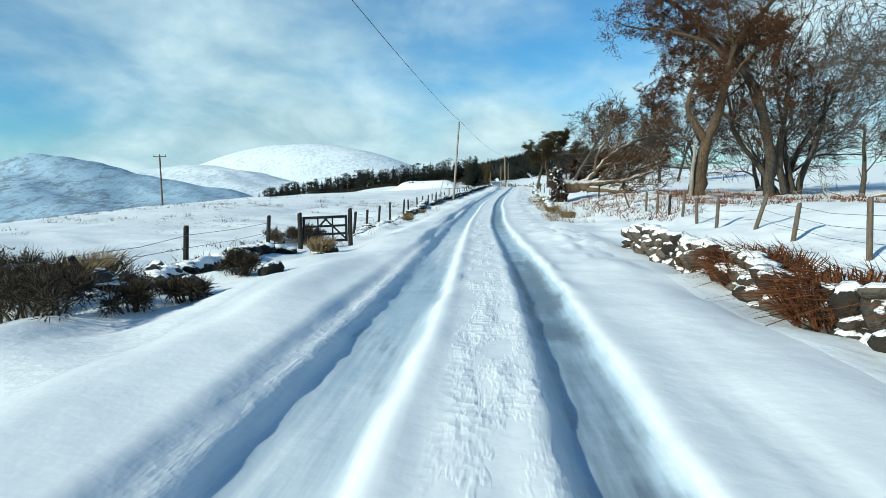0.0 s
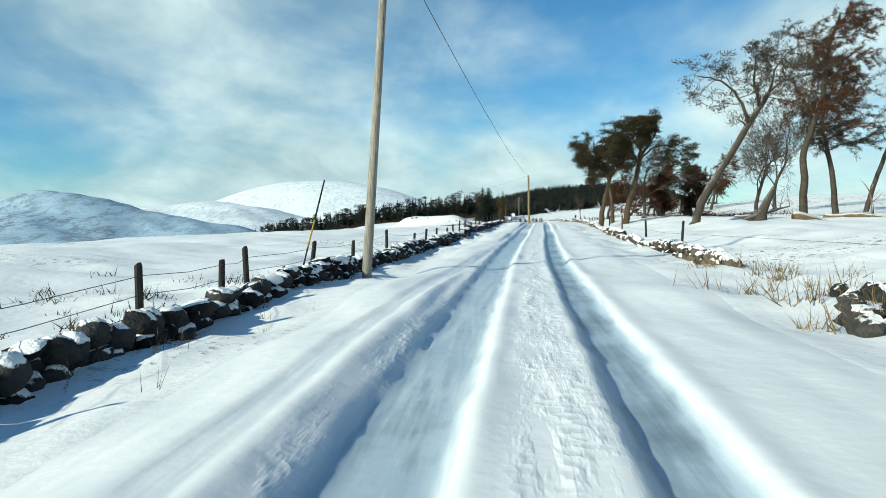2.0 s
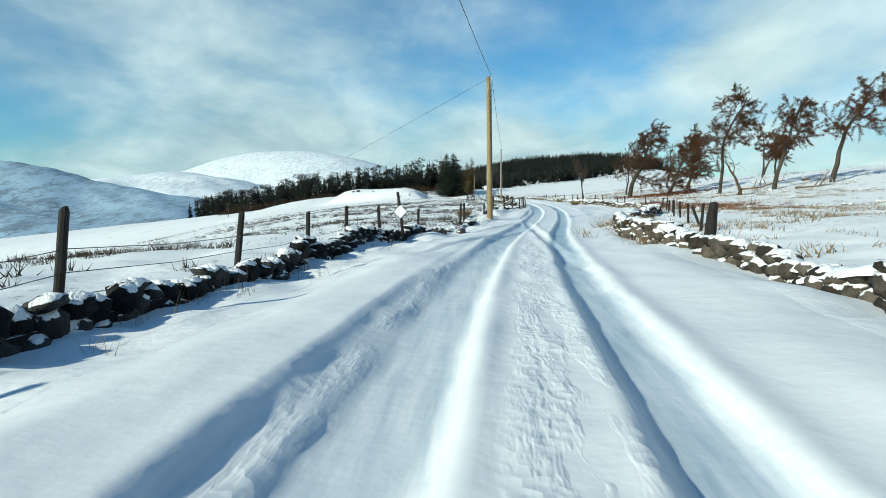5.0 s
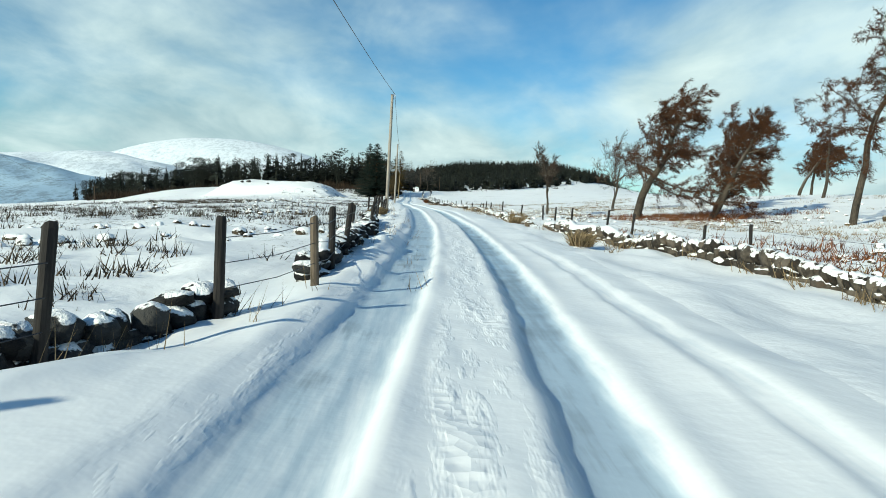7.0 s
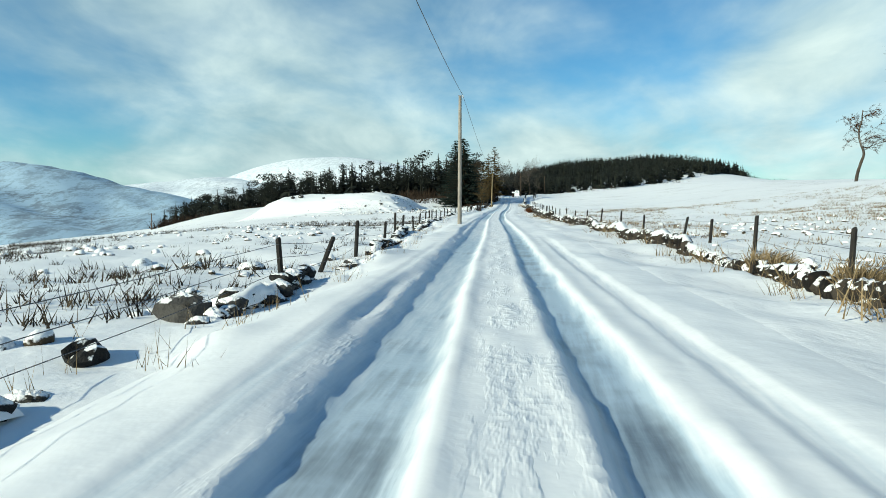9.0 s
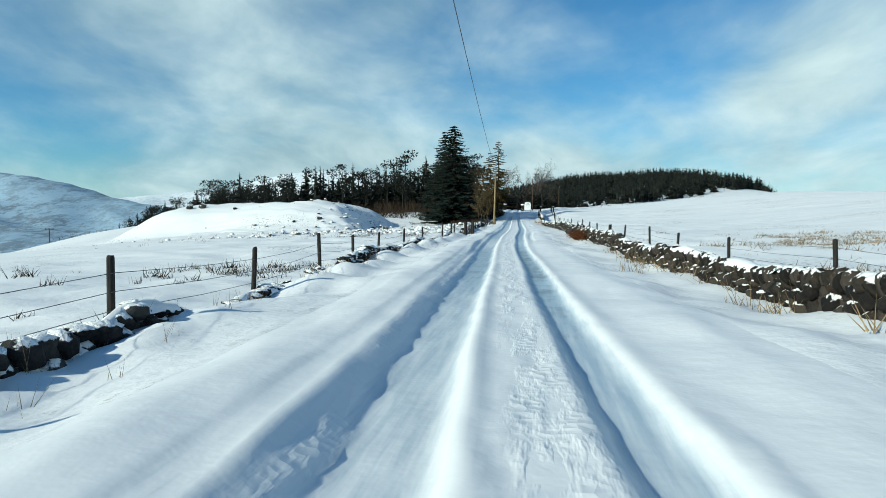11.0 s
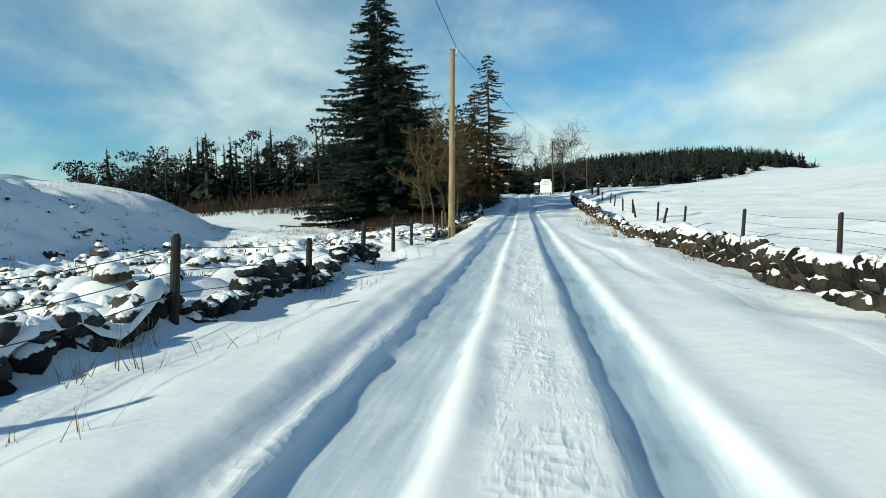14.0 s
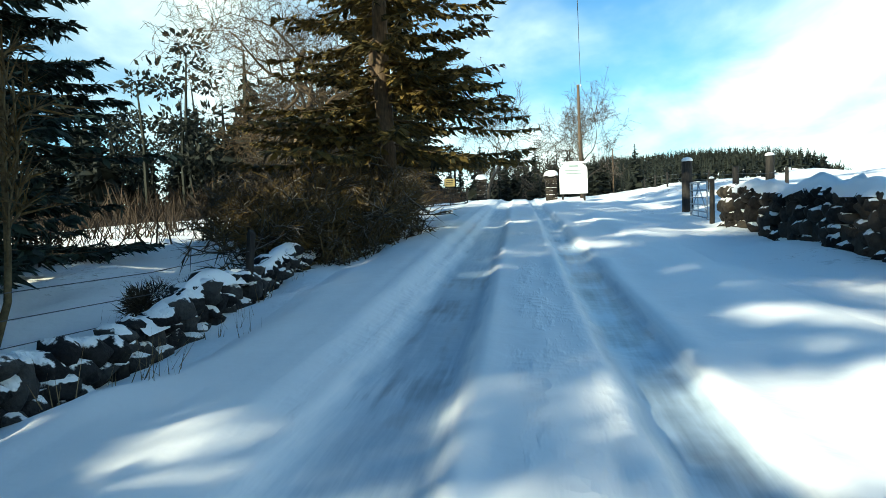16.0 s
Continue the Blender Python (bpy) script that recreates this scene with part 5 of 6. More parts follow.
wire_fence(posts_along(RIGHT_FENCE, (269.8, 275.0, 281.8, 287.4, 293.2, 298.2, 300.6, 303.3, 308.6, 313.8, 318.7, 324), special={287.4: {"kind": "stout"}, 300.6: {"la": 20, "k": 0.8}}), "wire fence on square dark posts behind the stone wall")
wire_fence(posts_along(RIGHT_FENCE, (330.3, 334.2, 335.6, 341.6, 343.9, 348.7, 354, 357.3, 363.8), kind="square", special={334.2: {"la": 16, "k": 0.8}, 341.6: {"la": -24, "k": 1.0}}), "wire fence on leaning square posts above the wall")
wire_fence(posts_along(RIGHT_FENCE, (370.5, 374.9, 379.0, 383.8, 389, 394, 399), kind="square", special={374.9: {"kind": "stout", "k": 1.15}}), "wire fence on square posts behind the field gate")


# --- gates ---
def field_gate(a, b, height, bars, material, label, braces=2, z_off=0.0, rail=0.018):
    """A barred metal gate hung between the points a and b."""
    length = math.hypot(b[0] - a[0], b[1] - a[1])
    base = stand(*a)
    ob = thing("field_gate", (base[0], base[1], base[2] + z_off), label, "gate", turn=math.degrees(math.atan2(b[1] - a[1], b[0] - a[0])))
    tilt = (ground_z(*b) - ground_z(*a)) * 0.6 / length

    def rod(name, p, q, r=rail):
        t = Bunch()
        p, q = np.array(p, float), np.array(q, float)
        p[2] += tilt * p[0]
        q[2] += tilt * q[0]
        t.tube([p, q], [r, r], 7)
        part_mesh(name, t.mesh(name, material, True), ob)
    for k in range(bars):
        z = 0.08 + (height - 0.08) * (k / (bars - 1)) ** 1.15
        rod("rail", (0, 0, z), (length, 0, z), rail * (1.25 if k == bars - 1 else 1))
    for x in (0.02, length - 0.02):
        rod("stile", (x, 0, 0.04), (x, 0, height + 0.02), rail * 1.2)
    for k in range(braces):
        rod("upright", (length * (k + 1) / (braces + 1), 0.01, 0.08), (length * (k + 1) / (braces + 1), 0.01, height), rail * 0.7)
    rod("brace", (0.03, -0.015, 0.1), (length * 0.55, -0.015, height), rail * 0.8)
    rod("brace", (length - 0.03, -0.015, 0.1), (length * 0.45, -0.015, height), rail * 0.8)
    return ob


def stout_post(x, y, r, h, label, material=None, cap=False, lean=(0, 0)):
    base = stand(x, y)
    ob = thing("gate_post", base, label, "post", "gate posts")
    bm = bmesh.new()
    bmesh.ops.create_cone(bm, cap_ends=True, segments=14, radius1=r * 1.05, radius2=r * 0.95, depth=h + 0.4, matrix=Matrix.Translation((0, 0, (h - 0.4) / 2)))
    bmesh.ops.bevel(bm, geom=[e for e in bm.edges if all(v.co.z > h / 2 for v in e.verts)], offset=0.02, segments=2, affect="EDGES")
    for v in bm.verts:
        v.co += Vector((lean[0] * v.co.z + 0.012 * math.sin(v.co.z * 7), lean[1] * v.co.z, 0.02 * v.co.x / r if v.co.z > h / 2 else 0))
    shaft = part("shaft", bm, material or M_POST, ob)
    if cap:
        cb = bmesh.new()
        bmesh.ops.create_icosphere(cb, subdivisions=2, radius=r * 1.12)
        for v in cb.verts:
            v.co = Vector((v.co.x, v.co.y, max(-0.02, v.co.z * 0.65) + h))
        part("snow_cap", cb, M_SNOW, shaft, "rounded cap of snow", True)
    return ob


stout_post(-4.22, 16.2, 0.06, 0.94, "dark weathered gate post by the pasture")
stout_post(-3.1, 17.0, 0.06, 1.0, "dark weathered gate post by the pasture")
field_gate((-4.15, 16.25), (-3.17, 16.94), 0.70, 4, M_POST, "dark wooden pasture gate with open bars", 2, z_off=0.10, rail=0.03)
stout_post(0.7, 290.1, 0.115, 1.05, "stout round wooden gate post, grey and split")
stout_post(0.95, 291.95, 0.045, 0.85, "rusty iron hanging post of the pasture gate", M_RUST)
stout_post(1.0, 292.9, 0.10, 0.98, "stout round wooden gate post beside boulders")
field_gate((0.78, 290.25), (0.93, 291.9), 0.68, 6, M_RUST, "rusty barred pasture gate, closed", 2, rail=0.013)
stout_post(-0.15, 290.3, 0.05, 0.85, "dark weathered fence post next to the gate")
# gate at the wall's end and the one beside the pillar
stout_post(6.9, 368.2, 0.06, 1.1, "square dark post of the field gate with snow on top", cap=True)
stout_post(7.3, 372.4, 0.16, 1.55, "thick dark gate post topped with snow", cap=True)
field_gate((6.9, 368.6), (7.2, 371.6), 1.0, 6, M_GALV, "galvanised steel field gate standing in snow", 1)
stout_post(9.9, 373.0, 0.13, 1.2, "broad rounded post topped with snow", cap=True)
field_gate((-3.9, 389.0), (-1.3, 389.6), 1.0, 5, M_POST, "dark timber gate leading into the wood", 2, rail=0.03)
stout_post(-4.0, 389.0, 0.09, 1.2, "dark timber gate post by the wood")

notice = thing("notice_board", stand(-2.3, 389.2), "small yellow notice fixed above the timber gate", "sign")
panel = part("panel", box_bm(0.62, 0.03, 0.46, (0, 0, 1.15), 0.006), M_YELLOW, notice)
for dz in (1.28, 1.38, 1.48):
    part("text_bar", box_bm(0.44, 0.006, 0.035, (0, -0.0185, dz)), M_CABLE, panel, "unreadable dark line of text")
part("support", box_bm(0.06, 0.04, 1.2, (0, 0.035, 0), 0.005), M_POST, notice)


# --- board and pillars at the lane's end ---
def rounded_snow(bm, sx, sy, sz, at):
    made = bmesh.ops.create_icosphere(bm, subdivisions=3, radius=1.0)["verts"]
    for v in made:
        p = v.co
        q = Vector((math.copysign(abs(p.x) ** 0.6, p.x), math.copysign(abs(p.y) ** 0.6, p.y), max(p.z, -0.15)))
        v.co = Vector((q.x * sx + at[0], q.y * sy + at[1], q.z * sz + at[2]))


def stone_pillar(x, y, w, h, label):
    ob = thing("gate_pillar", stand(x, y), label, "pillar", "gate pillars")
    part("core", box_bm(w * 0.9, w * 0.9, h + 0.3, (0, 0, -0.3)), M_STONE_R, ob)
    rng = random.Random(int(x * 10))
    z = 0.0
    while z < h - 0.05:
        c = rng.uniform(0.14, 0.2)
        c = min(c, h - z)
        split = rng.uniform(-0.15, 0.15) * w
        for a, b in ((-w / 2, split), (split, w / 2)):
            bm = box_bm(b - a - 0.012, w * rng.uniform(0.98, 1.04), c - 0.012, ((a + b) / 2, 0, z), 0.02)
            part("stone", bm, M_STONE_R, ob)
        z += c
    coping = part("coping", box_bm(w * 1.2, w * 1.2, 0.1, (0, 0, h), 0.015), M_STONE_R, ob)
    bm = bmesh.new()
    rounded_snow(bm, w * 0.62, w * 0.62, 0.30, (0, 0, h + 0.10))
    part("snow_cap", bm, M_SNOW, coping, "thick dome of snow", True)


stone_pillar(-0.55, 391.0, 0.62, 1.15, "square stone gate pillar under a dome of snow")
stone_pillar(3.55, 386.5, 0.62, 1.2, "square stone gate pillar under snow beside the board")

board = thing("sign_board", stand(4.65, 385.3), "large white arched sign board on two posts, lettering unreadable", "sign", turn=4)
bm = bmesh.new()
W, H0, H1 = 1.42, 0.35, 1.62
outline = [(-W / 2, H0), (W / 2, H0), (W / 2, H1)] + [(W / 2 * math.cos(a) * 0.98, H1 + 0.34 * math.sin(a)) for a in np.linspace(0.05, math.pi - 0.05, 15)] + [(-W / 2, H1)]
front = [bm.verts.new((x, -0.03, z)) for x, z in outline]
rear = [bm.verts.new((x, 0.03, z)) for x, z in outline]
bm.faces.new(front)
bm.faces.new(list(reversed(rear)))
for i in range(len(outline)):
    j = (i + 1) % len(outline)
    bm.faces.new((front[j], front[i], rear[i], rear[j]))
panel = part("panel", bm, M_WHITE, board)
for x in (-0.55, 0.55):
    part("leg", box_bm(0.10, 0.08, 1.7, (x, 0.075, -0.3), 0.008), M_POST, board)
bm = bmesh.new()
rounded_snow(bm, 0.66, 0.055, 0.09, (0, 0, H1 + 0.30))
part("snow_cap", bm, M_SNOW, panel, "thin rim of snow", True)
for w, z in ((0.5, 1.72), (0.95, 1.52), (0.8, 1.36)):
    part("text_bar", box_bm(w, 0.006, 0.055 if z < 1.7 else 0.09, (0.02, -0.0345, z)), M_INK, panel, "faded unreadable line of text")

# --- roadside marker, cane, snag and fallen tree ---
marker = thing("diamond_marker", stand(0.85, 128.4), "blank white diamond road marker on a dark post", "sign")
b = Bunch()
b.tube([np.array([0.08, 0, -0.3]), np.array([0.0, 0, 0.7]), np.array([-0.10, 0, 1.55])], [0.05, 0.048, 0.045], 9)
part_mesh("post", b.mesh("post", M_POST, True), marker)
dm = box_bm(0.30, 0.012, 0.30, (0, 0, -0.15), 0.004)
bmesh.ops.transform(dm, matrix=pose(-0.02, -0.062, 0.93, 0, 45, 0) , verts=dm.verts)
rim = box_bm(0.325, 0.008, 0.325, (0, 0, -0.1625), 0.003)
bmesh.ops.transform(rim, matrix=pose(-0.02, -0.054, 0.93, 0, 45, 0), verts=rim.verts)
plate = part("plate", dm, M_WHITE, marker, "white diamond plate")
part("rim", rim, M_CABLE, plate, "thin black rim")

cane = thing("snow_cane", stand(-4.2, 58.4), "thin leaning marker cane with an orange middle", "marker")
for name, a, c, mat in (("lower_cane", -0.2, 0.75, M_POST), ("band", 0.75, 1.35, M_CANE), ("upper_cane", 1.35, 2.2, M_POST)):
    b = Bunch()
    b.tube([np.array([0.28 * h, 0, h]) for h in (a, (a + c) / 2, c)], [0.02, 0.019, 0.017], 7)
    part_mesh(name, b.mesh(name, mat, True), cane)

snag = thing("tree_snag", stand(14.0, 81.0), "broken dead tree stump with splintered pale top", "stump")
b = Bunch()
b.tube([np.array([0.0, 0, -0.3]), np.array([0.15, 0, 0.5]), np.array([0.45, 0.1, 1.1]), np.array([0.7, 0.1, 1.6]), np.array([0.75, 0.1, 1.9])], [0.42, 0.26, 0.20, 0.14, 0.04], 10)
b.tube([np.array([0.1, 0, 0.4]), np.array([-0.6, 0.2, 0.1]), np.array([-1.3, 0.2, -0.2])], [0.25, 0.16, 0.08], 6)
part_mesh("trunk", b.mesh("trunk", M_BARK, True), snag)


def dead_log(x, y, length, r, turn, seed, label):
    rng = np.random.default_rng(seed)
    ob = thing("fallen_log", stand(x, y), label, "log", "fallen logs", turn=turn)
    b, tips = Bunch(), []
    o = {**HABIT, "kids": (7, 4, 3), "bare": (0.3, 0.2, 0.2), "angle": (40, 90), "ratio": (0.2, 0.4), "kink": 0.10, "up": 0.5}
    grow(rng, b, tips, np.array([0, 0, r * 0.8]), np.array([1, 0, 0.06]), length, r, 0, 2, o)
    part_mesh("trunk", b.mesh("trunk", M_BARK_FALLEN, True), ob)


dead_log(16.0, 81.5, 6.0, 0.26, 10, 301, "fallen dead trunk with snow on top")
dead_log(19.0, 84.5, 7.0, 0.2, -15, 302, "fallen dead trunk with snow on top")
dead_log(14.5, 86.0, 3.5, 0.16, 25, 303, "short fallen branch in the snow")
dead_log(38.5, 182.0, 6.0, 0.22, 5, 304, "fallen dead larch trunk on the slope")
dead_log(36.0, 192.0, 5.5, 0.2, -20, 305, "fallen dead larch trunk on the slope")
dead_log(44.0, 192.0, 5.0, 0.26, 10, 306, "fallen dead larch trunk on the slope")
dead_log(19.5, 167.0, 5.0, 0.12, 55, 307, "bare branch lying on the snow by the fence")
dead_log(22.0, 33.5, 6.0, 0.22, 165, 308, "fallen trunk lying in the snowy pasture")

fallen = thing("fallen_tree", stand(5.4, 48.6), "uprooted beech with a tall plate of roots and snow", "tree")
rng = np.random.default_rng(400)
bm = bmesh.new()
bmesh.ops.create_icosphere(bm, subdivisions=5, radius=1.0)
for v in bm.verts:        # the upturned plate of roots and soil
    p = np.array(v.co)
    n = noise.fractal(Vector(p * 1.7), 1.0, 2.0, 3)
    k = noise.fractal(Vector(p * 5.5), 0.7, 2.1, 5)
    v.co = Vector((0.5 * p[0] * (1 + 0.6 * n) + 0.35 - 0.30 * p[2] + 0.16 * k, 0.9 * p[1] * (1 + 0.4 * n) * (1.05 - 0.45 * p[2]) + 0.12 * k, 1.45 * p[2] * (1 + 0.2 * n) + 1.1 + 0.10 * k))
part("root_plate", bm, M_SOIL, fallen, "dark soil-packed root plate with clinging snow", True)
b = Bunch()
for k in range(90):
    a, r0 = rng.uniform(0, 6.28), rng.uniform(0.3, 0.9)
    p = np.array([0.1, 0.9 * r0 * math.cos(a), 1.2 + 1.4 * r0 * math.sin(a)])
    d = unit(np.array([rng.uniform(-0.9, -0.1), math.cos(a) * 1.2, math.sin(a) * 1.3]))
    ln = rng.uniform(0.3, 0.8)
    b.tube([p, p + d * ln * 0.5 + rng.normal(0, 0.06, 3), p + d * ln + rng.normal(0, 0.12, 3) + np.array([0, 0, -0.1])], [rng.uniform(0.03, 0.07), 0.03, 0.012], 5)
part_mesh("root_mat", b.mesh("root_mat", M_SOIL, True), fallen, None, "broken brown roots")
b, tips = Bunch(), []
o = {**HABIT, "kids": (7, 6, 5, 4), "bare": (0.2, 0.2, 0.2, 0.2), "angle": (25, 65), "ratio": (0.42, 0.66), "up": 0.22, "wind": (0.5, -0.1, 0.15), "sway": 0.6, "kink": 0.13, "cone": 0.4, "slim": 0.9}
for course, r0, r1, begin, count in (([(0.3, 0.0, 1.1), (1.2, -0.05, 1.15), (2.2, -0.1, 1.2), (3.0, -0.1, 1.35), (4.4, -0.2, 1.7), (6.0, -0.4, 2.2), (7.6, -0.5, 2.9)], 0.66, 0.16, 0.45, 8),
                                     ([(2.0, -0.1, 1.35), (2.8, 0.1, 1.9), (3.5, 0.2, 2.8), (4.4, 0.3, 3.6), (5.6, 0.4, 4.3), (7.0, 0.5, 4.8)], 0.26, 0.09, 0.35, 8), ([(3.0, 0.15, 2.2), (3.2, 0.4, 3.4), (3.9, 0.6, 4.6), (4.3, 0.7, 5.8)], 0.15, 0.05, 0.3, 7),
                                     ([(2.4, -0.2, 1.0), (3.4, -0.5, 0.9), (4.6, -0.9, 0.75), (6.0, -1.3, 0.5)], 0.30, 0.12, 0.4, 5), ([(2.8, -0.2, 1.3), (4.0, -0.5, 1.5), (5.4, -0.9, 1.6), (7.0, -1.3, 2.2)], 0.22, 0.08, 0.4, 7)):
    pts = smooth_line(course, 5)
    m = len(pts)
    pts = [p + rng.normal(0, 0.03, 3) for p in pts]
    rad = [(r0 + (r1 - r0) * (i / (m - 1)) ** 0.6) * rng.uniform(0.92, 1.08) for i in range(m)]
    b.tube(pts, rad, 12 if r0 > 0.4 else 8)
    for k in range(count):
        i = min(m - 2, int((begin + (1 - begin) * (k + rng.uniform(0.1, 1)) / count) * (m - 1)))
        way = unit(pts[i + 1] - pts[i])
        out = unit(way * rng.uniform(0.3, 0.9) + np.array([rng.normal(0, 0.25), rng.normal(0, 0.6), rng.uniform(-0.1, 0.9)]))
        grow(rng, b, tips, pts[i], out, rng.uniform(1.2, 2.8), max(0.02, rad[i] * rng.uniform(0.3, 0.5)), 1, 3, o)
part_mesh("trunk", b.mesh("trunk", M_BARK_FALLEN, True), fallen, None, "patchy brown trunk and limbs with lying snow")
fine = Bunch()
for pts, way in tips:
    for _ in range(7):
        p = pts[rng.integers(0, len(pts))]
        d = unit(way + rng.normal(0, 0.5, 3))
        ln = rng.uniform(0.2, 0.5)
        fine.blade(p, d * ln, 0.016, unit(cross(d, rng.normal(0, 1, 3))))
part_mesh("crown", fine.mesh("crown", M_LARCH), fallen)


# --- grass, heather and boulders ---
def tuft_bed(name, spots, label, material, seed, blades=12, height=(0.18, 0.4), width=0.006, splay=0.45, spread_=0.08, bend=(0.25, 0, 0)):
    rng = np.random.default_rng(seed)
    b = Bunch()
    zs = surface(np.array([s[0] for s in spots]), np.array([s[1] for s in spots]))[0]
    for (x, y, *k), z in zip(spots, zs):
        k = k[0] if k else 1.0
        for _ in range(blades):
            d = unit(np.array([rng.normal(0, splay), rng.normal(0, splay), 1.0]) + np.array(bend) * rng.uniform(0, 1)) * rng.uniform(*height) * k
            p = np.array([x, y, z - 0.03]) + rng.normal(0, spread_ * k, 3) * (1, 1, 0)
            b.blade(p, d, width * (0.8 + 0.6 * k), unit(cross(d, rng.normal(0, 1, 3))))
    return tagged(new(name, b.mesh(name, material)), label, "grass", kind="stuff")


_g = np.random.default_rng(600)


def patchy(count, x_of, y0, y1, cell, level, seed):
    out = []
    while len(out) < count:
        y = _g.uniform(y0, y1)
        x = x_of(y)
        if grain(np.array(x / cell), np.array(y / cell), seed) > level or _g.uniform() < 0.08:
            out.append((x, y, _g.uniform(0.6, 1.5)))
    return out


tuft_bed("moor_grass_left", patchy(6000, lambda y: along(LEFT_FENCE, y) - abs(_g.normal(0, 28)) - 0.3, 112, 262, 9.0, 0.05, 61), "dark heather and rush tufts poking through the snow", M_HEATHER, 601, 18, (0.09, 0.30), 0.008, 0.5, 0.12)
tuft_bed("moor_grass_near", patchy(420, lambda y: along(LEFT_FENCE, y) - abs(_g.normal(0, 14)) - 0.3, -4, 62, 6.0, 0.15, 62), "dark heather and rush tufts poking through the snow", M_HEATHER, 602, 14, (0.08, 0.26), 0.008, 0.7, 0.14)
tuft_bed("verge_grass_left", [(along(LEFT_WALL, y) + _g.normal(0.1, 0.55), y, _g.uniform(0.5, 1.3)) for y in _g.uniform(0, 380, 1500)], "dry grass stalks beside the tumbled wall", M_GRASS, 603, 6, (0.12, 0.42), 0.003, 0.3, 0.07)
tuft_bed("pasture_grass_right", patchy(4600, lambda y: along(RIGHT_WALL, y) + 0.6 + abs(_g.normal(0, 20)), 120, 285, 7.0, 0.1, 63), "straw-coloured grass tufts through the snow", M_GRASS, 604, 14, (0.10, 0.28), 0.010, 0.7, 0.22)
tuft_bed("wall_grass_right", [(along(RIGHT_WALL, y) + _g.normal(-0.1, 0.5), y, _g.uniform(0.6, 1.4)) for y in np.concatenate([_g.uniform(26, 60, 140), _g.uniform(122, 270, 330), _g.uniform(318, 345, 60)])], "straw-coloured grass hanging over the wall", M_GRASS, 605, 16, (0.2, 0.5), 0.006, 0.45, 0.12, (-0.3, 0, -0.2))
tuft_bed("rough_grass", patchy(900, lambda y: along(LEFT_FENCE, y) - abs(_g.normal(0, 12)) - 1.0, 286, 345, 5.0, 0.0, 64), "dark grass and rush tufts on the rough ground", M_HEATHER, 606, 16, (0.08, 0.32), 0.006, 0.6, 0.14)
tuft_bed("bank_grass", [(_g.uniform(6, 16), _g.uniform(22, 47), _g.uniform(0.6, 1.3)) for _ in range(520)], "dead russet bracken and grass on the bank", M_BRACKEN, 607, 12, (0.15, 0.42), 0.010, 0.6, 0.15)
tuft_bed("larch_litter", [(_g.normal(30, 4.0), _g.normal(206, 3.5), _g.uniform(0.8, 1.5)) for _ in range(420)] + [(_g.normal(20.5, 2.5), _g.normal(163, 8), _g.uniform(0.8, 1.5)) for _ in range(260)], "russet dead grass below the larches", M_BRACKEN, 608, 14, (0.2, 0.5), 0.012, 0.6, 0.2)


def mound_bed(name, spots, label, seed, size=(0.16, 0.42)):
    """Low humps of dead grass under caps of snow."""
    rng = np.random.default_rng(seed)
    verts, faces = [], []
    zs = surface(np.array([p[0] for p in spots]), np.array([p[1] for p in spots]))[0]
    for (x, y, *_), z in zip(spots, zs):
        r, n0, sides = rng.uniform(*size) * rng.uniform(0.6, 1.0), len(verts), 6
        h, turn, long = r * rng.uniform(0.55, 1.1), rng.uniform(0, 6.28), rng.uniform(0.8, 1.5)
        for up, out in ((-0.15, 1.05), (0.35, 1.0), (0.8, 0.72), (1.0, 0.3)):
            for k in range(sides):
                a = 6.2832 * k / sides
                q = r * out * rng.uniform(0.82, 1.15)
                px, py = q * math.cos(a) * long, q * math.sin(a)
                verts.append((x + px * math.cos(turn) - py * math.sin(turn), y + px * math.sin(turn) + py * math.cos(turn), z + h * up * rng.uniform(0.85, 1.1)))
        for ring in range(3):
            for k in range(sides):
                a, b = n0 + ring * sides + k, n0 + ring * sides + (k + 1) % sides
                faces.append((a, b, b + sides, a + sides))
        faces.append(tuple(n0 + 3 * sides + k for k in range(sides)))
    return tagged(new(name, as_mesh(name, verts, faces, M_TUSSOCK, True)), label, "grass", kind="stuff")


mound_bed("tussock_mounds", patchy(2100, lambda y: along(LEFT_FENCE, y) - (1.3 if y < 320 else 0.2) - abs(_g.normal(0, 9)), 294, 336, 2.2, -0.3, 71), "snow-capped grass tussocks on the rough ground", 611, (0.10, 0.30))
mound_bed("moor_mounds", patchy(480, lambda y: along(LEFT_FENCE, y) - 0.4 - abs(_g.normal(0, 12)), 165, 240, 5.0, 0.1, 72), "snow-capped heather tussocks in the pasture", 612, (0.08, 0.22))
mound_bed("pasture_mounds", patchy(600, lambda y: along(RIGHT_WALL, y) + 1.2 + abs(_g.normal(0, 14)), 150, 240, 5.0, 0.1, 73), "snow-capped grass tussocks on the slope", 613, (0.08, 0.22))


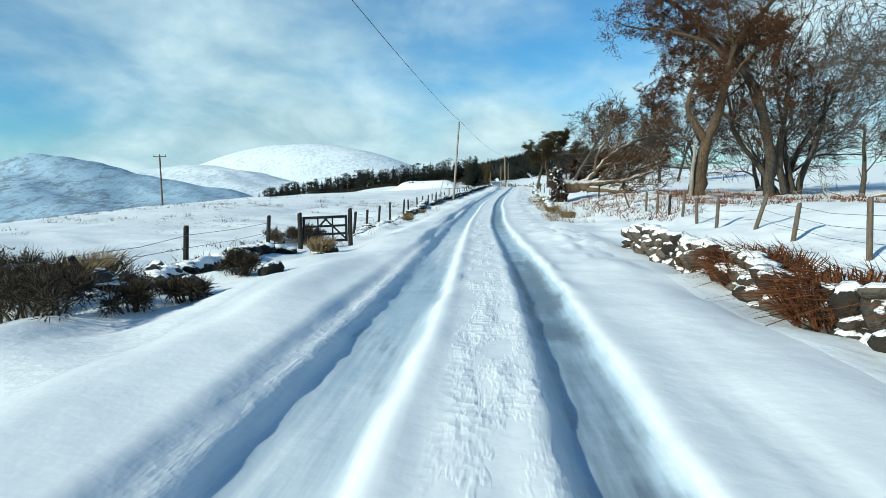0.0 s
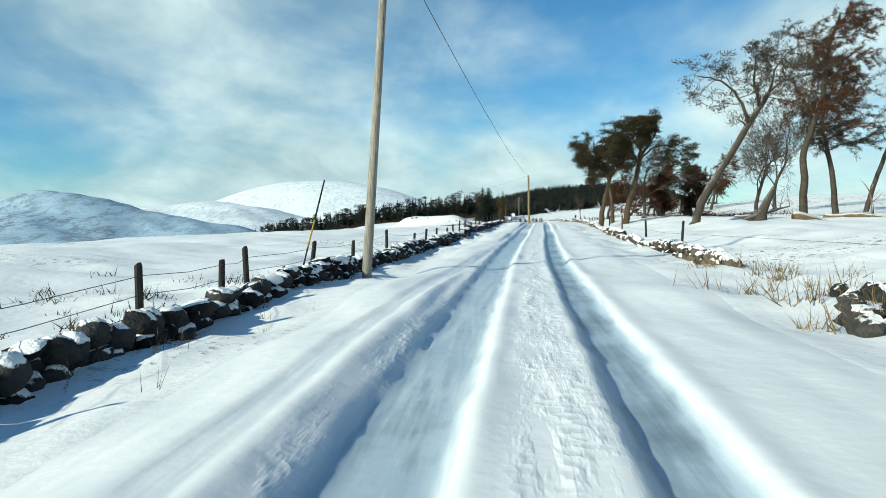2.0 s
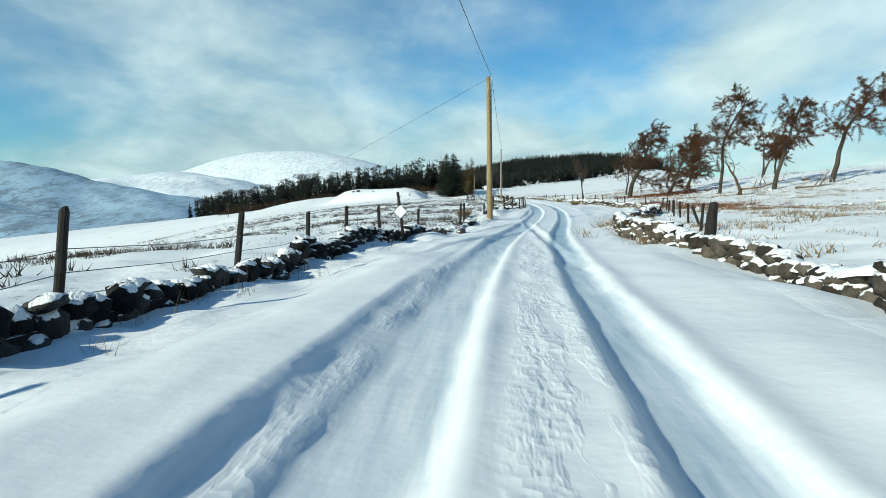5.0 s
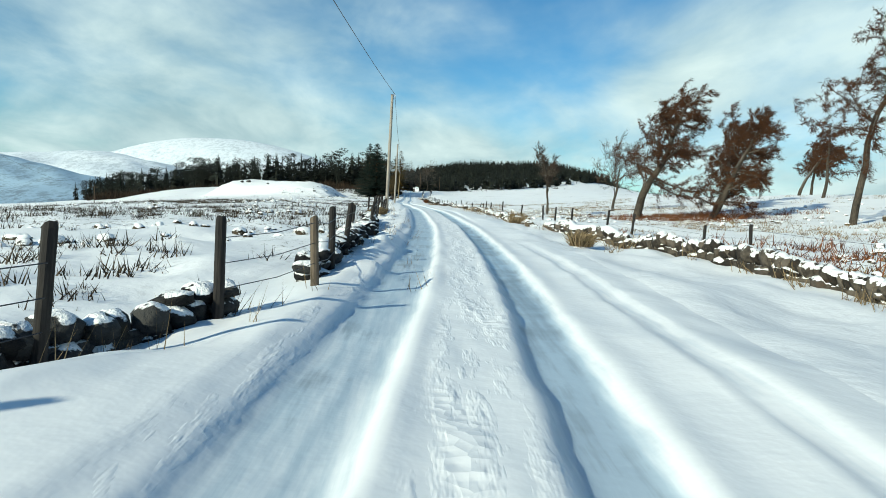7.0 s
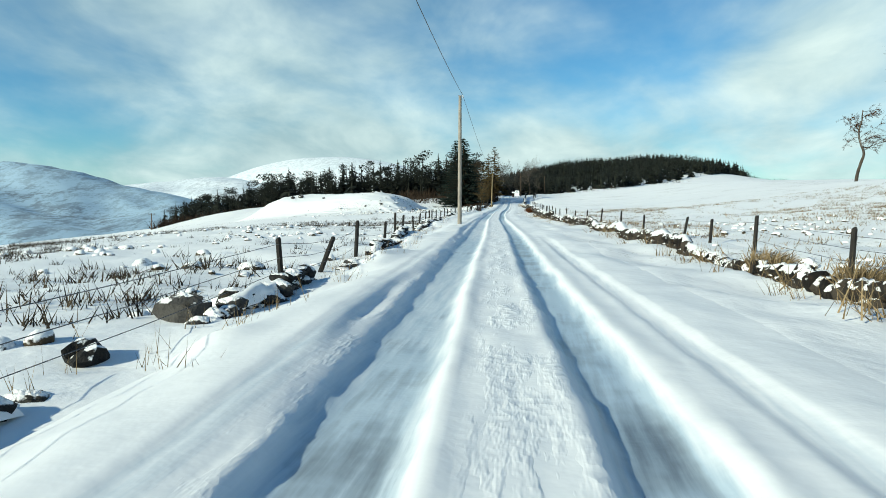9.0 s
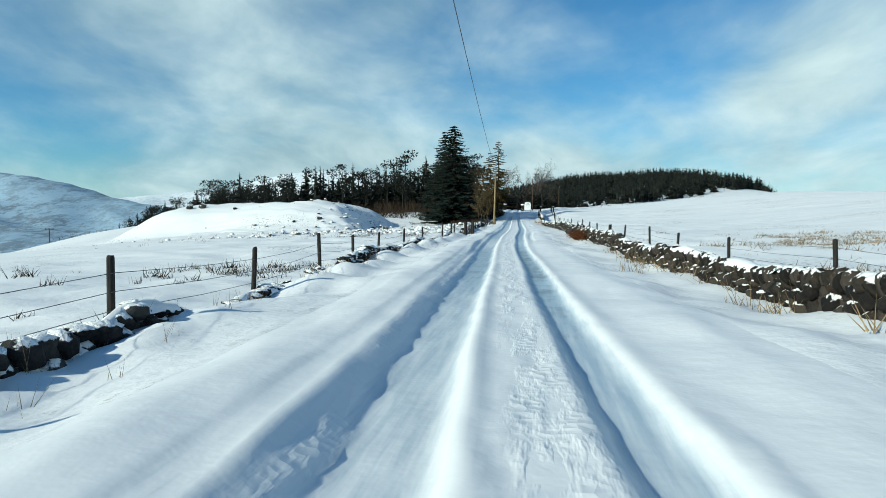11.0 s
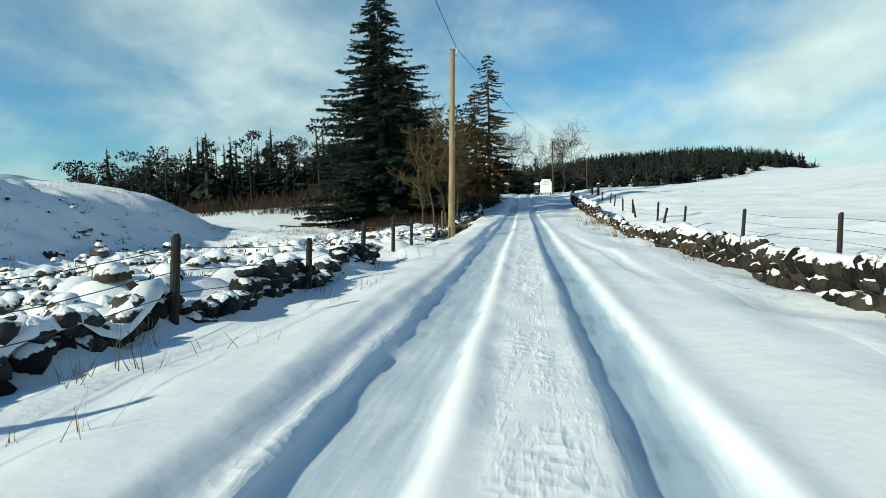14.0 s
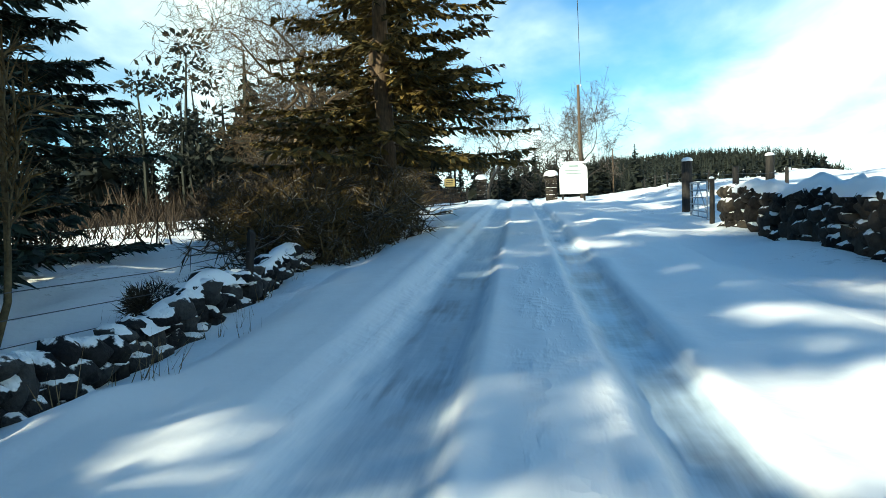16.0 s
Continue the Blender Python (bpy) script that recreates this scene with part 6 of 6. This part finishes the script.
def tussock(x, y, size, material, label, seed, bend=(-0.5, -0.1, -0.3)):
    rng = np.random.default_rng(seed)
    ob = thing("grass_tussock", stand(x, y), label, "grass", "tussocks by the wall")
    b = Bunch()
    for _ in range(1300 if size > 0.7 else 520):
        a = rng.uniform(0, 6.28)
        p = np.array([math.cos(a), math.sin(a), 0]) * rng.uniform(0, 0.5) * size + np.array([0, 0, 0.05])
        d = unit(np.array([math.cos(a) * 0.5, math.sin(a) * 0.5, 1.0]) + rng.normal(0, 0.25, 3)) * size * rng.uniform(0.5, 1.0)
        q = p + d * 0.6
        s = unit(cross(d, rng.normal(0, 1, 3)))
        e = q + (d * 0.3 + np.array(bend) * size * rng.uniform(0.3, 0.9))
        n = len(b.v)
        b.v += [p - s * 0.007, p + s * 0.007, q + s * 0.007, q - s * 0.007, e]
        b.f += [(n, n + 1, n + 2, n + 3), (n + 3, n + 2, n + 4)]
    part_mesh("foliage", b.mesh("foliage", material), ob)
    clump = Bunch()
    clump.tube([np.array([0, 0, -0.1]), np.array([0, 0, 0.06 * size]), np.array([0.02, 0, 0.16 * size])], [0.42 * size, 0.34 * size, 0.12 * size], 9)
    part_mesh("root_clump", clump.mesh("root_clump", M_TUSSOCK, True), ob, None, "low clump of roots half under snow")


for i, (x, y, s, m) in enumerate(((4.15, 8.9, 0.95, M_BRACKEN), (4.3, 10.2, 0.75, M_BRACKEN), (4.1, 6.6, 1.0, M_BRACKEN), (4.35, 5.2, 0.8, M_BRACKEN), (4.5, 12.2, 0.55, M_BRACKEN), (8.55, 282.4, 0.9, M_BRACKEN), (8.5, 283.2, 0.85, M_BRACKEN), (8.5, 284.0, 0.75, M_BRACKEN), (4.4, 31.5, 0.6, M_GRASS), (3.9, 34.6, 0.5, M_GRASS))):
    tussock(x, y, s, m, "large drooping russet grass tussock against the wall" if m is M_BRACKEN else "straw-coloured grass tussock in the snow", 620 + i)
for i, (x, y, s) in enumerate(((-3.3, 14.8, 0.5), (-5.0, 18.9, 0.45), (-5.6, 9.4, 0.6), (-6.0, 10.4, 0.7), (2.2, 149.0, 0.7), (5.9, 183.0, 0.5), (12.5, 183.5, 0.7), (13.0, 187.5, 0.65), (12.9, 206.8, 0.6), (12.7, 209.8, 0.65), (12.4, 171.0, 0.6), (8.4, 128.6, 0.5), (9.5, 133.0, 0.7), (6.3, 181.2, 0.45), (6.0, 184.0, 0.4), (0.1, 336.5, 0.4), (-0.4, 342.6, 0.4), (0.2, 330.6, 0.4), (-3.5, 26.2, 0.35), (-3.2, 29.5, 0.4), (-3.6, 32.6, 0.35), (-3.3, 36.5, 0.3))):
    tussock(x, y, s, M_GRASS, "straw-coloured grass tussock by the wall", 640 + i, (0.2, 0.1, -0.15))


def heather_bush(x, y, size, seed, label="dark twiggy heather bush dusted with snow"):
    """A lumpy dome of short fine twigs."""
    rng = np.random.default_rng(seed)
    ob = thing("heather_bush", stand(x, y), label, "shrub", "heather bushes by the wall")
    b = Bunch()
    heads = [np.array([rng.normal(0, 0.35), rng.normal(0, 0.35), rng.uniform(0.15, 0.5)]) * size for _ in range(9)]
    for h in heads:
        b.tube([np.array([h[0] * 0.3, h[1] * 0.3, -0.1]), h * 0.6, h], [0.02, 0.014, 0.008], 4)
        for _ in range(210):
            d = unit(rng.normal(0, 1, 3) + np.array([0, 0, 0.7]))
            p = h + d * size * 0.26 * rng.uniform(0.2, 1.0)
            w = unit(d + rng.normal(0, 0.5, 3)) * rng.uniform(0.07, 0.17)
            b.blade(p, w, 0.006, unit(cross(w, rng.normal(0, 1, 3))))
    part_mesh("foliage", b.mesh("foliage", M_HEATHER), ob)


for i, (x, y, s) in enumerate(((-4.5, 7.4, 0.8), (-4.9, 7.0, 0.9), (-5.4, 7.6, 1.0), (-5.9, 8.3, 1.0), (-4.9, 8.2, 0.8), (-6.6, 8.8, 0.9), (-4.2, 6.6, 0.7), (-7.4, 9.6, 0.8), (-3.5, 7.3, 0.4), (-3.1, 7.9, 0.35), (-3.4, 10.2, 0.4), (-4.3, 12.2, 0.4), (-4.9, 18.3, 0.6), (-4.4, 18.8, 0.6), (-5.3, 17.7, 0.6), (-4.2, 17.2, 0.35), (-8.0, 8.6, 0.8), (0.2, 333.2, 0.45), (-0.1, 335.4, 0.4), (-0.9, 337.0, 0.6), (-0.2, 339.0, 0.4), (-1.0, 341.2, 0.6), (-0.3, 344.4, 0.45), (-0.7, 349.0, 0.5), (-1.0, 354.5, 0.5), (-1.4, 358.5, 0.6))):
    heather_bush(x, y, s, 660 + i)


def rock_mesh(name, seed, size, material, sub=2):
    bm = bmesh.new()
    bmesh.ops.create_icosphere(bm, subdivisions=sub, radius=1.0)
    off = Vector((seed * 3.7, seed * 1.9, seed * 0.7))
    for v in bm.verts:
        n = noise.fractal(v.co * 1.1 + off, 1.0, 2.0, 3)
        c = noise.cell_vector(v.co * 1.15 + off)
        v.co = Vector((v.co.x * (1 + 0.35 * n), v.co.y * (1 + 0.35 * n), v.co.z * (1 + 0.3 * n))) + (c - Vector((0.5, 0.5, 0.5))) * 0.28
        v.co = Vector((v.co.x * size[0], v.co.y * size[1], v.co.z * size[2]))
    me = bpy.data.meshes.new(name)
    bm.to_mesh(me)
    bm.free()
    me.materials.append(material)
    return me


BOULDERS = [rock_mesh("boulder", k, (1, 0.8, 0.72), M_ROCK) for k in range(5)]


def boulder(x, y, s, k, label="dark boulder half buried in snow"):
    ob = new("boulder", BOULDERS[k % 5])
    ob.matrix_world = pose(x, y, ground_z(x, y) + s * 0.22, 0, 0, k * 77) @ Matrix.Diagonal((s, s, s, 1))
    tagged(ob, label, "boulder", "boulders in the snow")


for i, (x, y, s) in enumerate(((-3.2, 14.9, 0.42), (-2.9, 10.3, 0.36), (-3.5, 8.6, 0.4), (-5.3, 9.4, 0.5), (-5.5, 11.6, 0.4), (-4.4, 12.2, 0.35), (-4.9, 15.6, 0.42), (-5.2, 17.0, 0.4), (4.2, 52.3, 0.36), (4.5, 52.9, 0.42), (4.9, 52.4, 0.5), (5.2, 53.2, 0.45), (4.7, 53.6, 0.3), (5.4, 54.2, 0.42), (5.7, 53.4, 0.5), (5.0, 51.7, 0.34), (-39.5, 326.0, 0.9), (-41.0, 325.4, 0.7), (-34, 324.5, 0.5), (0.35, 290.0, 0.36), (0.2, 290.6, 0.42), (0.35, 293.3, 0.5), (0.1, 294.2, 0.42), (-14.5, 329.5, 0.6), (-16.0, 328.5, 0.5),
                               (4.55, 52.4, 0.3), (5.4, 52.3, 0.45), (5.0, 54.4, 0.34), (-21, 321, 0.5), (-24, 320, 0.35), (4.1, 204.4, 0.5), (4.4, 205.2, 0.42), (4.3, 202.4, 0.32), (1.9, 130.9, 0.4), (2.6, 132.2, 0.3))):
    boulder(x, y, s * 0.68, i)




# --- dry-stone walls, stone by stone ---
def stone_mesh(seed):
    """A rough rounded block with a few broken faces."""
    rng = random.Random(seed)
    verts, faces = [], []
    rings = ((-0.5, 0.30), (-0.30, 0.50), (0.05, 0.55), (0.36, 0.44), (0.52, 0.2))
    sides = 7
    skew = rng.uniform(-0.12, 0.12)
    for z, r in rings:
        for i in range(sides):
            a = 2 * math.pi * (i + 0.5) / sides
            k = r * rng.uniform(0.80, 1.15)
            c, s = math.cos(a), math.sin(a)
            verts.append((math.copysign(abs(c) ** 0.75, c) * k + skew * z, math.copysign(abs(s) ** 0.75, s) * k, z + rng.uniform(-0.08, 0.08)))
    for k in range(len(rings) - 1):
        for i in range(sides):
            j = (i + 1) % sides
            faces.append((k * sides + i, k * sides + j, (k + 1) * sides + j, (k + 1) * sides + i))
    faces.append(tuple(range(sides - 1, -1, -1)))
    faces.append(tuple((len(rings) - 1) * sides + i for i in range(sides)))
    return verts, faces


STONES_L = [as_mesh("stone", *stone_mesh(k), M_STONE_L, True) for k in range(9)]
STONES_S = [as_mesh("stone", *stone_mesh(40 + k), M_STONE_S, True) for k in range(9)]
STONES_R = [as_mesh("stone", *stone_mesh(20 + k), M_STONE_R, True) for k in range(9)]


def stone_wall(line, y0, y1, height, label, meshes, seed, size=0.34, cope=0.0, ruin=0.0, thick=0.32, base_drop=0.08, mat=None, snow=0.0):
    """Courses of stones along the line from y0 to y1; cope: height of slanting coping stones; ruin: share of gaps."""
    rng = random.Random(seed)
    base = stand(along(line, y0), y0)
    ob = thing("dry_stone_wall", base, label, "wall", "dry-stone walls")
    fy = np.arange(y0 - 0.5, y1 + 0.6, 0.1)
    fx = np.array([along(line, y) for y in fy])
    fz = surface(fx, fy)[0]
    fh = height * (1 - ruin * np.clip(0.35 + 1.3 * grain(fy / 2.2, 0 * fy + seed, 71), 0, 1.25))
    fg = bumps(fy, 0 * fy + seed * 3.0, 1.3, 81, 2)
    # rubble heart of the wall
    b = Bunch()
    ys = np.arange(y0, y1 + 0.01, 0.8)
    xs = np.array([along(line, y) for y in ys])
    zs = surface(xs, ys)[0]
    hs = [height * (1 - ruin * min(1.25, max(0.0, 0.35 + 1.3 * float(grain(np.array(y / 2.2), np.array(seed * 1.0), 71))))) for y in ys]
    hs = [max(0.05, h) for h in hs]
    for x, y, z, h in zip(xs, ys, zs, hs):
        w = thick * 0.36
        for dx, dz in ((-w, -0.25), (w, -0.25), (w * 0.75, h * 0.5 - 0.12), (-w * 0.75, h * 0.5 - 0.12)):
            b.v.append(np.array([x + dx - base[0], y - base[1], z + dz - base[2]]))
    for i in range(len(ys) - 1):
        a = i * 4
        for k in range(4):
            b.f.append((a + k, a + (k + 1) % 4, a + 4 + (k + 1) % 4, a + 4 + k))
    part_mesh("core", b.mesh("core", mat), ob)
    if snow:                # drifted snow along the top
        b = Bunch()
        n = 7
        cols = np.arange(y0 + 0.2, y1 - 0.2, 0.22)
        run = 0
        for y in cols:
            g = float(np.interp(y, fy, fg)) + 2.0 * snow - 1.0
            x = along(line, y)
            h = float(np.interp(y, fy, fh))
            if g < 0.05 or h < 0.15:
                run = 0
                continue
            t = min(0.24, 0.05 + 0.10 * g)
            z = float(np.interp(y, fy, fz)) - base_drop + h - 0.03
            w = thick * (0.52 + 0.10 * math.sin(y * 3.1))
            for k in range(n):
                a = math.pi * k / (n - 1)
                c = rng.uniform(0.7, 1.2)
                b.v.append(np.array([x + c * w * math.cos(a) - base[0], y - base[1] + rng.uniform(-0.05, 0.05), z + c * t * math.sin(a) ** 0.7 - 0.05 * abs(math.cos(a)) - base[2]]))
            if run:
                o = len(b.v) - 2 * n
                for k in range(n - 1):
                    b.f.append((o + k, o + k + 1, o + n + k + 1, o + n + k))
            run += 1
        if b.f:
            part_mesh("snow_cap", b.mesh("snow_cap", M_SNOW, True), ob, None, "lumpy ridge of snow on top")
    y = y0
    while y < y1:
        x = along(line, y)
        slope = math.degrees(math.atan2(along(line, y + 0.5) - x, 0.5))
        z = float(np.interp(y, fy, fz)) - base_drop
        h = float(np.interp(y, fy, fh))
        pitch = size * rng.uniform(0.8, 1.2)
        if h > 0.1:
            level, top = 0.0, h - (cope * 0.75 if cope else 0)
            while level < top - 0.06:
                c = min(size * rng.uniform(0.45, 1.0), max(0.12, top - level + 0.06))
                s = pitch * rng.uniform(0.84, 1.14)
                off = rng.uniform(-0.05, 0.05)
                m = pose(x + off * 1.6 - base[0], y + rng.uniform(-0.06, 0.06) - base[1], z + level + c / 2 - base[2], rng.uniform(-20, 20), rng.uniform(-20, 20), -slope + rng.uniform(-35, 35)) @ Matrix.Diagonal((thick * rng.uniform(1.0, 1.35), s, c * 1.04, 1))
                part_mesh("stone", rng.choice(meshes), ob, m)
                level += c * 0.88
            if cope:
                s = cope * rng.uniform(0.75, 1.25)
                for k in range(2):
                    m = pose(x + rng.uniform(-0.04, 0.04) - base[0], y + (k - 0.5) * pitch * 0.5 - base[1], z + top + s * 0.34 - base[2], -32 + rng.uniform(-12, 12), rng.uniform(-8, 8), -slope + rng.uniform(-10, 10)) @ Matrix.Diagonal((thick * rng.uniform(0.95, 1.3), pitch * rng.uniform(0.42, 0.68), s * rng.uniform(0.9, 1.25), 1))
                    part_mesh("stone", rng.choice(meshes), ob, m)
        elif rng.random() < 0.3:
            s = size * rng.uniform(0.5, 0.9)
            part_mesh("stone", rng.choice(meshes), ob, pose(x + rng.uniform(-0.4, 0.4) - base[0], y - base[1], z + s * 0.2 - base[2], rng.uniform(0, 40), rng.uniform(0, 40), rng.uniform(0, 360)) @ Matrix.Diagonal((s, s, s * 0.8, 1)))
        y += pitch * 0.9 * math.cos(radians(min(70, abs(slope))))


low, tall = "tumbled dark dry-stone wall patched with snow", "brown dry-stone wall with slanting coping stones and snow"
for i, (a, b, h, r) in enumerate(((2, 15.6, 0.34, 0.9), (20.5, 36, 0.36, 0.5), (36, 58, 0.48, 0.05), (58, 72, 0.60, 0.05), (72, 100, 0.64, -0.1), (100, 128, 0.56, 0.05), (128, 146, 0.44, 0.35), (146, 160.4, 0.56, 0.0), (162.5, 178, 0.52, 0.0), (178, 187, 0.38, 0.55), (187, 191.5, 0.36, 0.6), (191.5, 199, 0.48, 0.2), (199, 208, 0.36, 0.75), (208, 236, 0.35, 0.8), (236, 262, 0.4, 0.6), (262, 289.6, 0.52, 0.15), (293.3, 305, 0.72, 0.05), (306.5, 319.5, 0.58, 0.15), (329, 342, 0.42, 0.45), (342, 354, 0.42, 0.4), (354, 362, 0.55, 0.0), (362, 380, 0.34, 0.5))):
    stone_wall(LEFT_WALL, a, b, h, low, STONES_L, 700 + i, size=0.33 if 30 < a < 130 or 180 < a < 199 or 230 < a < 290 else 0.28, ruin=min(1.0, r + 0.15), mat=M_STONE_L, base_drop=0.15, snow=0.42 if a < 330 else 0.6)
for i, (a, b, h, r, c) in enumerate(((-5, 15, 0.62, 0.2, 0.0), (37, 50, 0.42, 0.2, 0.0), (60, 82, 0.44, 0.3, 0.26), (82, 106, 0.42, 0.4, 0.26), (106, 127, 0.58, 0.3, 0.0), (127, 150, 0.6, 0.25, 0.28), (150, 176, 0.5, 0.3, 0.28), (176, 202, 0.42, 0.45, 0.28),
                                     (202, 228, 0.42, 0.45, 0.28), (228, 252, 0.54, 0.35, 0.28), (252, 272, 0.76, 0.15, 0.3), (272, 290, 0.86, 0.1, 0.3), (290, 308, 0.88, 0.1, 0.3), (308, 326, 0.6, 0.25, 0.3), (326, 344, 0.5, 0.4, 0.28), (344, 356, 0.84, 0.0, 0.2), (356, 367.4, 0.95, 0.0, 0.2))):
    stone_wall(RIGHT_WALL, a, b, h, tall if c else "rough brown fieldstone wall with snow between the stones", STONES_S if a < 202 else STONES_R, 730 + i, size=0.35 if c else 0.33, cope=c, ruin=r, mat=M_STONE_S if a < 202 else M_STONE_R, snow=1.3 if a >= 344 else 0.55)
